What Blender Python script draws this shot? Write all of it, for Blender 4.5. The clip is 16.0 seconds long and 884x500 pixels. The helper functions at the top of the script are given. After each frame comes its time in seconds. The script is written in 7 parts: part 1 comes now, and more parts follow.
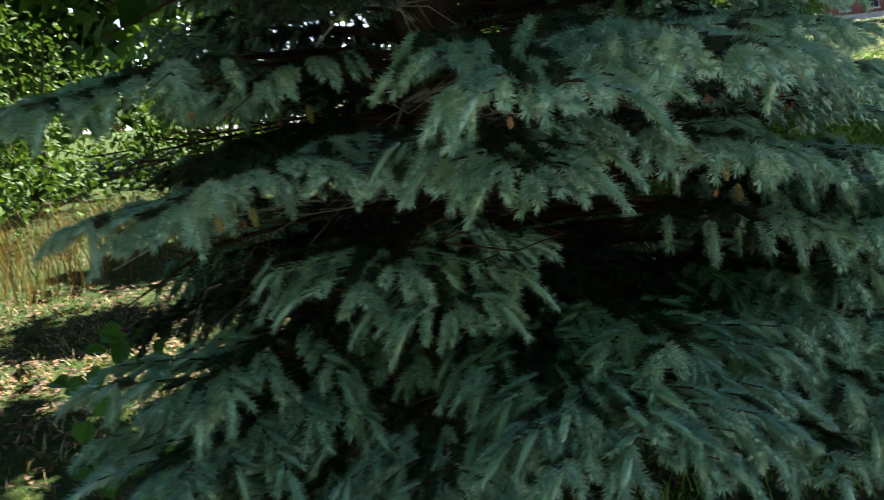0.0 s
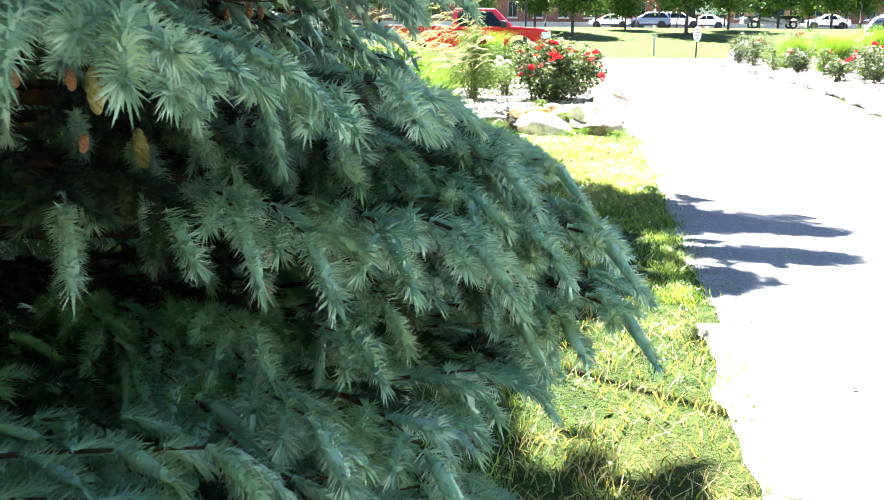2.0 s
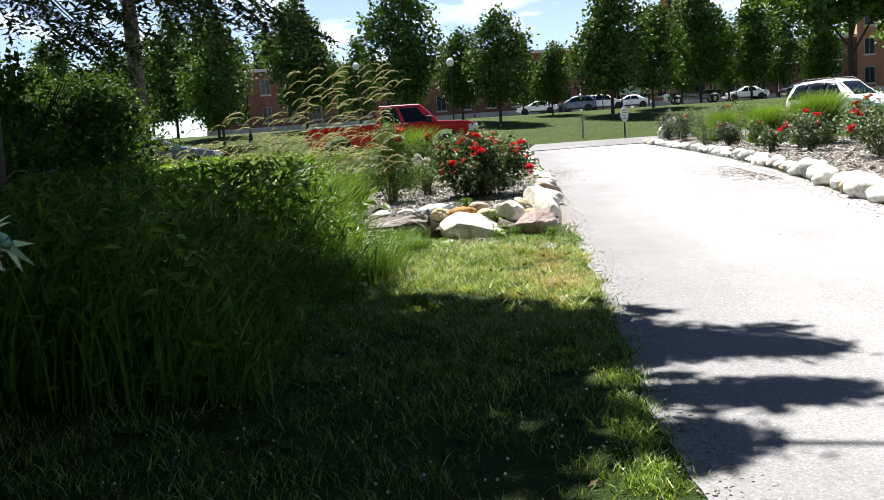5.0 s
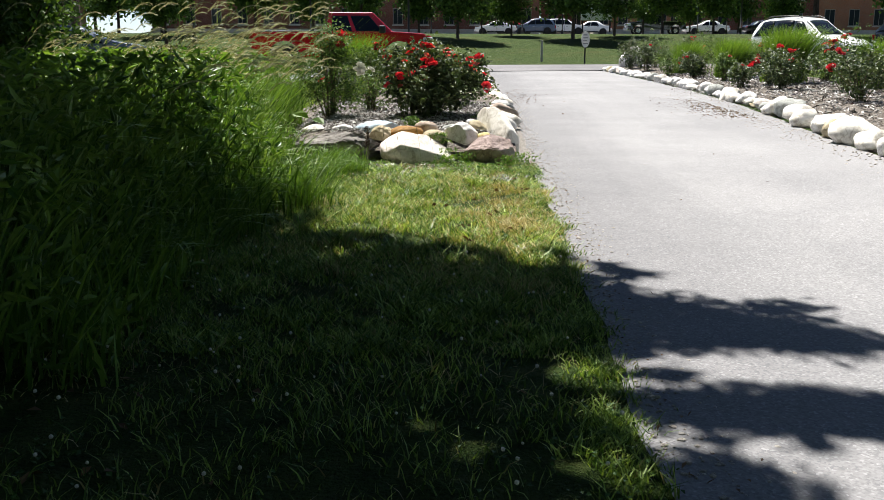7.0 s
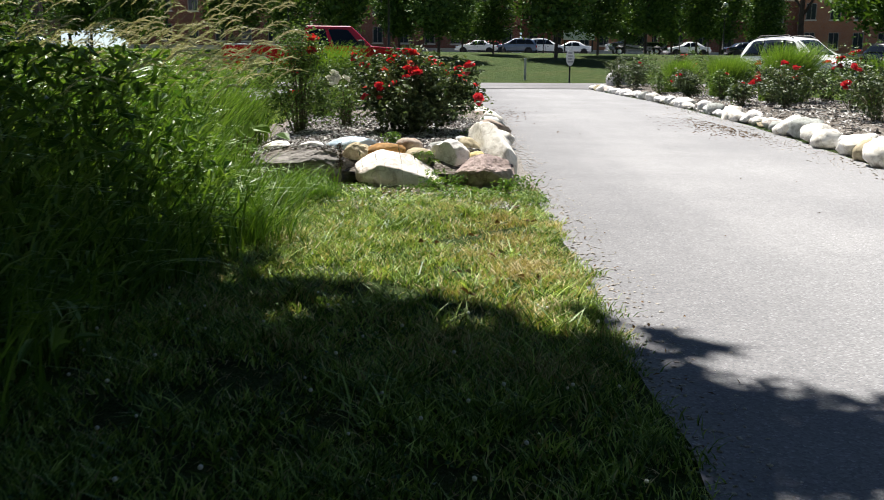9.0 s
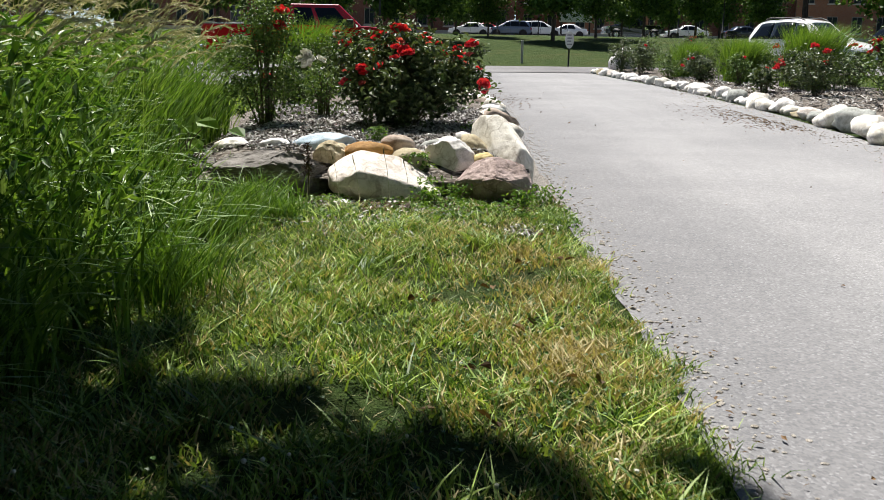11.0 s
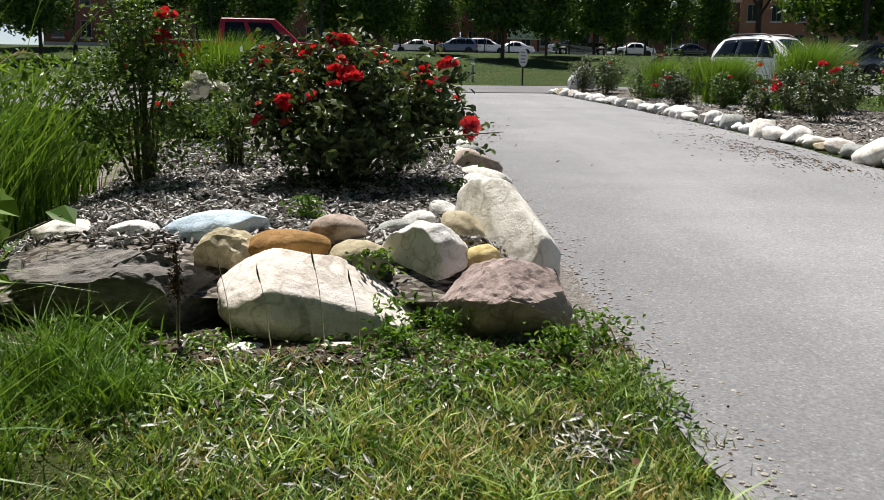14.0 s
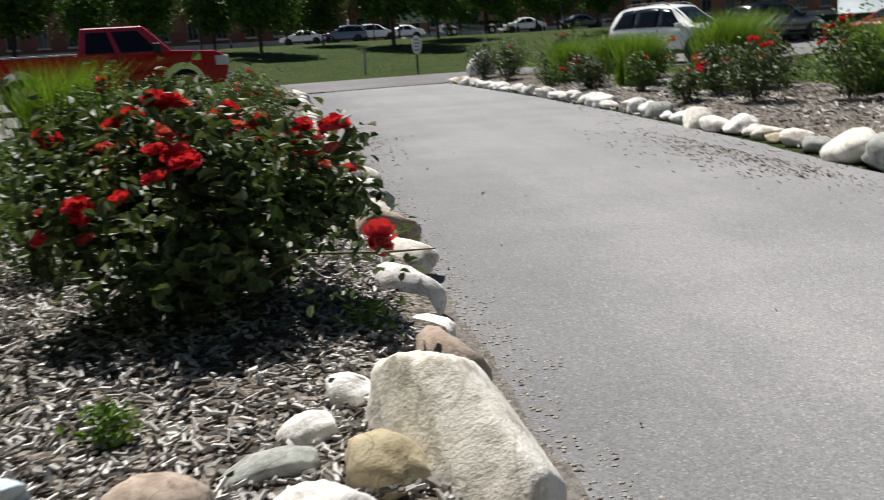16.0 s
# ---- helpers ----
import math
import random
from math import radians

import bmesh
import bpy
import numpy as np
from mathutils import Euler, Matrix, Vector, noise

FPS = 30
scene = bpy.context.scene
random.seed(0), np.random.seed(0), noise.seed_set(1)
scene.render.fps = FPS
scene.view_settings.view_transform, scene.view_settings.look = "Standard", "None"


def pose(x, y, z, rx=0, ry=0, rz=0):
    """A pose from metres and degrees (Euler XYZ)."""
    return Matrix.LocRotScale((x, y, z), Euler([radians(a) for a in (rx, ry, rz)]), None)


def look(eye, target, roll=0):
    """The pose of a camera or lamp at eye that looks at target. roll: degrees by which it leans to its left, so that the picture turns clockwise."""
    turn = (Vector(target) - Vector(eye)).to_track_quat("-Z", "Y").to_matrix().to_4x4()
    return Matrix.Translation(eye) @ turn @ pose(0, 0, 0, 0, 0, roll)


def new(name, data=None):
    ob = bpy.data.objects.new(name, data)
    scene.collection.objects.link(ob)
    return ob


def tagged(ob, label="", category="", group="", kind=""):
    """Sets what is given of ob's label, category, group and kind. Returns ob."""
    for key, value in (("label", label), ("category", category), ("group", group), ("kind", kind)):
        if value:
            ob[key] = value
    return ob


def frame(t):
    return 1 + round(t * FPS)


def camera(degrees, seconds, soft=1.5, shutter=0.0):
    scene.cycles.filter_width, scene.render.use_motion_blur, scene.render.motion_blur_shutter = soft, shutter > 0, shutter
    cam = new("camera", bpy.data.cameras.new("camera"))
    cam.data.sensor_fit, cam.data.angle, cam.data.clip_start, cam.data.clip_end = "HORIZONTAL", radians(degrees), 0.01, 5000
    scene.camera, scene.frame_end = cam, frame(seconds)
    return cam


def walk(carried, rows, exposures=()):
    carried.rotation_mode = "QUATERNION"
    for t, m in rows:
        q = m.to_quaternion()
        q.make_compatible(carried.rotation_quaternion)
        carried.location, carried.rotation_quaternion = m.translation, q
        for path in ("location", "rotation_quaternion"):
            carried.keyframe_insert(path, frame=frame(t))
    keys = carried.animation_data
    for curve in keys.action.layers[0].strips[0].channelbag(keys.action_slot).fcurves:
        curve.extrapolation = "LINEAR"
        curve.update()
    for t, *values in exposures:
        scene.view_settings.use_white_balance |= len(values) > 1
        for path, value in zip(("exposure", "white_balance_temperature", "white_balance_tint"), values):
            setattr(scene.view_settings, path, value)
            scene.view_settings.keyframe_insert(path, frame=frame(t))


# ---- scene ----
cam = camera(50.1, 16.0, 0.6, 0.22)
PATH = [
    (0, (0.581, 1.996, 1.472), (-0.644, 3.531, 1.096), -6.7),
    (0.5, (0.531, 2.333, 1.499), (-0.496, 3.987, 1.031), -4.3),
    (1, (0.435, 2.601, 1.388), (-0.286, 4.411, 0.925), -3.1),
    (1.5, (0.319, 2.877, 1.309), (-0.177, 4.746, 0.791), 0.2),
    (2, (0.274, 3.11, 1.247), (-0.013, 5.038, 0.789), 0.4),
    (2.5, (0.197, 3.356, 1.216), (-0.06, 5.289, 0.76), 1.6),
    (3, (0.168, 3.539, 1.19), (0.022, 5.501, 0.827), -0.3),
    (3.5, (0.159, 3.791, 1.218), (0.02, 5.764, 0.924), -5.7),
    (4.6, (0.31, 4.29, 1.24), (0.15, 6.27, 0.97), -4.4),
    (5.8, (0.436, 4.902, 1.276), (0.257, 6.88, 1.042), -2.8),
    (6, (0.441, 5.045, 1.261), (0.324, 7.03, 1.045), -1.5),
    (6.5, (0.416, 5.391, 1.197), (0.405, 7.355, 0.82), -1.1),
    (7, (0.353, 5.697, 1.152), (0.287, 7.647, 0.712), 0.1),
    (7.5, (0.307, 6.012, 1.1), (0.286, 7.98, 0.746), 1.2),
    (8, (0.273, 6.316, 1.057), (0.297, 8.269, 0.63), -1.3),
    (8.5, (0.248, 6.662, 1.039), (0.164, 8.619, 0.636), 0.8),
    (9, (0.252, 7.02, 1.014), (0.231, 8.98, 0.614), 0.7),
    (9.2, (0.245, 7.196, 1.001), (0.242, 9.151, 0.577), -0.6),
    (11.3, (0.181, 8.92, 0.954), (0.178, 10.872, 0.52), 2.0),
    (11.5, (0.165, 9.085, 0.945), (0.176, 11.038, 0.513), 3.0),
    (12, (0.133, 9.496, 0.95), (0.182, 11.46, 0.575), -1.1),
    (12.5, (0.12, 9.923, 0.92), (0.192, 11.863, 0.442), 0.5),
    (13, (0.083, 10.366, 0.937), (0.133, 12.308, 0.461), 0.3),
    (13.5, (0.08, 10.792, 0.975), (0.245, 12.746, 0.582), -0.7),
    (14, (0.087, 11.188, 0.967), (0.198, 13.145, 0.57), 1.0),
    (14.5, (0.091, 11.6, 0.962), (0.112, 13.538, 0.471), -1.0),
    (15, (0.13, 12.076, 1.019), (0.187, 14.01, 0.513), -0.9),
    (15.5, (0.168, 12.555, 1.131), (0.308, 14.52, 0.786), 1.7),
    (15.8, (0.182, 12.793, 1.186), (0.378, 14.747, 0.808), -1.4),
    (16, (0.229, 13.004, 1.21), (0.529, 14.933, 0.775), -3.3),
]
walk(cam, [(t, look(eye, target, roll)) for t, eye, target, roll in PATH],
     [(0, 2.75), (0.5, 3.75), (1.0, 4.35), (1.5, 4.3), (2.0, 3.95), (2.5, 3.3), (3.0, 3.1), (3.5, 2.6), (3.7, 2.4), (5.0, 1.6), (5.8, 1.42), (7, 1.2), (9, 1.16), (11.3, 0.95), (13, 0.88), (14, 0.72), (15, 0.7), (16, 0.53)])

# ---- sky and sun ----
SUN_EL, SUN_AZ = radians(58), radians(15)      # height, and turn to the left of +y
TO_SUN = Vector((-math.sin(SUN_AZ) * math.cos(SUN_EL), math.cos(SUN_AZ) * math.cos(SUN_EL), math.sin(SUN_EL)))
world = bpy.data.worlds.new("sky")
scene.world = world
world.use_nodes = True
wn = world.node_tree
sky = wn.nodes.new("ShaderNodeTexSky")
sky.sky_type = "NISHITA"
sky.sun_disc = False
sky.sun_elevation = SUN_EL
sky.sun_rotation = -SUN_AZ
sky.air_density, sky.dust_density, sky.ozone_density = 0.5, 0.15, 2.0
# fair-weather clouds, low over the horizon
wcoord, wmap, cloud, cover, over = [wn.nodes.new("ShaderNode" + k) for k in ("TexCoord", "Mapping", "TexNoise", "ValToRGB", "Mix")]
wmap.inputs["Scale"].default_value = (2.2, 2.2, 5.5)
wmap.inputs["Location"].default_value = (0.35, 0.1, 0.0)
cloud.inputs["Detail"].default_value, cloud.inputs["Roughness"].default_value = 7.0, 0.55
cover.color_ramp.elements[0].position, cover.color_ramp.elements[1].position = 0.5, 0.72
cover.color_ramp.elements[0].color = (0.12, 0.12, 0.12, 1)
low, rise, both = [wn.nodes.new("ShaderNode" + k) for k in ("SeparateXYZ", "MapRange", "Math")]
rise.inputs[1].default_value, rise.inputs[2].default_value, rise.inputs[3].default_value, rise.inputs[4].default_value = 0.2, 0.3, 1.0, 0.0
both.operation = "MULTIPLY"
over.data_type = "RGBA"
over.inputs["B"].default_value = (12.5, 12.9, 13.4, 1)
wn.links.new(wcoord.outputs["Generated"], wmap.inputs[0])
wn.links.new(wmap.outputs[0], cloud.inputs["Vector"])
wn.links.new(cloud.outputs[0], cover.inputs[0])
wn.links.new(wcoord.outputs["Generated"], low.inputs[0])
wn.links.new(low.outputs[2], rise.inputs[0])
wn.links.new(cover.outputs[0], both.inputs[0])
wn.links.new(rise.outputs[0], both.inputs[1])
wn.links.new(both.outputs[0], over.inputs["Factor"])
wn.links.new(sky.outputs[0], over.inputs["A"])
wn.links.new(over.outputs["Result"], wn.nodes["Background"].inputs[0])
wn.nodes["Background"].inputs[1].default_value = 0.05
sun_data = bpy.data.lights.new("sun", "SUN")
sun_data.energy, sun_data.angle, sun_data.color = 5.0, radians(0.55), (1.0, 0.95, 0.87)
sun = new("sun", sun_data)
sun.matrix_world = look((0, 0, 30), Vector((0, 0, 30)) - TO_SUN)

# ---- materials ----
def nodes_of(name, rough=0.8, spec=0.3):
    m = bpy.data.materials.new(name)
    m.use_nodes = True
    nt = m.node_tree
    b = nt.nodes["Principled BSDF"]
    b.inputs["Roughness"].default_value = rough
    b.inputs["Specular IOR Level"].default_value = spec
    return m, nt, b


def ramp(nt, fac, stops):
    r = nt.nodes.new("ShaderNodeValToRGB")
    e = r.color_ramp.elements
    while len(e) < len(stops):
        e.new(0.5)
    for el, (p, c) in zip(e, stops):
        el.position, el.color = p, (*c, 1)
    nt.links.new(fac, r.inputs[0])
    return r.outputs[0]


def coords(nt, scale, which="Object"):
    tc, mp = nt.nodes.new("ShaderNodeTexCoord"), nt.nodes.new("ShaderNodeMapping")
    mp.inputs["Scale"].default_value = scale if hasattr(scale, "__len__") else (scale,) * 3
    nt.links.new(tc.outputs[which], mp.inputs[0])
    return mp.outputs[0]


def noise_tex(nt, vec, scale, detail=4, rough=0.6):
    n = nt.nodes.new("ShaderNodeTexNoise")
    n.inputs["Scale"].default_value, n.inputs["Detail"].default_value, n.inputs["Roughness"].default_value = scale, detail, rough
    nt.links.new(vec, n.inputs["Vector"])
    return n.outputs["Fac"]


def mix(nt, kind, fac, a, b):
    n = nt.nodes.new("ShaderNodeMix")
    n.data_type, n.blend_type = "RGBA", kind
    for sock, v in ((n.inputs[0], fac), (n.inputs[6], a), (n.inputs[7], b)):
        if isinstance(v, (int, float)):
            sock.default_value = v
        elif isinstance(v, tuple):
            sock.default_value = (*v, 1)
        else:
            nt.links.new(v, sock)
    return n.outputs[2]


def bump(nt, b, height, strength=0.4, dist=0.02):
    n = nt.nodes.new("ShaderNodeBump")
    n.inputs["Strength"].default_value, n.inputs["Distance"].default_value = strength, dist
    nt.links.new(height, n.inputs["Height"])
    nt.links.new(n.outputs[0], b.inputs["Normal"])


def stone_mat(name, c1, c2, fleck, rough=0.85, scale=6.0, streak=False, rand=0.0):
    """Weathered field stone: broad stains, fine grains and a crusty relief."""
    m, nt, b = nodes_of(name, rough)
    v = coords(nt, (1, 1, 3.5) if streak else 1)
    big = noise_tex(nt, v, scale, 5, 0.65)
    col = ramp(nt, big, [(0.32, c1), (0.68, c2)])
    fine = noise_tex(nt, v, scale * 14, 3, 0.7)
    col = mix(nt, "MIX", ramp(nt, fine, [(0.56, (0, 0, 0)), (0.7, (0.45, 0.45, 0.45))]), col, fleck)
    dirt = noise_tex(nt, v, scale * 2.3, 6, 0.75)
    col = mix(nt, "MULTIPLY", 0.75, col, ramp(nt, dirt, [(0.34, (0.5, 0.47, 0.42)), (0.52, (1, 1, 1))]))
    vein = noise_tex(nt, v, scale * 0.9, 2, 0.5)
    col = mix(nt, "MULTIPLY", 0.6, col, ramp(nt, vein, [(0.482, (1, 1, 1)), (0.5, (0.52, 0.48, 0.43)), (0.514, (1, 1, 1))]))
    if rand:
        oi = nt.nodes.new("ShaderNodeObjectInfo")
        col = mix(nt, "MULTIPLY", rand, col, ramp(nt, oi.outputs["Random"], [(0.0, (0.55, 0.52, 0.5)), (0.5, (1.0, 0.96, 0.9)), (1.0, (0.8, 0.84, 0.88))]))
    nt.links.new(col, b.inputs["Base Color"])
    h = mix(nt, "ADD", 0.6, dirt, fine)
    bump(nt, b, h, 0.5, 0.012)
    return m


def leaf_mat(name, dark, light, rough=0.5, trans=0.25, spec=0.35, patch=0.0, tuft=0.0):
    """Foliage: each leaf its own green, with light coming through."""
    m, nt, b = nodes_of(name, rough, spec)
    g = nt.nodes.new("ShaderNodeNewGeometry")
    mid = tuple((a + c) / 2 for a, c in zip(dark, light))
    col = ramp(nt, g.outputs["Random Per Island"], [(0.0, dark), (0.55, mid), (1.0, light)])
    v = coords(nt, 1)
    big = noise_tex(nt, v, 0.9, 3)
    col = mix(nt, "MULTIPLY", 0.5 + patch, col, ramp(nt, big, [(0.3, (0.62, 0.66, 0.6)), (0.65, (1.1, 1.08, 1.0))]))
    if tuft:
        col = mix(nt, "MULTIPLY", tuft, col, ramp(nt, noise_tex(nt, v, 8, 3), [(0.36, (0.35, 0.42, 0.35)), (0.5, (0.95, 0.95, 0.9)), (0.66, (1.45, 1.3, 1.35))]))
    nt.links.new(col, b.inputs["Base Color"])
    t = nt.nodes.new("ShaderNodeBsdfTranslucent")
    nt.links.new(mix(nt, "MULTIPLY", 1.0, col, (1.5, 1.45, 0.6)), t.inputs[0])
    ms = nt.nodes.new("ShaderNodeMixShader")
    ms.inputs[0].default_value = trans
    nt.links.new(b.outputs[0], ms.inputs[1])
    nt.links.new(t.outputs[0], ms.inputs[2])
    nt.links.new(ms.outputs[0], nt.nodes["Material Output"].inputs[0])
    return m


def needle_mat(name, dark, light, fresh):
    """Waxy needles: each its own shade, whole shoots bluer or fresher green."""
    m, nt, b = nodes_of(name, 0.55, 0.3)
    g = nt.nodes.new("ShaderNodeNewGeometry")
    col = ramp(nt, g.outputs["Random Per Island"], [(0.0, dark), (1.0, light)])
    v = coords(nt, 1)
    col = mix(nt, "MIX", ramp(nt, noise_tex(nt, v, 9, 2), [(0.5, (0, 0, 0)), (0.7, (0.6, 0.6, 0.6))]), col, fresh)
    col = mix(nt, "MULTIPLY", 0.7, col, ramp(nt, noise_tex(nt, v, 4, 3), [(0.3, (0.6, 0.66, 0.68)), (0.65, (1.08, 1.05, 1.0))]))
    nt.links.new(col, b.inputs["Base Color"])
    return m


def plain_mat(name, c, rough=0.5, metal=0.0, var=0.15, scale=8.0, spec=0.4, coat=0.0, bmp=0.0):
    m, nt, b = nodes_of(name, rough, spec)
    v = coords(nt, 1)
    n = noise_tex(nt, v, scale, 5)
    lo = tuple(x * (1 - var) for x in c)
    hi = tuple(min(1, x * (1 + var)) for x in c)
    nt.links.new(ramp(nt, n, [(0.3, lo), (0.7, hi)]), b.inputs["Base Color"])
    b.inputs["Metallic"].default_value = metal
    b.inputs["Coat Weight"].default_value = coat
    if bmp:
        bump(nt, b, noise_tex(nt, v, scale * 6, 4), bmp, 0.01)
    return m


def bark_mat(name, c1, c2):
    m, nt, b = nodes_of(name, 0.9, 0.15)
    v = coords(nt, (1, 1, 0.22))
    n = noise_tex(nt, v, 16, 6, 0.7)
    nt.links.new(ramp(nt, n, [(0.35, c1), (0.65, c2)]), b.inputs["Base Color"])
    bump(nt, b, n, 0.8, 0.03)
    return m


def glass_mat(name, tint, rough=0.03):
    m, nt, b = nodes_of(name, rough, 0.22)
    b.inputs["Base Color"].default_value = (*tint, 1)
    return m


def lawn_mat():
    m, nt, b = nodes_of("lawn_soil", 0.95, 0.1)
    v = coords(nt, 1)
    big = noise_tex(nt, v, 0.5, 4)
    mid = noise_tex(nt, v, 5, 5, 0.7)
    fine = noise_tex(nt, v, 70, 3, 0.7)
    col = ramp(nt, mid, [(0.3, (0.02, 0.036, 0.009)), (0.5, (0.045, 0.08, 0.018)), (0.72, (0.1, 0.12, 0.04))])
    col = mix(nt, "MIX", ramp(nt, big, [(0.5, (0, 0, 0)), (0.75, (0.5, 0.5, 0.5))]), col, (0.12, 0.11, 0.045))
    col = mix(nt, "MULTIPLY", 0.8, col, ramp(nt, fine, [(0.3, (0.45, 0.45, 0.4)), (0.7, (1.25, 1.25, 1.2))]))
    nt.links.new(col, b.inputs["Base Color"])
    bump(nt, b, mix(nt, "ADD", 0.6, fine, mid), 1.0, 0.05)
    return m


def asphalt_mat(name, base, worn):
    """Old sun-bleached asphalt with pale stones showing."""
    m, nt, b = nodes_of(name, 0.9, 0.25)
    v = coords(nt, 1)
    vo = nt.nodes.new("ShaderNodeTexVoronoi")
    vo.inputs["Scale"].default_value = 120
    nt.links.new(v, vo.inputs["Vector"])
    col = ramp(nt, noise_tex(nt, v, 0.35, 5, 0.6), [(0.35, base), (0.65, worn)])
    sep = nt.nodes.new("ShaderNodeSeparateColor")
    nt.links.new(vo.outputs["Color"], sep.inputs[0])
    col = mix(nt, "MULTIPLY", 0.6, col, ramp(nt, sep.outputs[0], [(0.0, (0.55, 0.55, 0.56)), (0.6, (1.0, 0.99, 0.97)), (0.9, (1.1, 1.09, 1.08)), (1.0, (1.7, 1.68, 1.66))]))
    col = mix(nt, "MULTIPLY", 0.4, col, ramp(nt, noise_tex(nt, v, 1.1, 6, 0.7), [(0.3, (0.78, 0.78, 0.79)), (0.6, (1.05, 1.04, 1.03))]))
    # long tracks along the lane
    col = mix(nt, "MULTIPLY", 0.3, col, ramp(nt, noise_tex(nt, coords(nt, (1.3, 0.05, 1)), 1.0, 3), [(0.35, (0.78, 0.78, 0.78)), (0.6, (1.06, 1.05, 1.04))]))
    if name.startswith("bleached"):
        # a darker worn band along the left side
        sx = nt.nodes.new("ShaderNodeSeparateXYZ")
        nt.links.new(coords(nt, 1), sx.inputs[0])
        band = nt.nodes.new("ShaderNodeMath")
        band.operation = "MULTIPLY_ADD"
        band.inputs[1].default_value = 0.25
        nt.links.new(noise_tex(nt, coords(nt, (0.6, 0.25, 1)), 1.5, 4), band.inputs[0])
        div = nt.nodes.new("ShaderNodeMath")
        div.operation = "DIVIDE"
        div.inputs[1].default_value = 5.0
        nt.links.new(sx.outputs[0], div.inputs[0])
        nt.links.new(div.outputs[0], band.inputs[2])
        col = mix(nt, "MULTIPLY", 0.9, col, ramp(nt, band.outputs[0], [(0.25, (0.9, 0.89, 0.88)), (0.32, (0.7, 0.7, 0.71)), (0.42, (0.79, 0.79, 0.8)), (0.56, (1, 1, 1))]))
    nt.links.new(col, b.inputs["Base Color"])
    bump(nt, b, mix(nt, "ADD", 0.7, vo.outputs["Distance"], noise_tex(nt, v, 140, 2)), 0.22, 0.004)
    return m


def mulch_mat():
    m, nt, b = nodes_of("mulch_bed", 0.95, 0.1)
    v = coords(nt, (1, 1, 1))
    vo = nt.nodes.new("ShaderNodeTexVoronoi")
    vo.inputs["Scale"].default_value = 38
    nt.links.new(coords(nt, (1, 2.2, 1)), vo.inputs["Vector"])
    sep = nt.nodes.new("ShaderNodeSeparateColor")
    nt.links.new(vo.outputs["Color"], sep.inputs[0])
    col = ramp(nt, sep.outputs[0], [(0.0, (0.03, 0.025, 0.02)), (0.5, (0.13, 0.115, 0.1)), (1.0, (0.36, 0.34, 0.32))])
    col = mix(nt, "MULTIPLY", 0.7, col, ramp(nt, noise_tex(nt, v, 2.2, 5), [(0.35, (0.6, 0.56, 0.52)), (0.65, (1.1, 1.08, 1.06))]))
    nt.links.new(col, b.inputs["Base Color"])
    bump(nt, b, sep.outputs[1], 0.9, 0.02)
    return m


def chip_mat():
    m, nt, b = nodes_of("wood_chip", 0.85, 0.15)
    g = nt.nodes.new("ShaderNodeNewGeometry")
    col = ramp(nt, g.outputs["Random Per Island"], [(0.0, (0.05, 0.042, 0.035)), (0.3, (0.2, 0.18, 0.165)), (0.6, (0.48, 0.475, 0.475)), (1.0, (0.8, 0.795, 0.79))])
    col = mix(nt, "MULTIPLY", 0.6, col, ramp(nt, noise_tex(nt, coords(nt, (1, 1, 1)), 120, 2), [(0.3, (0.6, 0.58, 0.55)), (0.7, (1.1, 1.1, 1.1))]))
    nt.links.new(col, b.inputs["Base Color"])
    return m


def brick_mat(name, c1, c2):
    """Far brickwork, whose courses are too small to tell apart."""
    m, nt, b = nodes_of(name, 0.9, 0.2)
    v = coords(nt, 1, "Object")
    bt = nt.nodes.new("ShaderNodeTexBrick")
    bt.inputs["Scale"].default_value = 4.0
    bt.inputs["Color1"].default_value, bt.inputs["Color2"].default_value = (*c1, 1), (*c2, 1)
    bt.inputs["Mortar"].default_value = (0.3, 0.24, 0.2, 1)
    bt.inputs["Mortar Size"].default_value = 0.012
    rot = nt.nodes.new("ShaderNodeMapping")
    rot.inputs["Rotation"].default_value = (radians(90), 0, 0)
    nt.links.new(v, rot.inputs[0])
    nt.links.new(rot.outputs[0], bt.inputs["Vector"])
    col = mix(nt, "MULTIPLY", 0.6, bt.outputs["Color"], ramp(nt, noise_tex(nt, v, 0.6, 5), [(0.3, (0.7, 0.68, 0.66)), (0.7, (1.1, 1.08, 1.05))]))
    nt.links.new(col, b.inputs["Base Color"])
    return m


LAWN = lawn_mat()
GRASS = leaf_mat("grass_blade", (0.03, 0.1, 0.012), (0.44, 0.6, 0.18), 0.5, 0.2, 0.25, tuft=0.8)
DRY_GRASS = leaf_mat("dry_grass_blade", (0.26, 0.21, 0.09), (0.68, 0.6, 0.36), 0.7, 0.2)
BROWN_GRASS = leaf_mat("brown_dry_grass", (0.09, 0.065, 0.03), (0.26, 0.18, 0.08), 0.8, 0.15, 0.1)
CLOVER = leaf_mat("clover_leaf", (0.03, 0.08, 0.02), (0.08, 0.17, 0.04), 0.5, 0.2)
CLOVER_BLOOM = plain_mat("clover_bloom", (0.72, 0.7, 0.62), 0.8, var=0.12, scale=200)
WEED = leaf_mat("weed_blade", (0.03, 0.09, 0.012), (0.2, 0.34, 0.06), 0.45, 0.22, 0.25)
WEED_HEAD = leaf_mat("seed_head", (0.45, 0.41, 0.27), (0.78, 0.74, 0.62), 0.8, 0.08)
WEED_LEAF = leaf_mat("broad_weed_leaf", (0.035, 0.1, 0.015), (0.2, 0.33, 0.07), 0.45, 0.3, 0.35)
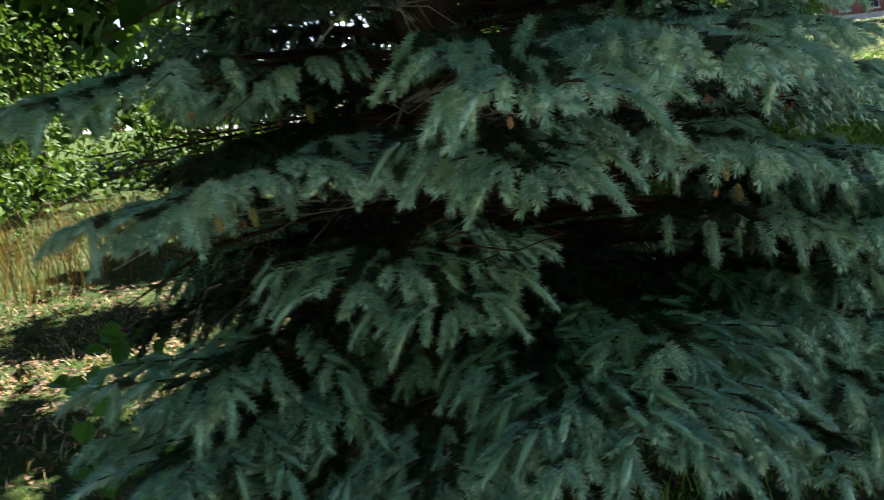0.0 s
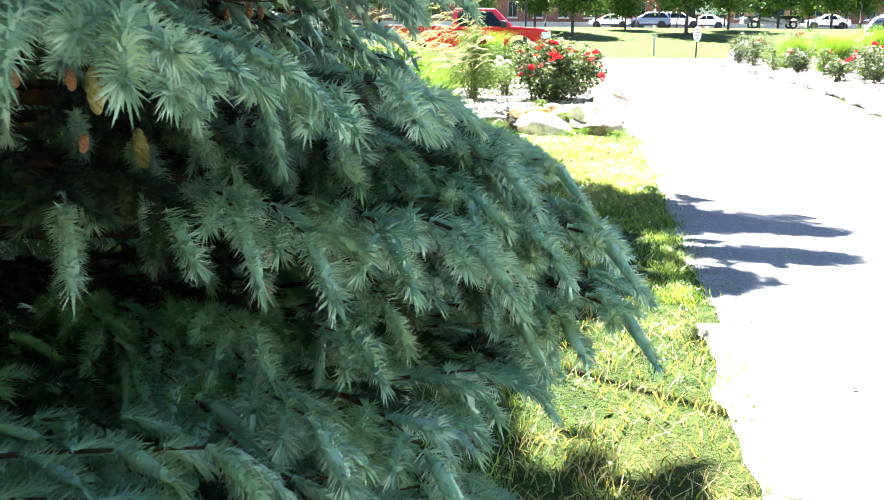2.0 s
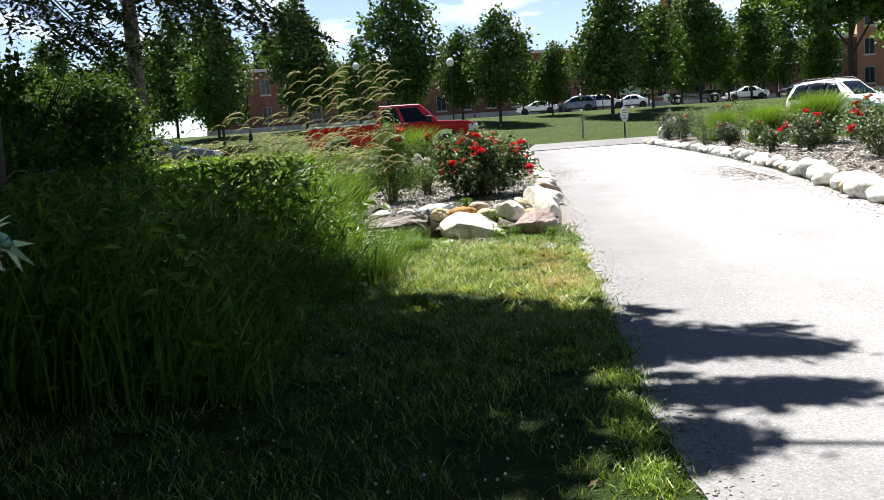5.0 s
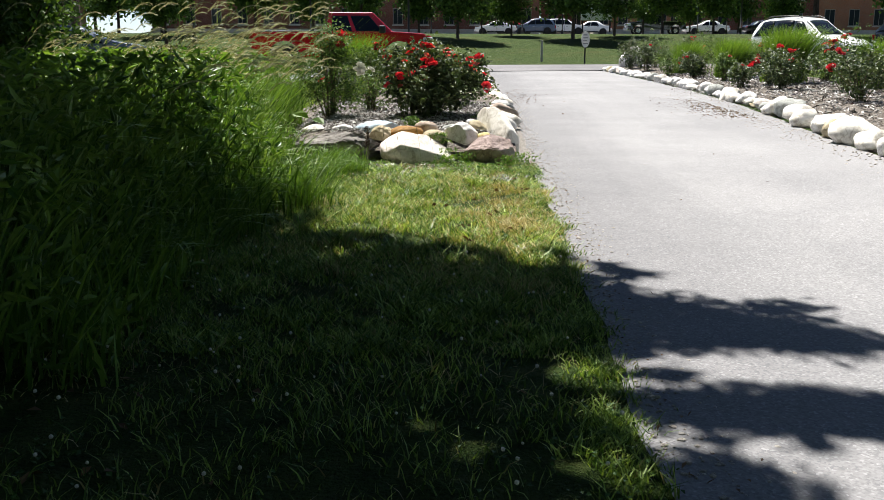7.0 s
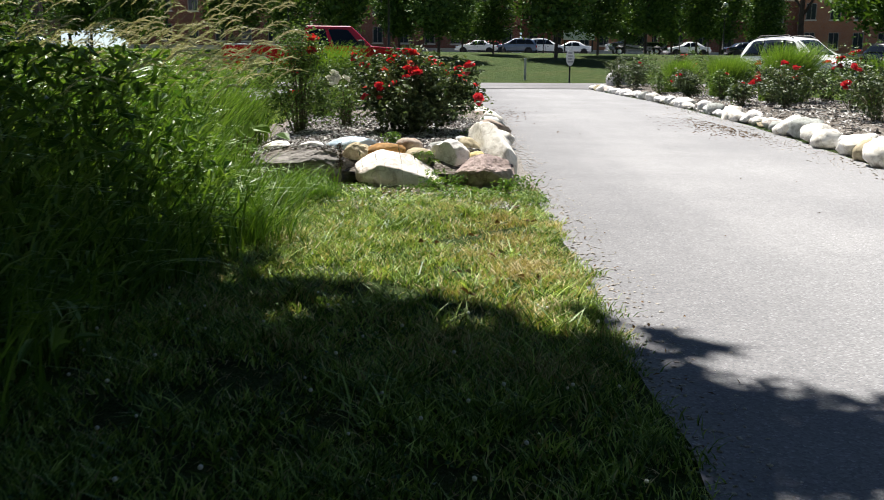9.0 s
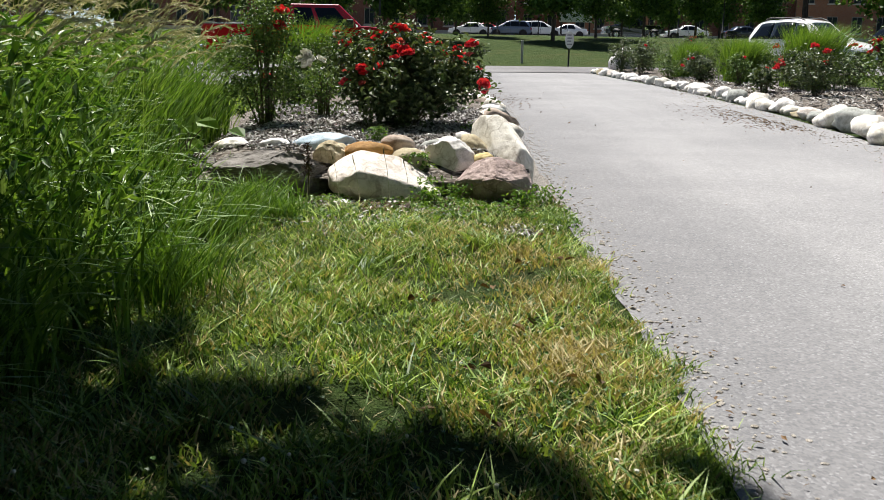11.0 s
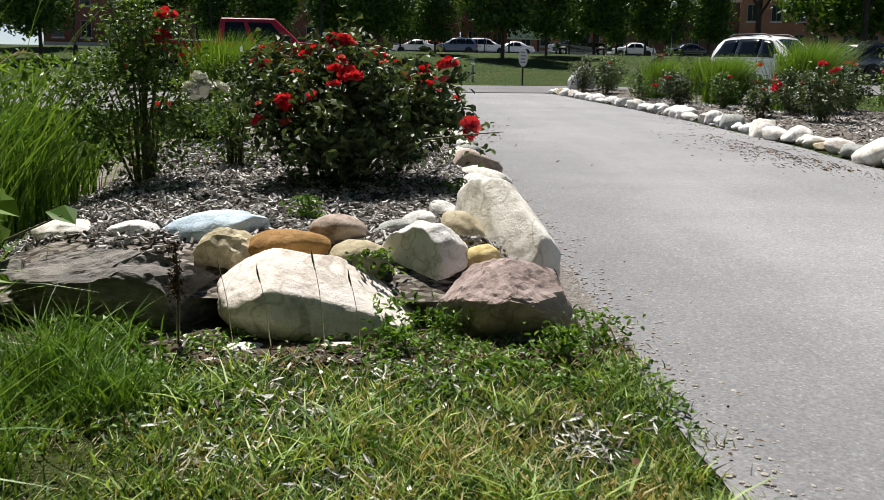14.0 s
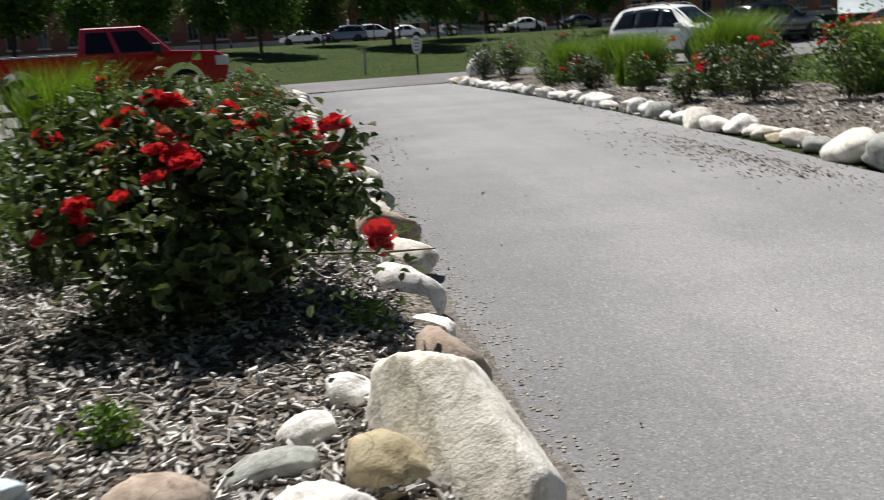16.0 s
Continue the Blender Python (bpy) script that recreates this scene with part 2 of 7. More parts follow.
VINE_LEAF = leaf_mat("vine_leaf", (0.05, 0.16, 0.02), (0.12, 0.3, 0.05), 0.45, 0.35, 0.4)
DOCK = plain_mat("dry_dock_seed", (0.07, 0.04, 0.025), 0.9, var=0.4, scale=90)
ASPHALT = asphalt_mat("bleached_asphalt", (0.232, 0.236, 0.25), (0.284, 0.288, 0.302))
ROAD = asphalt_mat("road_asphalt", (0.14, 0.14, 0.15), (0.2, 0.2, 0.21))
VERGE = plain_mat("worn_verge", (0.42, 0.37, 0.27), 0.95, var=0.35, scale=9, spec=0.1, bmp=0.8)
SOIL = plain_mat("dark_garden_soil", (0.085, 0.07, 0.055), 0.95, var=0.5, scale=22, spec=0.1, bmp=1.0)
REED = leaf_mat("reed_blade", (0.07, 0.16, 0.03), (0.28, 0.41, 0.13), 0.42, 0.22, 0.35)
GRIT = plain_mat("gritty_verge", (0.23, 0.215, 0.2), 0.95, var=0.5, scale=45, spec=0.1, bmp=1.0)
MULCH = mulch_mat()
CHIP = chip_mat()
GRAVEL = stone_mat("edge_gravel", (0.3, 0.27, 0.24), (0.5, 0.47, 0.43), (0.15, 0.13, 0.12), scale=20, rand=0.0)
DEAD_LEAF = leaf_mat("dead_leaf", (0.06, 0.035, 0.02), (0.2, 0.12, 0.06), 0.8, 0.1)
NEEDLE = needle_mat("spruce_needle", (0.19, 0.36, 0.275), (0.48, 0.68, 0.58), (0.43, 0.54, 0.26))
# inner needles: old dark green, darkened further for the shade inside the tree
NEEDLE_OLD_SHADED = needle_mat("old_shaded_needle", (0.02, 0.045, 0.03), (0.06, 0.09, 0.05), (0.07, 0.08, 0.025))
SPRUCE_BARK = bark_mat("spruce_bark", (0.035, 0.022, 0.015), (0.11, 0.075, 0.055))
TWIG = bark_mat("spruce_twig", (0.035, 0.018, 0.01), (0.11, 0.065, 0.04))
DEAD_WOOD = plain_mat("bleached_dead_wood", (0.36, 0.31, 0.26), 0.85, var=0.4, scale=25)
CONE = plain_mat("young_cone", (0.42, 0.2, 0.1), 0.7, var=0.35, scale=60, bmp=0.8)
GREEN_CONE = plain_mat("green_cone", (0.42, 0.34, 0.11), 0.6, var=0.3, scale=60, bmp=0.8)
LOCUST_LEAF = leaf_mat("locust_leaf", (0.03, 0.065, 0.012), (0.08, 0.15, 0.03), 0.5, 0.06)
LOCUST_BARK = bark_mat("locust_bark", (0.07, 0.05, 0.045), (0.2, 0.15, 0.13))
PEAR_LEAF = leaf_mat("pear_leaf", (0.025, 0.065, 0.015), (0.15, 0.25, 0.055), 0.6, 0.12, 0.2)
MAPLE_LEAF = leaf_mat("maple_leaf", (0.026, 0.07, 0.014), (0.15, 0.26, 0.055), 0.6, 0.16, 0.2)
SHRUB_LEAF = leaf_mat("shrub_leaf", (0.025, 0.06, 0.014), (0.1, 0.18, 0.04), 0.65, 0.18, 0.15)
TREE_BARK = bark_mat("tree_bark", (0.045, 0.035, 0.028), (0.13, 0.1, 0.085))
ROSE_LEAF = leaf_mat("rose_leaf", (0.02, 0.044, 0.02), (0.15, 0.205, 0.095), 0.5, 0.16, 0.3)
ROSE_LIGHT = leaf_mat("young_rose_leaf", (0.045, 0.1, 0.028), (0.17, 0.26, 0.075), 0.55, 0.2, 0.25)
CANE = plain_mat("rose_cane", (0.09, 0.085, 0.04), 0.7, var=0.4, scale=30)
PETAL = leaf_mat("red_petal", (0.55, 0.015, 0.05), (0.84, 0.07, 0.12), 0.45, 0.2, 0.3)
PINK_PETAL = leaf_mat("pink_petal", (0.6, 0.1, 0.14), (0.8, 0.22, 0.25), 0.5, 0.25, 0.3)
WHITE_PETAL = leaf_mat("white_petal", (0.74, 0.74, 0.72), (0.88, 0.88, 0.87), 0.5, 0.03, 0.3)
ORN_GRASS = leaf_mat("fountain_grass", (0.07, 0.15, 0.02), (0.2, 0.33, 0.06), 0.45, 0.3)
RED_PAINT = plain_mat("red_car_paint", (0.52, 0.007, 0.014), 0.25, var=0.04, scale=1.5, spec=0.5, coat=0.8)
DARK_RED_PAINT = plain_mat("dark_red_car_paint", (0.3, 0.012, 0.018), 0.25, var=0.04, scale=1.5, spec=0.5, coat=0.8)
WHITE_PAINT = plain_mat("white_car_paint", (0.88, 0.89, 0.9), 0.25, var=0.03, scale=1.5, spec=0.5, coat=0.6)
BLACK_PAINT = plain_mat("black_car_paint", (0.012, 0.013, 0.017), 0.2, var=0.1, scale=1.5, spec=0.5, coat=0.8)
BLUE_PAINT = plain_mat("grey_blue_car_paint", (0.12, 0.16, 0.24), 0.25, var=0.05, scale=1.5, spec=0.5, coat=0.6)
CAR_GLASS = glass_mat("car_glass", (0.008, 0.012, 0.018), 0.12)
TYRE = plain_mat("tyre_rubber", (0.02, 0.02, 0.021), 0.85, var=0.2)
CHROME = plain_mat("bright_metal", (0.62, 0.63, 0.65), 0.25, 1.0, var=0.06)
BLACK_TRIM = plain_mat("black_trim", (0.02, 0.02, 0.022), 0.6, var=0.2)
LAMP_LENS = plain_mat("headlamp_lens", (0.75, 0.77, 0.8), 0.1, var=0.15, scale=30, spec=0.7)
BRICK = brick_mat("red_brick", (0.22, 0.09, 0.06), (0.17, 0.065, 0.045))
LIGHT_BRICK = brick_mat("orange_brick", (0.42, 0.19, 0.11), (0.34, 0.14, 0.08))
ROOF = plain_mat("grey_roof", (0.2, 0.19, 0.19), 0.9, var=0.2, scale=2)
LIMESTONE = plain_mat("limestone_trim", (0.55, 0.5, 0.42), 0.85, var=0.15, scale=2)
PANE = glass_mat("window_pane", (0.03, 0.035, 0.04))
WHITE_WOOD = plain_mat("white_painted_board", (0.75, 0.75, 0.73), 0.6, var=0.08, scale=4)
WINDOW_TRIM = plain_mat("weathered_window_trim", (0.3, 0.26, 0.22), 0.7, var=0.12, scale=3)
STEEL_POST = plain_mat("galvanised_post", (0.4, 0.41, 0.42), 0.5, 0.6, var=0.15)
DARK_POST = plain_mat("black_lamp_post", (0.02, 0.022, 0.022), 0.5, var=0.2)
GLOBE = plain_mat("white_globe", (0.85, 0.85, 0.83), 0.3, var=0.03)
GREY_MARK = plain_mat("grey_sign_print", (0.3, 0.3, 0.32), 0.7, var=0.1)
S_PINK = stone_mat("pale_pink_stone", (0.72, 0.65, 0.6), (0.82, 0.77, 0.73), (0.45, 0.35, 0.3), scale=4)
S_PURPLE = stone_mat("purple_red_stone", (0.26, 0.195, 0.185), (0.5, 0.4, 0.38), (0.6, 0.5, 0.46), scale=5)
S_DARK = stone_mat("dark_layered_stone", (0.1, 0.094, 0.09), (0.27, 0.25, 0.235), (0.08, 0.075, 0.07), scale=5, streak=True)
S_WHITE = stone_mat("white_granite", (0.72, 0.71, 0.71), (0.88, 0.87, 0.86), (0.3, 0.29, 0.29), scale=7)
S_CREAM = stone_mat("cream_limestone", (0.7, 0.67, 0.6), (0.84, 0.83, 0.8), (0.44, 0.39, 0.3), scale=4)
S_TAN = stone_mat("tan_stone", (0.38, 0.32, 0.2), (0.56, 0.5, 0.36), (0.25, 0.2, 0.14), scale=6)
S_YELLOW = stone_mat("yellow_stone", (0.56, 0.43, 0.16), (0.66, 0.56, 0.3), (0.35, 0.27, 0.14), scale=6)
S_ORANGE = stone_mat("orange_brown_stone", (0.26, 0.13, 0.03), (0.42, 0.24, 0.08), (0.16, 0.1, 0.05), scale=6)
S_BLUE = stone_mat("blue_white_stone", (0.42, 0.55, 0.68), (0.6, 0.72, 0.82), (0.34, 0.42, 0.5), scale=5)
S_GREY = stone_mat("grey_green_stone", (0.3, 0.32, 0.31), (0.43, 0.45, 0.43), (0.2, 0.21, 0.2), scale=8)
S_BROWN = stone_mat("pinkish_brown_stone", (0.36, 0.28, 0.23), (0.52, 0.44, 0.38), (0.22, 0.18, 0.15), scale=8)
STONES = [S_WHITE, S_CREAM, S_WHITE, S_PINK, S_GREY, S_CREAM, S_WHITE, S_BROWN, S_TAN]

# ---- mesh helpers ----
def part(name, bm, material, parent=None, label=""):
    """One bmesh as one mesh object, under a thing or a part."""
    me = bpy.data.meshes.new(name)
    bm.to_mesh(me)
    bm.free()
    return put(name, me, material, parent, label)


def put(name, me, material=None, parent=None, label=""):
    if material is not None and not me.materials:
        me.materials.append(material)
    ob = new(name, me)
    if parent is not None:
        ob.parent = parent
    if label:
        tagged(ob, label)
    return ob


def thing(name, m, label, category, group="", kind=""):
    ob = new(name)
    ob.empty_display_size = 0.2
    ob.matrix_world = m
    return tagged(ob, label, category, group, kind)


def soup(name, verts, faces, smooth=False):
    """A mesh from arrays of vertices and of triangles or quads."""
    me = bpy.data.meshes.new(name)
    v, f = np.asarray(verts, np.float32), np.asarray(faces, np.int32)
    k = f.shape[1]
    me.vertices.add(len(v))
    me.vertices.foreach_set("co", v.ravel())
    me.loops.add(f.size)
    me.loops.foreach_set("vertex_index", f.ravel())
    me.polygons.add(len(f))
    me.polygons.foreach_set("loop_start", np.arange(0, f.size, k, dtype=np.int32))
    me.polygons.foreach_set("use_smooth", np.full(len(f), smooth))
    me.update(calc_edges=True)
    return me


def shade(ob, on=True):
    me = ob.data
    me.polygons.foreach_set("use_smooth", np.full(len(me.polygons), on))
    return ob


def box_bm(x0, x1, y0, y1, z0, z1, bevel=0.0, bm=None):
    bm = bm or bmesh.new()
    vs = bmesh.ops.create_cube(bm, size=1)["verts"]
    for v in vs:
        v.co = Vector((x0 + (v.co.x + 0.5) * (x1 - x0), y0 + (v.co.y + 0.5) * (y1 - y0), z0 + (v.co.z + 0.5) * (z1 - z0)))
    if bevel:
        es = list({e for v in vs for e in v.link_edges})
        bmesh.ops.bevel(bm, geom=es, offset=bevel, segments=2, affect="EDGES", profile=0.6)
    return bm


def tube_bm(points, radii, sides=6, bm=None):
    """A tapering tube along points."""
    radii = [float(r) for r in radii]
    bm = bm or bmesh.new()
    pts = [Vector(p) for p in points]
    rings = []
    for i, p in enumerate(pts):
        d = (pts[min(i + 1, len(pts) - 1)] - pts[max(i - 1, 0)]).normalized()
        a = d.cross(Vector((0.3, 0.1, 1)) if abs(d.z) < 0.9 else Vector((1, 0.2, 0))).normalized()
        b = d.cross(a)
        rings.append([bm.verts.new(p + radii[i] * (math.cos(2 * math.pi * k / sides) * a + math.sin(2 * math.pi * k / sides) * b)) for k in range(sides)])
    for r0, r1 in zip(rings, rings[1:]):
        for k in range(sides):
            f = bm.faces.new((r0[k], r0[(k + 1) % sides], r1[(k + 1) % sides], r1[k]))
            f.smooth = True
    if radii[-1] > 0.003:
        bm.faces.new(list(reversed(rings[-1])))
    bm.faces.new(rings[0])
    return bm


def cyl_bm(p0, p1, r0, r1=None, sides=16, bm=None):
    return tube_bm([p0, p1], [r0, r0 if r1 is None else r1], sides, bm)


def smooth01(x):
    x = min(1.0, max(0.0, x))
    return x * x * (3 - 2 * x)


def lerp_table(table, y):
    for (y0, a), (y1, b) in zip(table, table[1:]):
        if y <= y1:
            return a + (b - a) * max(0.0, min(1.0, (y - y0) / (y1 - y0)))
    return table[-1][1]


def ground_z(x, y):
    """The lawn: level by the lane, rising beyond the road to the car park."""
    z = 1.35 * smooth01((y - 46.5) / 24)
    return z + 0.02 * math.sin(0.9 * x + 0.4) * math.sin(0.7 * y) * smooth01((0.3 - x) / 1.5)


LANE_L = [(-30, 0.9), (8, 0.88), (14, 0.87), (18, 0.87), (21, 0.9), (28, 0.88), (36, 0.82), (42, 0.76), (44, 0.6)]
LANE_R = [(-30, 4.3), (13, 4.3), (16.6, 4.42), (19, 4.68), (22, 4.92), (26, 5.08), (31, 5.08), (36, 4.9), (40, 4.75), (44, 4.6)]


def strip(name, left, right, ys, z, material, label, category, sub=6):
    """A ribbon of ground between two edges given over y."""
    verts, faces = [], []
    for y in ys:
        a, b = left(y), right(y)
        for k in range(sub + 1):
            x = a + (b - a) * k / sub
            verts.append((x, y, z(x, y, k / sub)))
    n = sub + 1
    for i in range(len(ys) - 1):
        for k in range(sub):
            faces.append((i * n + k, i * n + k + 1, (i + 1) * n + k + 1, (i + 1) * n + k))
    return tagged(put(name, soup(name, verts, faces, True), material), label, category, kind="structure")

# ---- ground, lane, road, beds ----
xs = sorted(set([-1500, -700, -350, -180, -100, -70] + list(range(-50, -12, 4)) + [round(-12 + 0.75 * i, 2) for i in range(48)] + list(range(26, 60, 4)) + [75, 110, 190, 350, 700, 1500]))
ys = sorted(set([-1500, -700, -300, -120, -50, -20] + [round(-8 + 0.75 * i, 2) for i in range(36)] + list(range(20, 100, 3)) + [110, 140, 200, 350, 700, 1500]))
gv = [(x, y, ground_z(x, y)) for y in ys for x in xs]
gf = [(j * len(xs) + i, j * len(xs) + i + 1, (j + 1) * len(xs) + i + 1, (j + 1) * len(xs) + i) for j in range(len(ys) - 1) for i in range(len(xs) - 1)]
tagged(put("ground", soup("ground", gv, gf, True), LAWN), "green mown lawn with dry patches and clover", "lawn", kind="structure")


def wob(y, k, a):
    return a * noise.noise((y * k, 3.1, 0.7)) + 0.4 * a * noise.noise((y * k * 4, 1.2, 5.0))


lane_ys = [-30 + 1.0 * i for i in range(34)] + [4 + 0.12 * i for i in range(150)] + [22 + 0.6 * i for i in range(38)]
strip("lane", lambda y: lerp_table(LANE_L, y) + wob(y, 1.1, 0.05), lambda y: lerp_table(LANE_R, y) + wob(y + 50, 1.1, 0.05), lane_ys,
      lambda x, y, k: 0.014 - 0.008 * abs(2 * k - 1) ** 3, ASPHALT, "pale sun-bleached asphalt lane with gravelly edges", "lane", 10)


def ribbon(name, line, half, lift, material, label, category):
    """A road along a centre line of (x, y)."""
    pts = [Vector((*p, 0)) for p in line]
    fine = []
    for i in range(len(pts) - 1):
        for k in range(8):
            fine.append(pts[i].lerp(pts[i + 1], k / 8))
    fine.append(pts[-1])
    for _ in range(3):
        fine = [fine[0]] + [(a + 2 * b + c) / 4 for a, b, c in zip(fine, fine[1:], fine[2:])] + [fine[-1]]
    verts, faces = [], []
    for i, p in enumerate(fine):
        d = (fine[min(i + 1, len(fine) - 1)] - fine[max(i - 1, 0)]).normalized()
        n = Vector((-d.y, d.x, 0))
        for k in range(-3, 4):
            q = p + n * (half * k / 3)
            verts.append((q.x, q.y, ground_z(q.x, q.y) + lift))
    for i in range(len(fine) - 1):
        for k in range(6):
            faces.append((i * 7 + k, i * 7 + k + 1, (i + 1) * 7 + k + 1, (i + 1) * 7 + k))
    return tagged(put(name, soup(name, verts, faces, True), material), label, category, kind="structure")


ribbon("road", [(-90, 38), (-40, 38), (-14, 38.5), (-5, 39.8), (4, 42.6), (13, 44.4), (23, 49.5), (45, 60), (80, 66)], 3.4, 0.03, ROAD, "grey asphalt road crossing the end of the lane", "road")
ribbon("car_park", [(-70, 109), (-30, 109), (30, 109), (75, 107)], 6.0, 0.05, ROAD, "grey asphalt car park before the brick buildings", "car park")
tagged(part("parking_lot", box_bm(-34, -4.2, 27.6, 36.2, -0.2, 0.022), ROAD), "grey-blue asphalt parking bay behind the rose bed", "car park", kind="structure")

# the lawn's worn pale edge by the spruce
strip("worn_verge", lambda y: 0.78 + wob(y + 9, 1.4, 0.05) + wob(y + 3, 5.5, 0.03), lambda y: lerp_table(LANE_L, y) + 0.1, [4.2 + 0.08 * i for i in range(38)],
      lambda x, y, k: 0.004 + 0.006 * k + 0.02 * math.sin(0.9 * x + 0.4) * math.sin(0.7 * y) * smooth01((0.3 - x) / 1.5), VERGE, "worn pale dry soil at the lawn's edge", "bare soil", 8)
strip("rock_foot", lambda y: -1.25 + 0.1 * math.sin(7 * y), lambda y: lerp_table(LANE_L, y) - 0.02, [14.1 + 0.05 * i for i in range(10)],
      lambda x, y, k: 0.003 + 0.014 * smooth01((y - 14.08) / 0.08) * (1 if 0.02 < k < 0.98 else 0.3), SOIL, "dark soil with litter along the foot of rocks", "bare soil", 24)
strip("bed_edge_soil", lambda y: lerp_table(LANE_L, y) - 0.36, lambda y: lerp_table(LANE_L, y) + 0.05 + wob(y, 2.3, 0.05), [14.28 + 0.14 * i for i in range(80)],
      lambda x, y, k: 0.022 - 0.012 * k + 0.004 * noise.noise((x * 9, y * 9, 1)), GRIT, "grey-brown gritty soil between rocks and asphalt", "bare soil", 6)
BED_Z = 0.26


def left_bed_z(x, y, k):
    front = smooth01((y - 14.45) / 0.45) if y < 15.2 else 1
    side = smooth01((k - 0.0) / 0.3) * (0.55 + 0.45 * smooth01((1 - k) / 0.14))
    return 0.02 + (BED_Z - 0.02) * (0.35 + 0.65 * front) * side + 0.012 * noise.noise((x * 5, y * 5, 0))


strip("bed_left", lambda y: -1.9 - 0.5 * smooth01((y - 15) / 5), lambda y: lerp_table(LANE_L, y) - 0.12, [14.5 + 0.15 * i for i in range(60)] + [23.5 + 0.6 * i for i in range(20)],
      left_bed_z, MULCH, "bleached wood-chip mulch of the rose bed", "mulch bed", 16)
strip("bed_right", lambda y: lerp_table(LANE_R, y) + 0.18, lambda y: 9.6, [11.5 + 0.5 * i for i in range(58)],
      lambda x, y, k: 0.03 + 0.12 * smooth01(k / 0.2) * smooth01((1 - k) / 0.1) + 0.015 * noise.noise((x * 2, y * 2, 0)), MULCH, "grey wood-chip mulch of the planted bed", "mulch bed", 16)


def bed_z(x, y):
    if x < 0.9:
        a, b = -1.9 - 0.5 * smooth01((y - 15) / 5), lerp_table(LANE_L, y) - 0.12
        return left_bed_z(x, y, min(1, max(0, (x - a) / (b - a))))
    k = (x - lerp_table(LANE_R, y) - 0.18) / (9.6 - lerp_table(LANE_R, y) - 0.18)
    return 0.03 + 0.12 * smooth01(k / 0.2) * smooth01((1 - k) / 0.1)


# ---- grass ----
def blades(rng, pts, h, w, lean, name, segs=2, bend=0.6, wind=(0.0, 0.0)):
    """Blades of grass on pts (n, 3), each its own curved, tapering ribbon."""
    n = len(pts)
    h, w = np.asarray(h), np.asarray(w)
    az = rng.uniform(0, 2 * np.pi, n)
    side = np.stack([np.cos(az), np.sin(az), np.zeros(n)], 1)
    la = rng.uniform(0, 2 * np.pi, n)
    out = np.stack([np.cos(la), np.sin(la), np.zeros(n)], 1) * (lean * rng.uniform(0.3, 1.3, n) * h)[:, None] + np.array([wind[0], wind[1], 0]) * h[:, None]
    rows = []
    for k in range(segs + 1):
        s = k / segs
        c = pts + out * s ** 1.7
        c = c + np.array([0, 0, 1.0]) * (h * (s - bend * 0.35 * s * s))[:, None]
        if k < segs:
            ww = (w * (1 - 0.55 * s))[:, None] * side / 2
            rows += [c - ww, c + ww]
        else:
            rows += [c]
    m = 2 * segs + 1
    verts = np.stack(rows, 1).reshape(-1, 3)
    f = []
    for k in range(segs - 1):
        a = 2 * k
        f += [(a, a + 1, a + 3), (a, a + 3, a + 2)]
    f.append((2 * segs - 2, 2 * segs - 1, 2 * segs))
    faces = (np.array(f)[None] + (np.arange(n) * m)[:, None, None]).reshape(-1, 3)
    return soup(name, verts, faces)


def scatter(rng, n, x0, x1, y0, y1, keep=None):
    p = np.stack([rng.uniform(x0, x1, n), rng.uniform(y0, y1, n), np.zeros(n)], 1)
    if keep is not None:
        p = p[keep(p[:, 0], p[:, 1])]
    p[:, 2] = [ground_z(x, y) - 0.004 for x, y in p[:, :2]]
    return p


rng = np.random.default_rng(7)


def edge_fray(y):
    return 0.05 * np.sin(5.1 * y) + 0.04 * np.sin(13.3 * y + 1) + 0.03 * np.sin(31 * y)


def on_lawn(x, y):
    return (x < 0.86 + edge_fray(y)) & ~((y > 14.38) & (x > -1.7)) & ~((y > 15) & (x > -2.2))


def dryness(x, y):
    return 0.9 * (x > 0.1) * (y < 7.3) * (y > 4.4) + np.exp(-(((x - 0.62) / 0.3) ** 2)) * np.exp(-(((y - 12.3) / 1.6) ** 2)) + 0.14 * (np.sin(2.3 * x + 1.7) * np.sin(1.9 * y) > 0.35)


# thin spots of the lawn: place and spread
THIN = [(-0.14, 13.58, 0.12, 0.1), (-0.08, 13.22, 0.13, 0.1), (0.23, 13.97, 0.1, 0.06), (0.14, 14.12, 0.1, 0.05), (-0.33, 13.34, 0.08, 0.06), (0.59, 13.43, 0.06, 0.08)]


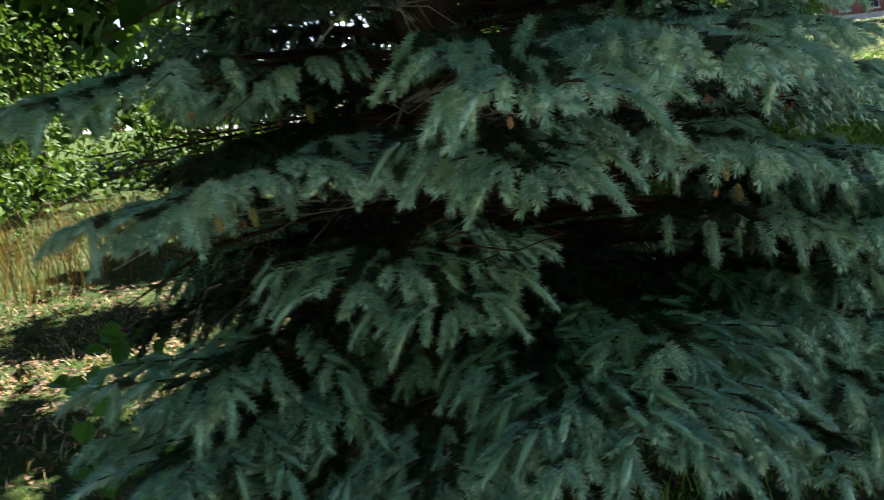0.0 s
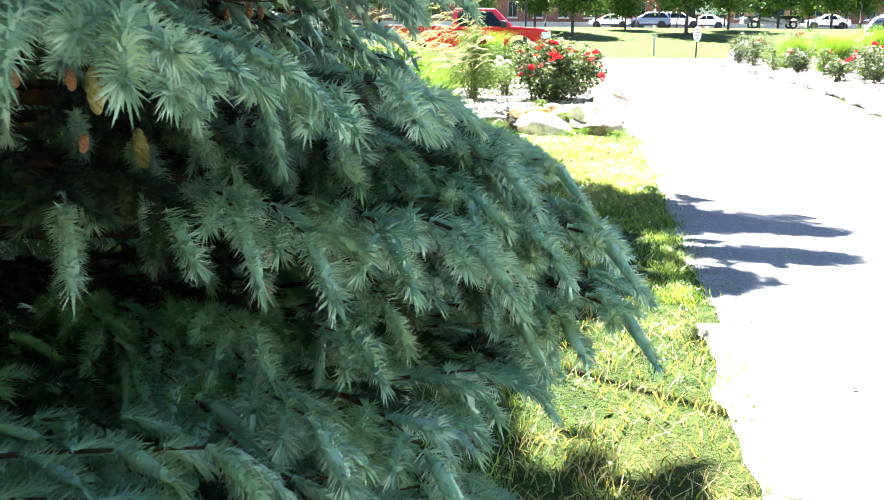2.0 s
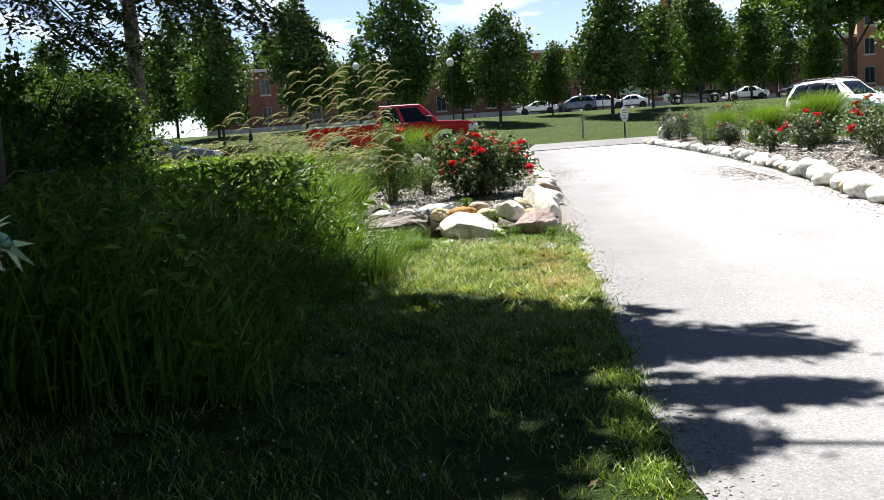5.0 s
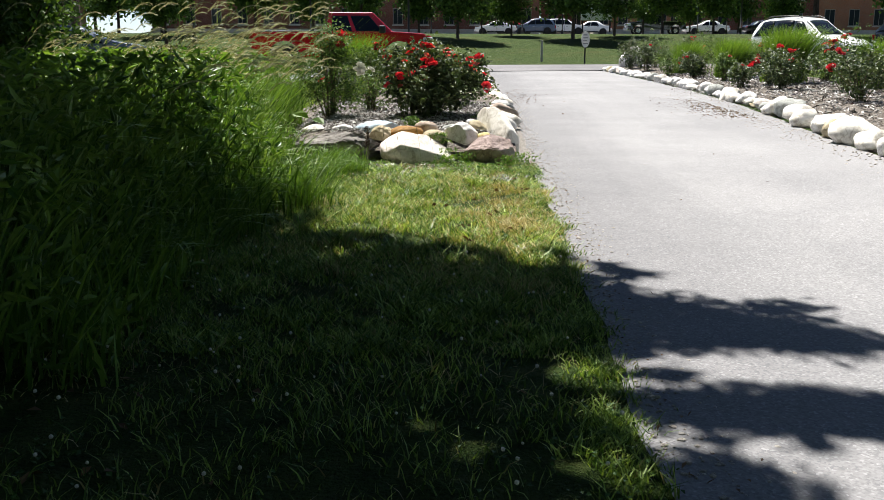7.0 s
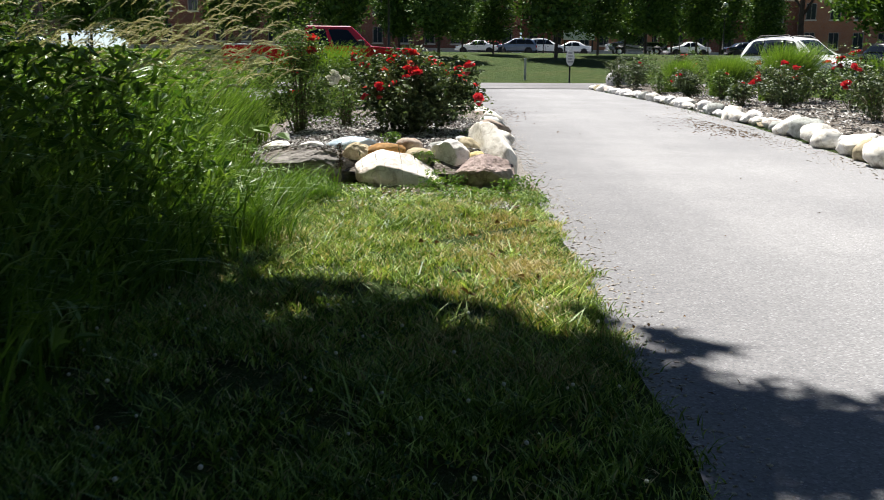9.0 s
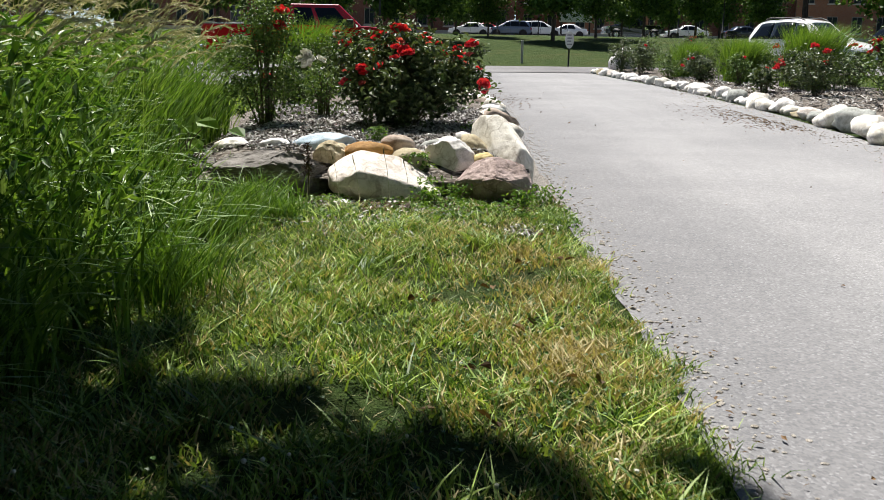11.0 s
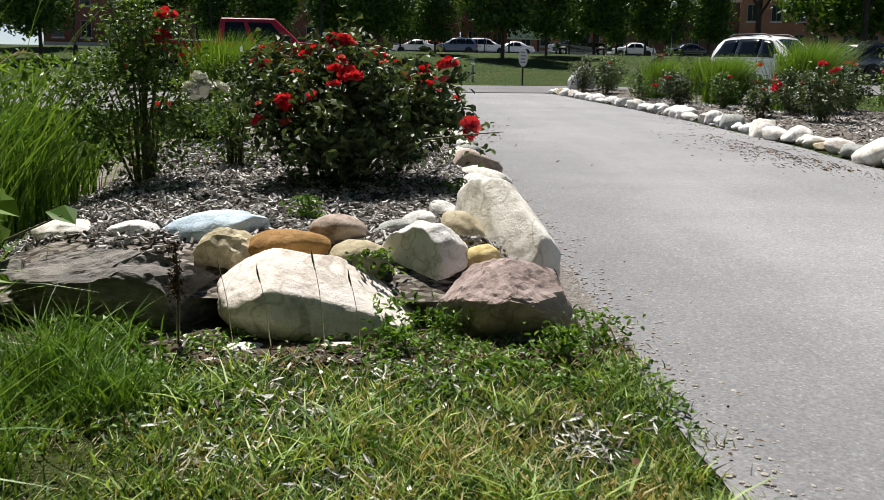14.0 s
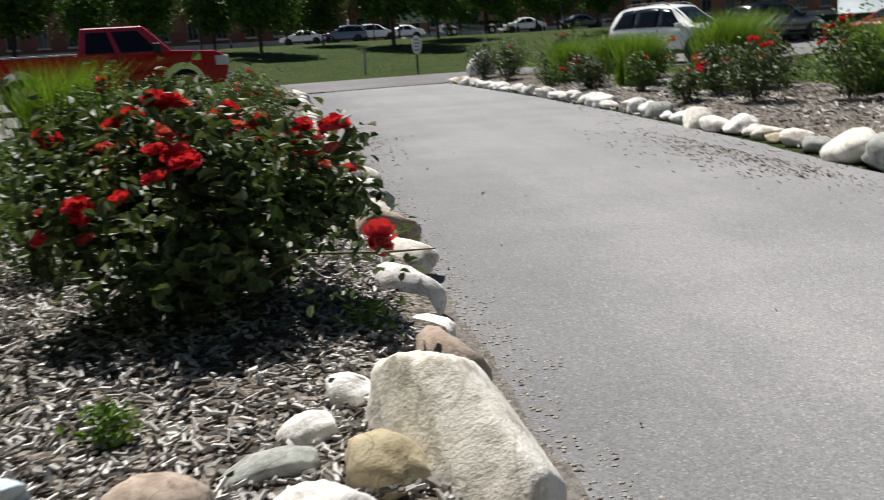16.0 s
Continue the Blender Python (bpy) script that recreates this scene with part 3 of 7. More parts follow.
def lawn_patch(name, n, x0, x1, y0, y1, hs, ws, label):
    p = scatter(rng, n, x0, x1, y0, y1, on_lawn)
    thin = (noise_field(p) > rng.uniform(0.2, 0.68, len(p))) & (rng.uniform(0, 1, len(p)) > 0.78 * np.clip((p[:, 1] - 13.35 - 0.15 * np.sin(5 * p[:, 0])) / 0.55, 0, 1))
    for cx, cy, sx, sy in THIN:
        thin &= rng.uniform(0, 1, len(p)) > 0.85 * np.exp(-((p[:, 0] - cx) / (1.2 * sx)) ** 2 - ((p[:, 1] - cy) / (1.2 * sy)) ** 2)
    p = p[thin]
    p = p[~((p[:, 0] > 0.15) & (p[:, 1] < 7.2) & (p[:, 1] > 4.5)) | (rng.uniform(0, 1, len(p)) < 0.7)]
    p = p[(p[:, 0] > -1.7) | (p[:, 1] > 9) | (rng.uniform(0, 1, len(p)) < 0.35)]
    dry = rng.uniform(0, 1, len(p)) < 0.75 * dryness(p[:, 0], p[:, 1]) + 0.7 * np.clip((-1.2 - p[:, 0]) / 1.2, 0, 1) * np.clip((9.5 - p[:, 1]) / 1.5, 0, 1) + np.where(p[:, 1] > 9.8, 0.07 + 0.42 * np.clip(1.9 * noise_field(p) - 0.85, 0, 1), 0.03)
    for q, mat_, nm, lb in ((p[~dry], GRASS, name, label), (p[dry], DRY_GRASS, "dry_" + name, "dry straw-coloured grass in worn spots of the lawn")):
        h = rng.uniform(*hs, len(q)) * (0.6 + 0.8 * noise_field(q))
        tagged(put(nm, blades(rng, q, h, rng.uniform(*ws, len(q)), 0.9, nm), mat_), lb, "grass", kind="stuff")


def noise_field(p):
    x, y = p[:, 0], p[:, 1]
    return 0.5 + 0.22 * np.sin(3.1 * x + 1.3 * y) * np.sin(2.7 * y - 0.8 * x) + 0.2 * np.sin(9.7 * x + 2) * np.sin(8.3 * y + 1) + 0.12 * np.sin(21 * x) * np.sin(19 * y + 3)


lawn_patch("lawn_grass", 150000, -1.6, 1.05, 9.0, 14.6, (0.02, 0.075), (0.0045, 0.01), "short green lawn grass with clover beside the lane")
lawn_patch("lawn_grass_shaded", 34000, -3.0, 1.05, 4.5, 9.0, (0.04, 0.09), (0.004, 0.007), "green lawn grass in deep tree shade")
lawn_patch("lawn_grass_by_spruce", 34000, -8.0, 1.05, 0.0, 6.0, (0.04, 0.1), (0.005, 0.009), "thin lawn grass round the foot of a spruce")
# lawn grass on the far side of the beds, coarse
p = scatter(rng, 14000, 9.6, 24, 18, 41)
tagged(put("far_lawn_grass", blades(rng, p, rng.uniform(0.05, 0.1, len(p)), rng.uniform(0.012, 0.02, len(p)), 0.8, "far_lawn_grass"), GRASS), "green lawn beyond the planted bed", "grass", kind="stuff")
p = scatter(rng, 16000, -12, -1.9, 15.5, 27.4)
tagged(put("left_lawn_grass", blades(rng, p, rng.uniform(0.06, 0.16, len(p)), rng.uniform(0.01, 0.016, len(p)), 0.8, "left_lawn_grass"), GRASS), "rough green grass behind the rose bed", "grass", kind="stuff")
# thicker ragged tufts along the rocks and the lane's edge
tc = np.concatenate([np.stack([rng.uniform(-1.1, 0.8, 12), rng.uniform(13.75, 14.1, 12)], 1), np.stack([0.79 + rng.normal(0, 0.045, 120), rng.uniform(7.5, 14.3, 120)], 1)])
tp = np.repeat(tc, 55, 0) + rng.normal(0, 0.045, (len(tc) * 55, 2))
tp = np.concatenate([tp, np.zeros((len(tp), 1))], 1)
tagged(put("grass_tufts", blades(rng, tp, rng.uniform(0.025, 0.07, len(tp)), rng.uniform(0.0035, 0.007, len(tp)), 1.0, "grass_tufts"), GRASS), "ragged green grass tufts along rocks and lane edge", "grass", kind="stuff")


# coarse pale tussocks and flattened straw in the lawn
tc = np.stack([rng.uniform(-0.9, 0.7, 46), rng.uniform(9.5, 13.9, 46)], 1)
tp = np.repeat(tc, 46, 0) + rng.normal(0, 0.05, (46 * 46, 2))
tp = np.c_[tp, np.zeros(len(tp))]
tagged(put("coarse_tussocks", blades(rng, tp, rng.uniform(0.06, 0.13, len(tp)), rng.uniform(0.006, 0.01, len(tp)), 1.3, "coarse_tussocks", 3), GRASS), "coarse pale green grass tussocks in the lawn", "grass", kind="stuff")
tp = scatter(rng, 5000, -1.3, 0.85, 8.5, 14.3, on_lawn)
tp[:, 2] += rng.uniform(0.0, 0.02, len(tp))
tagged(put("straw_thatch", blades(rng, tp, rng.uniform(0.012, 0.03, len(tp)), rng.uniform(0.003, 0.005, len(tp)), 2.6, "straw_thatch"), DRY_GRASS), "flattened pale straw thatch in the lawn", "grass", kind="stuff")


tc = np.stack([rng.uniform(0.2, 0.84, 70), rng.uniform(3.0, 4.7, 70)], 1)
tp = np.repeat(tc, 60, 0) + rng.normal(0, 0.05, (70 * 60, 2))
tp = np.c_[tp, np.zeros(len(tp))]
tagged(put("verge_tufts", blades(rng, tp, rng.uniform(0.03, 0.09, len(tp)), rng.uniform(0.004, 0.007, len(tp)), 0.9, "verge_tufts"), GRASS), "green grass tufts at the lawn's edge by the spruce", "grass", kind="stuff")


def leaf_cloud(name, rng, centres, normals, length, width, fold=0.25, pts=4):
    """Pointed leaves lying on centres, each of four triangles."""
    n = len(centres)
    nrm = normals / np.linalg.norm(normals, axis=1, keepdims=True)
    r = rng.normal(size=(n, 3))
    a = np.cross(nrm, r)
    a /= np.linalg.norm(a, axis=1, keepdims=True) + 1e-9
    b = np.cross(nrm, a)
    L, W = np.asarray(length)[:, None], np.asarray(width)[:, None]
    if pts == 4:
        v = np.stack([centres - a * L / 2, centres + b * W / 2 + nrm * W * fold, centres + a * L / 2, centres - b * W / 2 + nrm * W * fold], 1)
        f = np.array([(0, 1, 2), (0, 2, 3)])
    else:
        v = np.stack([centres - a * L / 2, centres - a * L * 0.12 + b * W / 2 + nrm * W * fold, centres + a * L * 0.25 + b * W * 0.38 + nrm * W * fold * 0.7,
                      centres + a * L / 2 - nrm * L * 0.12, centres + a * L * 0.25 - b * W * 0.38 + nrm * W * fold * 0.7, centres - a * L * 0.12 - b * W / 2 + nrm * W * fold], 1)
        f = np.array([(0, 1, 2), (0, 2, 3), (0, 3, 4), (0, 4, 5)])
    k = v.shape[1]
    return soup(name, v.reshape(-1, 3), (f[None] + (np.arange(n) * k)[:, None, None]).reshape(-1, 3))


# clover: leaves close to the ground and white heads
p = scatter(rng, 9000, -1.6, 0.9, 6.0, 14.4, on_lawn)
p = p[noise_field(p + 3) > rng.uniform(0.3, 0.9, len(p))]
p[:, 2] += rng.uniform(0.02, 0.06, len(p))
nr = rng.normal(0, 0.35, (len(p), 3)) + [0, 0, 1]
tagged(put("clover_leaves", leaf_cloud("clover_leaves", rng, p, nr, rng.uniform(0.012, 0.022, len(p)), rng.uniform(0.012, 0.02, len(p))), CLOVER), "small round clover leaves in the lawn", "clover", kind="stuff")
bm = bmesh.new()
for i in range(150):
    x, y = rng.uniform(-1.2, 0.85), rng.uniform(5.5, 10.8)
    r = rng.uniform(0.0045, 0.0075)
    bmesh.ops.create_icosphere(bm, subdivisions=1, radius=r, matrix=Matrix.Translation((x, y, rng.uniform(0.05, 0.09))))
tagged(part("clover_blooms", bm, CLOVER_BLOOM), "round white clover flower heads in the lawn", "clover", kind="stuff")

# low leafy weeds and wood chips where the lawn gives out before the rocks
p = scatter(rng, 9000, -1.2, 0.92, 13.3, 14.35)
p = p[(noise_field(1.7 * p + 5) > rng.uniform(0.4, 0.75, len(p))) & (rng.uniform(13.2, 14.0, len(p)) < p[:, 1])]
p[:, 2] += rng.uniform(0.012, 0.05, len(p))
tagged(put("ground_weeds", leaf_cloud("ground_weeds", rng, p, rng.normal(0, 0.45, (len(p), 3)) + [0, -0.2, 1], rng.uniform(0.016, 0.036, len(p)), rng.uniform(0.01, 0.02, len(p)), 0.25, 6), WEED_LEAF), "low leafy green weeds at the foot of rocks", "weeds", kind="stuff")

# ---- gravel and litter on the lane's edges ----
def pebbles(name, rng, centres, sizes, material, label):
    bmt = bmesh.new()
    bmesh.ops.create_icosphere(bmt, subdivisions=1, radius=1)
    bv = np.array([v.co[:] for v in bmt.verts])
    bf = np.array([[v.index for v in f.verts] for f in bmt.faces])
    bmt.free()
    n = len(centres)
    s = sizes[:, None] * rng.uniform(0.6, 1.3, (n, 3)) * [1, 1, 0.6]
    v = bv[None] * s[:, None] + centres[:, None]
    f = bf[None] + (np.arange(n) * len(bv))[:, None, None]
    return tagged(put(name, soup(name, v.reshape(-1, 3), f.reshape(-1, 3)), material), label, "gravel", kind="stuff")


n = 2600
gy = rng.uniform(7, 24, n)
gx = np.array([lerp_table(LANE_L, y) for y in gy]) + np.abs(rng.normal(0.02, 0.13, n))
pebbles("edge_gravel", rng, np.stack([gx, gy, np.full(n, 0.008)], 1), rng.uniform(0.003, 0.011, n), GRAVEL, "loose pale gravel along the lane edge")
n = 700
gy = rng.uniform(13, 28, n)
gx = np.array([lerp_table(LANE_R, y) for y in gy]) - np.abs(rng.normal(0.05, 0.3, n))
pebbles("edge_gravel_right", rng, np.stack([gx, gy, np.full(n, 0.01)], 1), rng.uniform(0.005, 0.016, n), GRAVEL, "loose gravel along the far lane edge")
n = 1160
lx = np.concatenate([0.9 + np.abs(rng.normal(0, 0.1, 160)), rng.uniform(1, 4.2, 40), 4.45 - np.abs(rng.normal(0, 0.34, 800)), 1.0 + np.abs(rng.normal(0, 0.3, 160))])
ly = np.concatenate([rng.uniform(7, 20, 160), rng.uniform(8, 30, 40), rng.normal(20.8, 1.5, 800), rng.normal(24.5, 1.2, 160)])
nr = rng.normal(0, 0.3, (n, 3)) + [0, 0, 1]
tagged(put("leaf_litter", leaf_cloud("leaf_litter", rng, np.stack([lx, ly, np.full(n, 0.019)], 1), nr, np.where(ly > 19.5, 2.0, 1.0) * rng.uniform(0.012, 0.035, n), np.where(ly > 19.5, 1.6, 1.0) * rng.uniform(0.004, 0.014, n)), DEAD_LEAF), "brown dry leaf and twig litter on the asphalt", "leaf litter", kind="stuff")
q = np.concatenate([np.stack([rng.normal(cx, sx, 120), rng.normal(cy, sy, 120), rng.uniform(0.008, 0.025, 120)], 1) for cx, cy, sx, sy in THIN])
tagged(put("thatch_chips", leaf_cloud("thatch_chips", rng, q, rng.normal(0, 0.4, (len(q), 3)) + [0, 0, 1], rng.uniform(0.02, 0.06, len(q)), rng.uniform(0.004, 0.012, len(q)), 0.2), CHIP), "grey wood chips and thatch in thin spots of the lawn", "wood chips", kind="stuff")
q = np.array([(0.32, 11.3), (0.55, 12.65), (0.42, 12.2), (0.7, 12.74), (0.72, 13.22), (0.3, 10.9), (0.1, 12.0), (0.62, 11.2), (0.5, 11.75)])
q = np.repeat(q, 2, 0) + rng.normal(0, 0.03, (18, 2))
nr = rng.normal(0, 0.5, (18, 3)) + [0, 0, 1]
tagged(put("fallen_leaves", leaf_cloud("fallen_leaves", rng, np.c_[q, np.full(18, 0.04)], nr, rng.uniform(0.035, 0.06, 18), rng.uniform(0.02, 0.032, 18), 0.3, 6), DEAD_LEAF), "curled brown leaves lying in the lawn", "leaf litter", kind="stuff")

# ---- mulch chips ----
def chips(name, n, x0, x1, y0, y1, size, keep=None):
    p = np.stack([rng.uniform(x0, x1, n), rng.uniform(y0, y1, n)], 1)
    if keep is not None:
        p = p[keep(p[:, 0], p[:, 1])]
    n = len(p)
    z = np.array([bed_z(a, b) for a, b in p]) + rng.uniform(0.0, 0.016, n)
    c = np.c_[p, z]
    nr = rng.normal(0, 0.4, (n, 3)) + [0, 0, 1]
    nr /= np.linalg.norm(nr, axis=1, keepdims=True)
    r = rng.normal(size=(n, 3))
    a = np.cross(nr, r)
    a /= np.linalg.norm(a, axis=1, keepdims=True)
    b = np.cross(nr, a)
    L, W = (rng.uniform(0.4, 1.2, n) * size)[:, None], (rng.uniform(0.1, 0.3, n) * size)[:, None]
    t = nr * 0.004
    v = np.stack([c - a * L / 2 - b * W / 2, c + a * L / 2 - b * W * 0.35, c + a * L * 0.45 + b * W / 2, c - a * L * 0.4 + b * W * 0.4], 1)
    v = np.concatenate([v + t[:, None], v - t[:, None]], 1)
    f = np.array([(0, 1, 2, 3), (0, 4, 5, 1), (1, 5, 6, 2), (2, 6, 7, 3), (3, 7, 4, 0)])
    me = soup(name, v.reshape(-1, 3), (f[None] + (np.arange(n) * 8)[:, None, None]).reshape(-1, 4))
    return tagged(put(name, me, CHIP), "scattered bleached wood chips of the mulch", "wood chips", kind="stuff")


chips("mulch_chips", 15500, -1.7, 0.62, 14.75, 19.2, 0.046, lambda x, y: y > 14.8 + 0.1 * np.sin(9 * x))
n = 1500
lx, ly = rng.uniform(-1.2, 0.9, n), 14.2 + rng.normal(0, 0.12, n)
nr = rng.normal(0, 0.4, (n, 3)) + [0, 0, 1]
m_ = 900
cp = np.stack([rng.uniform(-1.1, 0.88, m_), rng.uniform(13.5, 14.35, m_)], 1)
cp = cp[np.sin(4.3 * cp[:, 0] + 2) * np.sin(6 * cp[:, 1]) > -0.1]
tagged(put("stray_chips", leaf_cloud("stray_chips", rng, np.c_[cp, rng.uniform(0.012, 0.03, len(cp))], rng.normal(0, 0.3, (len(cp), 3)) + [0, 0, 1], rng.uniform(0.02, 0.06, len(cp)), rng.uniform(0.006, 0.014, len(cp)), 0.15), CHIP), "stray bleached wood chips before the rocks", "wood chips", kind="stuff")
tagged(put("rock_foot_litter", leaf_cloud("rock_foot_litter", rng, np.stack([lx, ly, rng.uniform(0.008, 0.02, n)], 1), nr, rng.uniform(0.015, 0.06, n), rng.uniform(0.006, 0.02, n), 0.2), DEAD_LEAF), "brown bark and leaf litter at the foot of rocks", "leaf litter", kind="stuff")
chips("mulch_chips_far", 4200, 5.0, 8.6, 17, 34, 0.11)

# ---- rocks ----
def rock_mesh(name, size, seed, cuts=0, rough=0.12, sub=4, flat=0.0, lump=1.6, faces=(), hard=0.9):
    """A field stone: a lumpy ball with broken faces."""
    r = random.Random(seed)
    bm = bmesh.new()
    bmesh.ops.create_icosphere(bm, subdivisions=sub, radius=1.0)
    off = Vector((r.uniform(-50, 50), r.uniform(-50, 50), r.uniform(-50, 50)))
    planes = []
    for _ in range(cuts):
        a = Vector((r.gauss(0, 1), r.gauss(0, 1), r.gauss(0, 0.7))).normalized()
        planes.append((a, r.uniform(0.5, 0.82)))
    planes += [(Vector(f[:3]).normalized(), f[3]) for f in faces]
    for v in bm.verts:
        d = v.co.normalized()
        q = d * (1 + 1.6 * rough * noise.noise(d * lump * 0.6 + off) + 0.7 * rough * noise.noise(d * lump * 1.7 + off))
        for a, c in planes:
            over = q.dot(a) - c
            if over > 0:
                q -= a * over * (hard if faces else 1.0)
        q *= 1 + 0.22 * rough * noise.noise(d * lump * 5 + off) + 0.12 * rough * noise.noise(d * lump * 12 + off)
        if flat and q.z > flat:
            q.z = flat + (q.z - flat) * 0.2
        v.co = Vector((q.x * size[0], q.y * size[1], q.z * size[2]))
    me = bpy.data.meshes.new(name)
    bm.to_mesh(me)
    bm.free()
    me.polygons.foreach_set("use_smooth", np.full(len(me.polygons), cuts < 4 and (not faces or hard < 0.85)))
    return me


def rock(x, y, z, size, turn, material, label, seed, cuts=0, rough=0.12, tilt=(0, 0), sub=4, flat=0.0, group="border rocks of the rose bed", faces=(), hard=0.9):
    ob = put("rock", rock_mesh("rock", size, seed, cuts, rough, sub, flat, 1.6, faces, hard), material)
    ob.matrix_world = pose(x, y, z, tilt[0], tilt[1], turn)
    return tagged(ob, label, "rock", group)


# the wall at the head of the left bed
rock(-0.94, 14.6, 0.12, (0.43, 0.26, 0.25), -4, S_DARK, "dark grey layered block of stone with flat pale top", 11, 9, 0.24, (0, 3), 5, 0.72, faces=((0.1, -0.95, -0.1, 0.7), (0.85, -0.3, 0.1, 0.8)), hard=1.0)
rock(-0.17, 14.49, 0.1, (0.37, 0.225, 0.19), 3, S_PINK, "large pale pink boulder slab with sloping top", 35, 0, 0.09, (0, 9), 5, faces=((0.2, -0.5, 0.84, 0.52), (-0.8, -0.25, 0.5, 0.74), (0.1, -0.93, 0.36, 0.74), (0.62, -0.25, 0.74, 0.62)), hard=0.84)
rock(0.515, 14.49, 0.085, (0.305, 0.25, 0.24), 6, S_PURPLE, "angular purple-red broken stone at the bed corner", 58, 5, 0.16, (0, 6), 5, faces=((0.15, -0.88, -0.46, 0.5), (0.35, -0.5, 0.8, 0.58), (-0.62, -0.35, 0.7, 0.6), (0.9, -0.1, 0.42, 0.72), (0.0, 0.6, 0.8, 0.6), (-0.75, -0.65, -0.15, 0.7), (0.65, -0.7, 0.3, 0.66)))
rock(0.215, 14.76, 0.165, (0.18, 0.155, 0.19), 20, S_WHITE, "white granite boulder with rough grain", 61, 2, 0.13, (0, 0), 5)
rock(0.6, 15.14, 0.17, (0.25, 0.42, 0.36), 14, S_CREAM, "tall cream limestone boulder leaning by the lane", 84, 1, 0.1, (10, 2), 5, faces=((-0.35, -0.52, 0.78, 0.66), (0.62, -0.12, 0.78, 0.5), (0.4, -0.9, 0.15, 0.74), (0.1, 0.55, 0.82, 0.72), (0.85, -0.5, 0.1, 0.74), (-0.9, -0.2, 0.35, 0.72)), hard=0.84)
rock(0.37, 15.0, 0.22, (0.12, 0.115, 0.13), 40, S_TAN, "rounded tan stone beside the tall boulder", 81, 1, 0.12, (0, 0), 4)
rock(0.44, 14.76, 0.2, (0.088, 0.07, 0.06), 5, S_YELLOW, "small smooth yellow stone between boulders", 93, 0, 0.1, (0, -10), 4)
rock(-0.03, 14.68, 0.21, (0.125, 0.1, 0.08), 10, S_TAN, "rounded greenish tan cobble on the wall", 15, 1, 0.1, (0, 4), 4)
rock(-0.285, 14.72, 0.25, (0.16, 0.1, 0.08), -8, S_ORANGE, "smooth orange-brown cobble on the wall", 23, 1, 0.09, (0, 2), 4)
rock(-0.115, 14.92, 0.27, (0.122, 0.1, 0.08), 0, S_BROWN, "pinkish brown rounded cobble on the wall", 37, 1, 0.12, (0, 6), 4)
rock(-0.6, 15.0, 0.265, (0.215, 0.13, 0.09), 8, S_BLUE, "long blue-white stone with a crack", 41, 2, 0.12, (0, -4), 4)
rock(-0.55, 14.76, 0.22, (0.12, 0.11, 0.105), 25, S_TAN, "tan stone with dark lichen spots", 47, 4, 0.2, (0, -12), 4)
rock(-0.93, 14.98, 0.25, (0.11, 0.09, 0.06), 0, S_WHITE, "small white flat cobble on mulch", 49, 1, 0.1, (0, 0), 4)
rock(0.12, 15.06, 0.25, (0.12, 0.09, 0.06), 12, S_GREY, "flat grey-green cobble beside the granite", 55, 1, 0.09, (0, -8), 4)
rock(0.22, 15.26, 0.26, (0.095, 0.07, 0.05), 8, S_WHITE, "flat white stone lying in mulch", 59, 2, 0.12, (0, -6), 4)
rock(0.32, 15.48, 0.27, (0.085, 0.08, 0.06), 8, S_WHITE, "rounded white stone lying in mulch", 63, 1, 0.1, (0, 0), 4)
rock(-1.2, 15.05, 0.25, (0.14, 0.12, 0.05), 8, S_CREAM, "flat pale stone half buried in mulch", 67, 3, 0.12, (0, 0), 4)
rock(-1.33, 14.68, 0.08, (0.17, 0.14, 0.14), 15, S_DARK, "dark weathered stone sunk in weeds", 71, 5, 0.14, (0, 0), 4)
rock(-0.4, 14.24, 0.0, (0.08, 0.05, 0.03), 12, S_WHITE, "small white stone in the grass", 73, 2, 0.1, (0, 0), 3)
rock(-0.1, 14.27, -0.005, (0.12, 0.04, 0.03), 4, S_PINK, "thin pale stone sliver in the grass", 75, 2, 0.1, (0, 0), 3)
# along the lane
left_row = [(0.68, 15.95, 0.15, 0.19, 0.17, S_BROWN), (0.6, 16.45, 0.2, 0.16, 0.09, S_WHITE), (0.66, 17.0, 0.19, 0.17, 0.17, S_WHITE), (0.5, 17.35, 0.15, 0.14, 0.12, S_WHITE),
            (0.7, 17.75, 0.17, 0.2, 0.13, S_CREAM), (0.72, 18.3, 0.2, 0.22, 0.19, S_BROWN), (0.7, 18.95, 0.17, 0.19, 0.15, S_PINK), (0.74, 19.5, 0.16, 0.18, 0.13, S_GREY),
            (0.72, 20.05, 0.17, 0.2, 0.14, S_WHITE), (0.78, 20.6, 0.17, 0.2, 0.16, S_CREAM), (0.7, 21.2, 0.18, 0.2, 0.17, S_BROWN), (0.74, 21.8, 0.16, 0.2, 0.14, S_WHITE)]
for i, (x, y, a, b, c, m_) in enumerate(left_row):
    rock(x, y, 0.1, (a, b, c), 20 * i, m_, "rounded field stone edging the lane", 200 + i, 2 + i % 2, 0.2, (0, 5 * (i % 3) - 5), 3)
for i in range(24):
    y = 22.4 + 0.62 * i
    rock(lerp_table(LANE_L, y) - 0.28 + 0.05 * math.sin(7 * i), y, 0.08, (0.17 + 0.04 * math.sin(3 * i), 0.2, 0.14 + 0.03 * math.cos(5 * i)), 31 * i, STONES[(i * 4) % 9], "rounded field stone edging the lane", 240 + i, i % 3, 0.12, (0, 0), 3)
rr = random.Random(5)
y, i = 12.2, 0
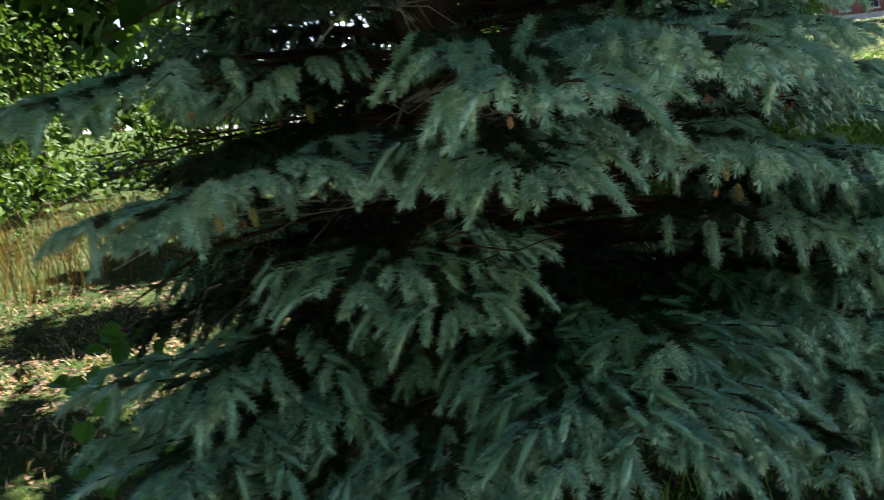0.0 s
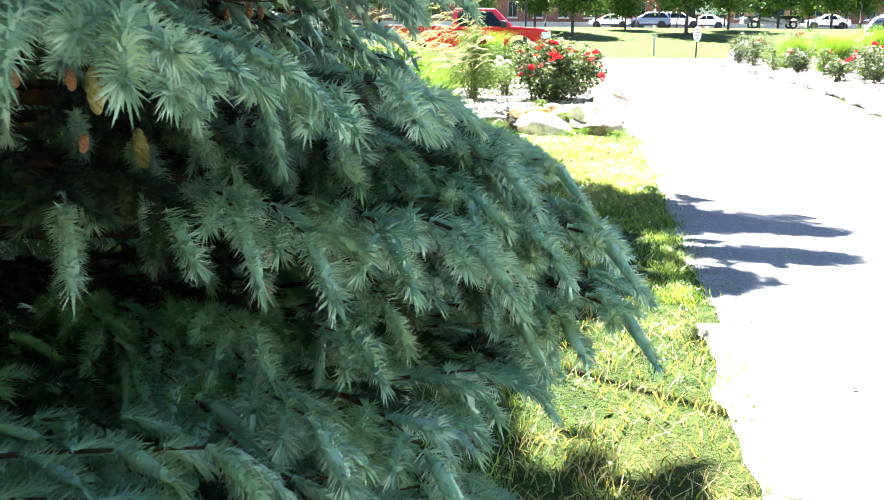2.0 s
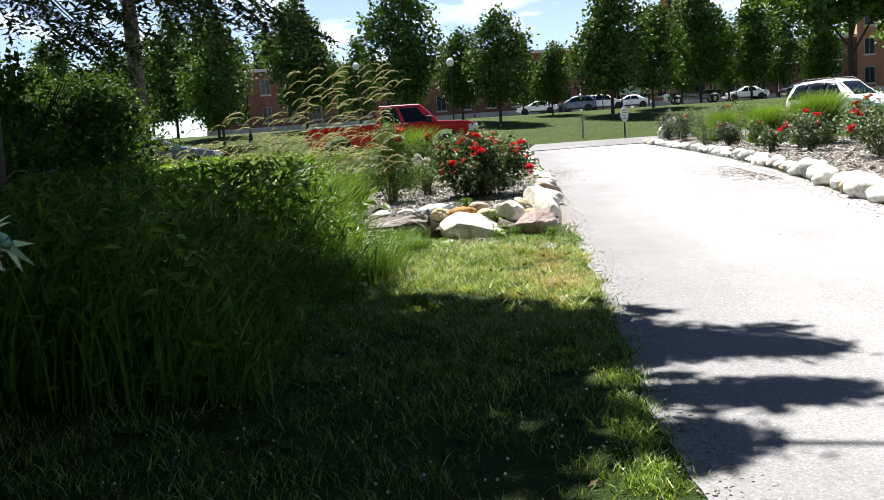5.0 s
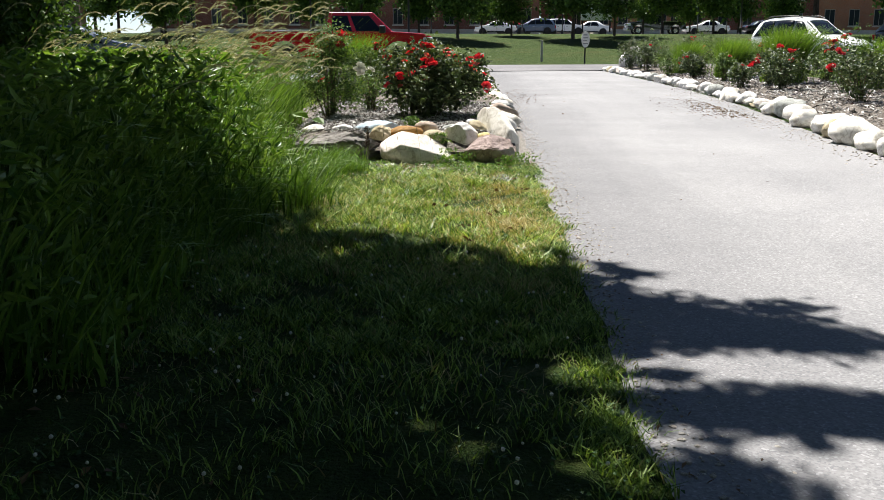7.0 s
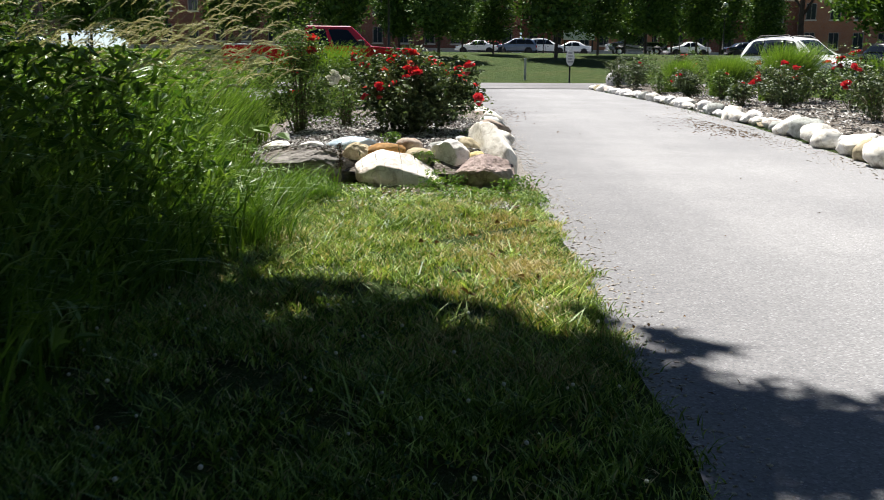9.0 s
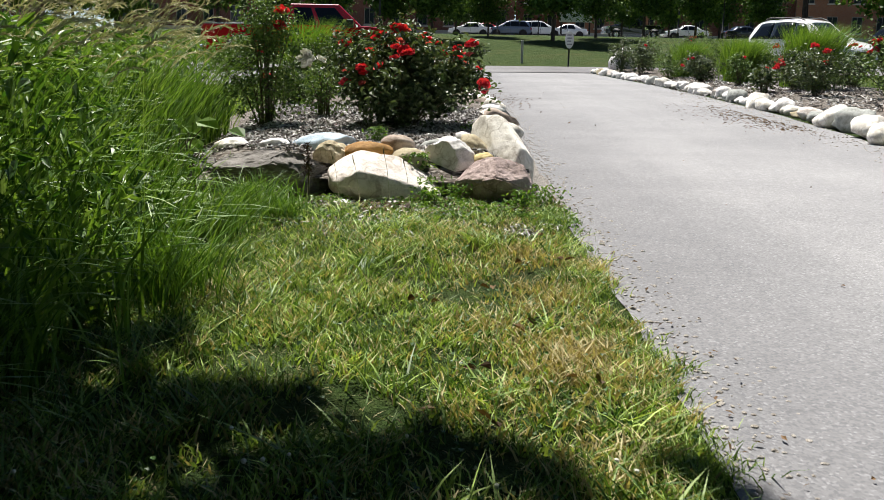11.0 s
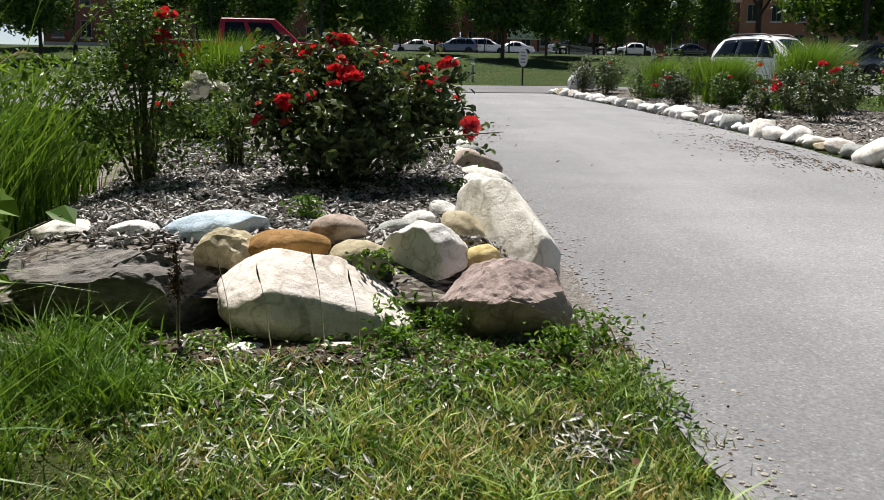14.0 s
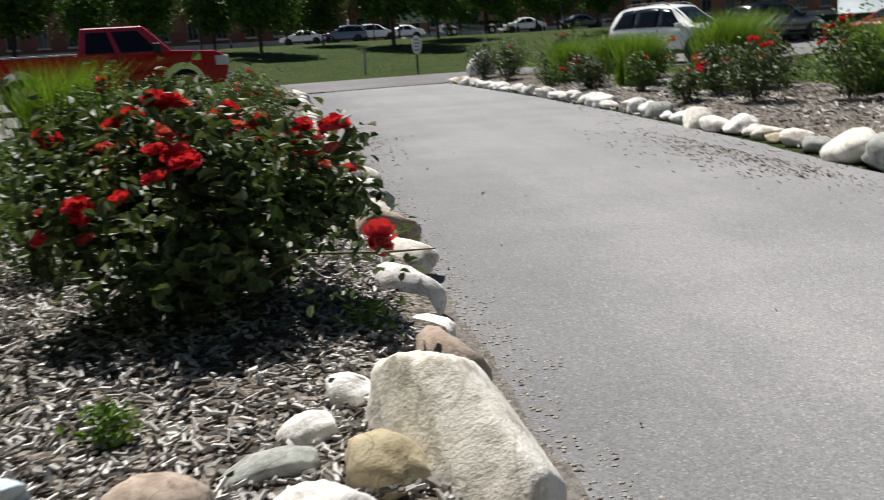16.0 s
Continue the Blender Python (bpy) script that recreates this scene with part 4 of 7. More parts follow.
while y < 39.5:
    s = rr.uniform(0.6, 1.2) * (1.08 if y < 21 else 0.86)
    lean = rr.uniform(-12, 12)
    rock(lerp_table(LANE_R, y) + 0.17 + rr.uniform(-0.06, 0.06), y, 0.09 * s, (0.2 * s, 0.26 * s, 0.145 * s * rr.uniform(0.7, 1.2)), rr.uniform(-40, 40), [S_WHITE, S_WHITE, S_CREAM, S_WHITE, S_PINK, S_GREY, S_WHITE, S_CREAM, S_TAN][rr.randrange(9)],
         "pale field stone edging the planted bed", 300 + i, 1 + rr.randrange(3), 0.2, (lean, rr.uniform(-10, 10)), 3, group="border rocks across the lane")
    y += 0.5 * s + (0.2 * rr.random() if rr.random() < 0.35 else 0)
    i += 1
rock(5.95, 40.0, 0.22, (0.5, 0.4, 0.56), 20, S_WHITE, "white pointed boulder among the roses", 401, 7, 0.14, (0, 16), 4, group="boulders")
rock(8.9, 24.6, 0.25, (0.2, 0.18, 0.24), 0, S_WHITE, "white upright stone at the bed's back", 402, 5, 0.14, (0, 10), 3, group="boulders")

# ---- the spruce ----
TREE = Vector((-1.15, 4.18, 0))


def finger_needles(g, P, D, Ls, B, young, per_m, nlen, nwid, core, sides):
    """Shoots as blunt fingers: a rough core and needles set all round it. Returns the mesh arrays."""
    ref = np.where(np.abs(D[:, 2:]) < 0.9, np.array([[0, 0, 1.0]]), np.array([[1.0, 0, 0]]))
    u = np.cross(D, ref)
    u /= np.linalg.norm(u, axis=1, keepdims=True)
    w = np.cross(u, D)

    def along(i, t):
        q = P[i] + D[i] * (Ls[i] * t)[:, None]
        q[:, 2] -= B[i] * Ls[i] * t * t
        return q
    every = np.arange(len(P))
    rings = []
    for tt, rr in ((0.0, 0.55), (0.35, 1.0), (0.8, 0.95), (1.0, 0.4)):
        for k in range(sides):
            ph = 2 * np.pi * (k + 0.5 * (tt in (0.35, 1.0))) / sides
            rad = core * rr * g.uniform(0.75, 1.25, len(P))
            rings.append(along(every, np.full(len(P), tt)) + (u * math.cos(ph) + w * math.sin(ph)) * rad[:, None])
    cv = np.stack(rings, 1).reshape(-1, 3)
    cf = []
    for r_ in range(3):
        for k in range(sides):
            i0, i1 = r_ * sides + k, r_ * sides + (k + 1) % sides
            cf += [(i0, i1, i1 + sides), (i0, i1 + sides, i0 + sides)]
    cf = (np.array(cf)[None] + (np.arange(len(P)) * 4 * sides)[:, None, None]).reshape(-1, 3)
    idx = np.repeat(every, np.maximum(6, (Ls * per_m).astype(int)))
    n = len(idx)
    t = g.uniform(0, 1.0, n) ** 0.85
    d0 = D[idx].copy()
    d0[:, 2] -= 2 * B[idx] * t
    d0 /= np.linalg.norm(d0, axis=1, keepdims=True)
    phi = g.uniform(0, 2 * np.pi, n)
    rad = u[idx] * np.cos(phi)[:, None] + w[idx] * np.sin(phi)[:, None]
    lean = np.radians(np.where(t > 0.92, g.uniform(8, 70, n), g.uniform(62, 84, n)))[:, None]
    d = d0 * np.cos(lean) + rad * np.sin(lean)
    base = along(idx, t) + rad * core * 0.4
    le = (g.uniform(0.8, 1.12, n) * nlen)[:, None]
    tang = np.cross(d, rad)
    tang /= np.linalg.norm(tang, axis=1, keepdims=True) + 1e-9
    wd = tang * nwid / 2
    tip = base + d * le + d0 * le * 0.3
    nv = np.stack([base - wd, base + wd, tip], 1).reshape(-1, 3)
    nf = np.arange(3 * n).reshape(-1, 3) + len(cv)
    soft = np.r_[np.ones(len(cf), bool), np.zeros(len(nf), bool)]
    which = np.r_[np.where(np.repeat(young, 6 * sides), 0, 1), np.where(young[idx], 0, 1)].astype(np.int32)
    return np.concatenate([cv, nv]), np.concatenate([cf, nf]), soft, which


def spray(L, cover, half, seed, per_m=3000, nlen=0.0165, nwid=0.0034, core=0.0075, sides=4, gap=0.037, old=False, droop=0.85):
    """A branch whose outer part carries a broad layered pad: flat twigs with fingers that hang over at its edge. Wood, needles."""
    g = np.random.default_rng(seed)
    wood = bmesh.new()

    def axis(s):
        return np.array([L * s, 0.03 * L * math.sin(3 * s + seed), L * (0.045 * math.sin(math.pi * s) - 0.015 * s * s)])
    tube_bm([axis(s) for s in np.linspace(0, 1, 9)], list(np.linspace(0.007 + 0.006 * L, 0.003, 9)), 5, wood)
    p0, dr, ln, bd, yg = [], [], [], [], []

    def shoot(p, d, l, bend, young=True):
        # shoots that are not young take the darker needles: age plus painted inner shade
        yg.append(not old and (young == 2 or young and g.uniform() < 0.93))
        p0.append(p), dr.append(d / np.linalg.norm(d)), ln.append(l), bd.append(bend * g.uniform(0.6, 1.4))
    s0 = max(0.1, 1 - cover / L)
    for s in np.arange(s0, 1.0, 0.05 / L):
        d = axis(min(1, s + 0.03)) - axis(s - 0.01)
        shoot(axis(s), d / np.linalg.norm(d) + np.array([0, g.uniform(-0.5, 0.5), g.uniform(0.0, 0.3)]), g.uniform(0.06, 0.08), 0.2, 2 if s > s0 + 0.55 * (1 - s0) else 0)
    for k in (-0.8, -0.3, 0.3, 0.8):
        shoot(axis(1.0), np.array([1.0, 0.9 * k, -0.1 - 0.2 * abs(k)]), g.uniform(0.065, 0.09), 0.35 * droop, 2)
    step = 0.07
    for s in np.arange(s0, 0.99, step / L):
        for side in (-1, 1):
            q = min(0.985, max(s0, s + g.uniform(-0.4, 0.4) * step / L))
            a = axis(q)
            v = (q - s0) / (1 - s0)
            ll = half * (0.45 + 0.75 * math.sqrt(max(0.0, 1 - v))) * min(1.0, 0.5 + 2.2 * v) * g.uniform(0.75, 1.1)
            ang = radians(g.uniform(48, 68) - 14 * v)
            dd = np.array([math.cos(ang), side * math.sin(ang), g.uniform(0.0, 0.16)])
            fall = g.uniform(0.03, 0.26) * droop

            def on(t):
                return a + dd * ll * t + np.array([0, 0, -fall * ll * t * t])
            tube_bm([on(t) for t in (0, 0.5, 1)], [0.004, 0.003, 0.0018], 3, wood)
            k = side
            for t in np.arange(0.12 if v > 0.3 else 0.4, 1.0, gap / ll):
                k = -k
                e = dd + np.array([0, 0, -2 * fall * t])
                e /= np.linalg.norm(e)
                w = np.array([-e[1], e[0], 0]) * k
                hang_ = g.uniform(-0.12, 0.14) - 0.45 * droop * t * t * g.uniform(0.2, 1.3)
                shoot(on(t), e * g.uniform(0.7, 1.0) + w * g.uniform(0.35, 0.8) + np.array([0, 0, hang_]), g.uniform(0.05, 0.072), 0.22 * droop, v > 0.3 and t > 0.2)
            shoot(on(1.0), dd + np.array([0, 0, -2.0 * fall - 0.25 * droop]), g.uniform(0.06, 0.085), 0.4 * droop, 2)
            if g.uniform() < 0.22 * droop:
                shoot(on(0.8), np.array([0.35 * dd[0], 0.35 * dd[1], -1.0]) + g.normal(0, 0.25, 3), g.uniform(0.06, 0.1), 0.1)
    arr = finger_needles(g, np.array(p0), np.array(dr), np.array(ln), np.array(bd), np.array(yg), per_m, nlen, nwid, core, sides)
    wm = bpy.data.meshes.new("branch")
    wood.to_mesh(wm)
    wood.free()
    wm.materials.append(TWIG)
    nm = soup("needles", arr[0], arr[1])
    nm.materials.append(NEEDLE)
    nm.materials.append(NEEDLE_OLD_SHADED)
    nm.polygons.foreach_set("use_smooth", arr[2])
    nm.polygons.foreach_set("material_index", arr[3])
    return wm, nm


PAD = {(L, half): [spray(L, cv, half, int(10 * L) + 7 * k + int(100 * half)) for k in range(n)] for L, cv, half, n in ((1.0, 0.46, 0.2, 2), (1.0, 0.5, 0.29, 2), (1.4, 0.62, 0.24, 2))}
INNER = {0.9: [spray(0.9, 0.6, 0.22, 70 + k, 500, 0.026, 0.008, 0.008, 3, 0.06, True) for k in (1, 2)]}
COARSE = {L: [spray(L, 0.72 * L, 0.3 * L, 90 + int(L * 10), 300, 0.03, 0.012, 0.01, 3, 0.09)] for L in (0.5, 0.9, 1.35)}
spruce = thing("spruce_tree", Matrix.Translation(TREE), "blue-green spruce tree with low drooping branches on the lawn", "spruce tree")
bm = tube_bm([(0, 0, -0.1), (0.01, 0, 0.4), (0, 0.02, 1.5), (-0.02, 0, 3.5), (0, 0, 5.2), (0, 0, 6.6)], [0.13, 0.095, 0.082, 0.06, 0.035, 0.008], 14)
part("trunk", bm, SPRUCE_BARK, spruce, "dark scaly spruce trunk")
sr = random.Random(21)


def hang(z, az, L, meshes, key, pitch=0.0, wide=1.0):
    """One branch on the trunk, pointing along az (degrees from +x)."""
    wm, nm = meshes
    k = L / key
    b = new("branch", wm)
    b.parent = spruce
    b.matrix_basis = pose(0.06 * math.cos(radians(az)), 0.06 * math.sin(radians(az)), z, 0, -pitch, az) @ pose(0, 0, 0, sr.uniform(-9, 9)) @ Matrix.Diagonal((k, wide, 1.0, 1))
    ne = new("needles", nm)
    ne.parent = b
    return b


# the open way past the tree, clear of branches
WAY = [Vector(p) for p in ((0.58, 1.98, 1.47), (0.53, 2.33, 1.5), (0.435, 2.6, 1.39), (0.32, 2.88, 1.31), (0.27, 3.11, 1.25), (0.2, 3.36, 1.22), (0.17, 3.54, 1.19), (0.16, 3.79, 1.22), (0.31, 4.29, 1.24), (0.43, 4.9, 1.28))]
WAY = [a.lerp(b, k / 5) for a, b in zip(WAY, WAY[1:]) for k in range(5)]


def clear_reach(az, reach, z, half, room=0.2):
    """The longest reach up to the given one that keeps a spray off the way."""
    while reach > 0.5:
        pts = [TREE + Vector((f * reach * math.cos(radians(az)) - w * math.sin(radians(az)), f * reach * math.sin(radians(az)) + w * math.cos(radians(az)), z)) for f in (0.7, 0.85, 1.0) for w in (-half, 0, half)]
        if all((q - p - Vector((0, 0, max(-0.05, min(0.05, (q - p).z))))).length > room for q in WAY for p in pts):
            break
        reach *= 0.96
    return reach


# the sprays on the side of the way: where the pad of each lies, and whether it is a broad one
TOP = [(-0.02, 4.0, 1.5, 0), (-0.12, 4.25, 1.58, 0), (-0.15, 3.19, 1.5, 0), (0.05, 3.43, 1.52, 0), (-0.24, 3.66, 1.51, 0), (-0.12, 3.98, 1.47, 0), (-1.25, 3.08, 1.55, 0), (-1.1, 3.48, 1.5, 0)]
MIDDLE = [(-0.3, 3.33, 1.35, 0), (-0.72, 3.48, 1.36, 0), (-1.03, 3.13, 1.32, 1), (-1.2, 3.33, 1.27, 0), (-0.1, 3.85, 1.31, 0), (0, 4.1, 1.22, 0), (-0.1, 4.66, 1.38, 0), (0.07, 4.4, 1.17, 0), (0.05, 4.14, 1.1, 0), (-0.7, 3.4, 1.12, 1), (-0.55, 3.43, 1.09, 0), (0.1, 4.35, 1.05, 0), (-0.16, 4.88, 1.38, 0), (0.17, 4.48, 1.15, 0), (0.21, 4.68, 1.09, 0), (0.25, 4.58, 1.03, 1), (0.2, 4.3, 1.16, 0)]
LOW = [(-0.2, 3.68, 0.94, 1), (-0.08, 3.9, 0.9, 0), (-0.72, 3.53, 0.92, 1), (-0.46, 3.22, 0.81, 1), (-1, 3.1, 0.95, 1), (-0.95, 3, 0.83, 1), (0.42, 4.45, 1, 2), (0.28, 4.58, 0.95, 2), (0.4, 4.39, 0.89, 2), (0.06, 4.1, 0.88, 1), (-0.1, 4.24, 0.92, 1), (0.1, 4.36, 0.91, 0), (0.2, 4, 0.75, 0), (0.05, 3.88, 0.71, 1), (-0.6, 3.36, 0.71, 1), (-0.28, 3.36, 0.95, 0), (-0.9, 3.23, 0.67, 1), (0.1, 4.68, 0.85, 1), (0.16, 4.18, 0.71, 0), (-0.1, 3.5, 0.9, 1), (-0.2, 3.4, 0.84, 1)]
TIPS = []
for tier, rows in (("top", TOP), ("middle", MIDDLE), ("low", LOW)):
    for i, (x, y, z, broad) in enumerate(rows):
        dx, dy = x - TREE.x, y - TREE.y
        az, reach = math.degrees(math.atan2(dy, dx)), math.hypot(dx, dy) - (0.2 if broad == 2 else 0.03)
        key = (1.4, 0.24) if broad == 2 or reach > 1.3 else (1.0, 0.29) if broad else (1.0, 0.2)
        reach = clear_reach(az, reach, z, 0.8 * key[1])
        hang(z - {"top": 0.03, "middle": 0.05, "low": 0.0 if broad == 2 else 0.06}[tier], az + sr.uniform(-2, 2), reach, PAD[key][i % 2], key[0], sr.uniform(-1.5, 1.5), sr.uniform(0.92, 1.06))
        TIPS.append((az, reach, z))
# old growth near the trunk, darkened for inner shade, kept off the tiers' gaps
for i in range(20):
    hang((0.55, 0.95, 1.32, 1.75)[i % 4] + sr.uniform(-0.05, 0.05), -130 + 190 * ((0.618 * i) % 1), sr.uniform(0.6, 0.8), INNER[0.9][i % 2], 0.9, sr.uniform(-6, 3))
# the far side and the tree above
for i in range(60):
    z = 0.35 + 1.75 * (i / 60) + sr.uniform(-0.04, 0.04)
    az = 52 + 158 * ((0.618 * i) % 1)
    L = sr.uniform(1.05, 1.4) * (1 - 0.4 * smooth01((az - 140) / 50))
    hang(z, az, L, COARSE[1.35][0], 1.35, sr.uniform(-5, 4))
for i in range(96):
    z = 1.78 + 4.7 * (i / 96)
    az = i * 137.5 + sr.uniform(-15, 15)
    L = max(0.22, 1.4 * (1 - (z - 1.3) / 5.4)) * sr.uniform(0.85, 1.08)
    if z < 2.1 and -70 < (az + 180) % 360 - 180 < 50:
        L = min(L, 0.95 if (az + 180) % 360 - 180 < -10 else 0.7)
    L = clear_reach(az, L, z, 0.25, 0.32)
    key = min(COARSE, key=lambda k: abs(k - L))
    hang(z, az, L, COARSE[key][0], key, sr.uniform(-2, 10) + 20 * smooth01((z - 3.5) / 3))
# bare brown boughs and dead twigs inside
for i in range(130):
    az, z = sr.uniform(-140, 75), sr.uniform(0.25, 2.0)
    l = sr.uniform(0.45, 1.05)
    ca, sa = math.cos(radians(az)), math.sin(radians(az))
    sway = sr.uniform(-0.1, 0.1)
    thick = 0.011 if i % 4 == 0 else 0.006
    bm = tube_bm([(0.05 * ca, 0.05 * sa, z), (0.4 * l * ca, 0.4 * l * sa, z + 0.04), (0.75 * l * ca + sway * sa, 0.75 * l * sa - sway * ca, z + 0.02), (l * ca + 1.5 * sway * sa, l * sa - 1.5 * sway * ca, z - 0.08 * l)], [thick, 0.75 * thick, 0.5 * thick, 0.002], 5)
    for k in range(9):
        s = sr.uniform(0.25, 0.95)
        b0 = Vector((s * l * ca, s * l * sa, z + 0.03 * math.sin(3 * s)))
        turn = radians(az + sr.choice((-1, 1)) * sr.uniform(25, 70))
        m_ = sr.uniform(0.1, 0.3)
        tube_bm([b0, b0 + Vector((0.6 * m_ * math.cos(turn), 0.6 * m_ * math.sin(turn), sr.uniform(-0.04, 0.05))), b0 + Vector((m_ * math.cos(turn), m_ * math.sin(turn), sr.uniform(-0.12, 0.05)))], [0.003, 0.002, 0.001], 3, bm)
    part("dead_twig", bm, TWIG if i % 7 else DEAD_WOOD, spruce)


def cone_mesh(name, length, r, material):
    bm = bmesh.new()
    bmesh.ops.create_uvsphere(bm, u_segments=10, v_segments=12, radius=1)
    for v in bm.verts:
        k = 1 + 0.16 * math.sin(14 * v.co.z + 5 * math.atan2(v.co.y, v.co.x))
        v.co = Vector((v.co.x * r * k, v.co.y * r * k, v.co.z * length / 2))
    me = bpy.data.meshes.new(name)
    bm.to_mesh(me)
    bm.free()
    me.materials.append(material)
    return me


young, green = cone_mesh("cone", 0.021, 0.005, CONE), cone_mesh("cone", 0.046, 0.008, GREEN_CONE)
for az, reach, tip in TIPS:
    for k in range(0 if tip < 1.0 else 3):
        r, a = reach * sr.uniform(0.8, 1.0), radians(az + sr.uniform(-9, 9))
        c = new("cone", green if sr.random() < 0.3 else young)
        c.parent = spruce
        c.matrix_basis = pose(r * math.cos(a), r * math.sin(a), tip - sr.uniform(0.09, 0.13), sr.uniform(-12, 12), sr.uniform(-12, 12), 0)

# dry needles and twigs under the tree
a = rng.uniform(0, 2 * np.pi, 5000)
r = 1.5 * np.sqrt(rng.uniform(0, 1, 5000))
c = np.stack([TREE.x + r * np.cos(a), TREE.y + r * np.sin(a), np.full(5000, 0.02)], 1)
tagged(put("needle_litter", leaf_cloud("needle_litter", rng, c, rng.normal(0, 0.3, (5000, 3)) + [0, 0, 1], rng.uniform(0.03, 0.1, 5000), rng.uniform(0.004, 0.012, 5000)), DEAD_LEAF), "brown fallen needles and twigs below the spruce", "leaf litter", kind="stuff")
q = np.stack([rng.normal(-4.2, 1.5, 9000), rng.normal(5.6, 1.7, 9000), np.full(9000, 0.015)], 1)
tagged(put("brown_litter", leaf_cloud("brown_litter", rng, q, rng.normal(0, 0.3, (len(q), 3)) + [0, 0, 1], rng.uniform(0.03, 0.07, len(q)), rng.uniform(0.015, 0.04, len(q)), 0.2), DEAD_LEAF), "brown leaf litter on the bare lawn", "leaf litter", kind="stuff")
# vines with broad leaves at the tree's foot
for vx, vy, vz in ((-1.6, 5.0, 0.75), (-1.72, 3.42, 0.62)):
    n = 44
    vine = thing("vine", Matrix.Translation((vx, vy, 0)), "young broad-leaved green vine growing under the spruce", "vine", "vines")
    vc = np.stack([rng.normal(0, 0.13, n), rng.normal(0, 0.13, n), vz + rng.uniform(-0.3, 0.25, n)], 1)
    for i in range(4):
        b0 = Vector((0.05 * i - 0.1, 0.04 * i - 0.08, 0))
        part("stem", tube_bm([b0, b0 + Vector((0.06, 0.03, 0.5 * vz)), b0 + Vector((0.1, -0.06, vz + 0.15))], [0.005, 0.004, 0.002], 4), CANE, vine)
    put("leaves", leaf_cloud("leaves", rng, vc, rng.normal(0, 0.5, (n, 3)) + [0.3, -0.5, 0.8], rng.uniform(0.06, 0.1, n), rng.uniform(0.05, 0.075, n), 0.2, 6), VINE_LEAF, vine)

# ---- tall weeds left of the lawn ----
def weed_edge(y):
    return -0.98 + 0.12 * np.sin(1.7 * y) + 0.35 * -np.clip((y - 13.2), 0, 1)


def in_weeds(x, y):
    return (x < weed_edge(y) + rng.normal(0, 0.1, len(x))) & ~((y > 14.6) & (x > -1.75))


def bowed(rng, pts, h, w, segs, wind, name):
    return blades(rng, pts, h, w, 0.38, name, segs, 0.5, wind)


p = scatter(rng, 15500, -5.2, -0.7, 8.6, 17.5, in_weeds)
edge = np.clip((weed_edge(p[:, 1]) - p[:, 0]) / 0.8, 0.12, 1)
h = rng.uniform(0.55, 1.3, len(p)) * (0.3 + 0.7 * edge) * np.where(p[:, 1] > 14.6, 0.8, 1.0)
tagged(put("weed_grass", bowed(rng, p, h, rng.uniform(0.007, 0.018, len(p)), 4, (0.16, 0.0), "weed_grass"), WEED), "tall unmown green grass beside the lawn", "tall grass", kind="stuff")
p = np.concatenate([scatter(rng, 300, -4.6, -1.25, 9.0, 17.0, in_weeds), scatter(rng, 130, -2.7, -1.0, 11.8, 14.6, in_weeds), scatter(rng, 200, -3.4, -1.0, 11.5, 15.5, in_weeds), scatter(rng, 90, -2.3, -1.25, 13.0, 14.8, in_weeds)])[::-1]
n = len(p)
ht = np.where(np.arange(n) < 55, rng.uniform(1.55, 2.15, n), np.where(np.arange(n) < 150, rng.uniform(1.05, 1.7, n), rng.uniform(0.95, 1.4, n)))
tagged(put("grass_culms", bowed(rng, p[:420], ht[:420], np.full(len(p[:420]), 0.0028), 5, (0.2, 0.02), "grass_culms"), REED), "pale green stems of flowering grass", "tall grass", kind="stuff")
# nodding feathery seed heads at the stem tips
g2 = np.random.default_rng(12)
hv = []
for (x, y, z), hh in zip(p[:420], ht[:420]):
    tip = np.array([x + 0.2 * hh, y + 0.02, z + hh * 0.83])
    l, sway = g2.uniform(0.15, 0.3), g2.uniform(-0.3, 0.3)
    for k in range(46):
        s = k / 46
        c = tip + l * np.array([0.75 * s, sway * s, 0.85 * s - 0.6 * s * s])
        d = np.array([0.75, sway, 0.85 - 1.2 * s]) + g2.normal(0, 0.28, 3)
        d *= g2.uniform(0.022, 0.04) * (1 - 0.3 * s) / np.linalg.norm(d)
        w = np.cross(d, g2.normal(0, 1, 3))
        w *= 0.0026 / (np.linalg.norm(w) + 1e-9)
        hv += [c - w, c + w, c + d]
tagged(put("seed_heads", soup("seed_heads", np.array(hv), np.arange(len(hv)).reshape(-1, 3)), WEED_HEAD), "pale nodding seed heads of brome grass", "tall grass", kind="stuff")
# broad arching reed leaves
p = scatter(rng, 3800, -3.6, -0.95, 9.6, 15.0, in_weeds)
p[:, 2] = rng.uniform(0.1, 0.85, len(p)) * np.clip((weed_edge(p[:, 1]) - p[:, 0]) / 0.6, 0.15, 1)
tagged(put("reed_leaves", blades(rng, p, rng.uniform(0.2, 0.45, len(p)), rng.uniform(0.012, 0.024, len(p)), 0.9, "reed_leaves", 5, 1.9, (0.45, -0.1)), REED), "broad arching pale green reed leaves", "tall grass", kind="stuff")
# broad-leaved weeds among the grass
p = scatter(rng, 20000, -4.2, -0.9, 8.6, 15.5, in_weeds)
p[:, 2] = rng.uniform(0.05, 1.05, len(p)) ** 0.8 * np.clip((weed_edge(p[:, 1]) - p[:, 0]) / 0.5, 0.2, 1)
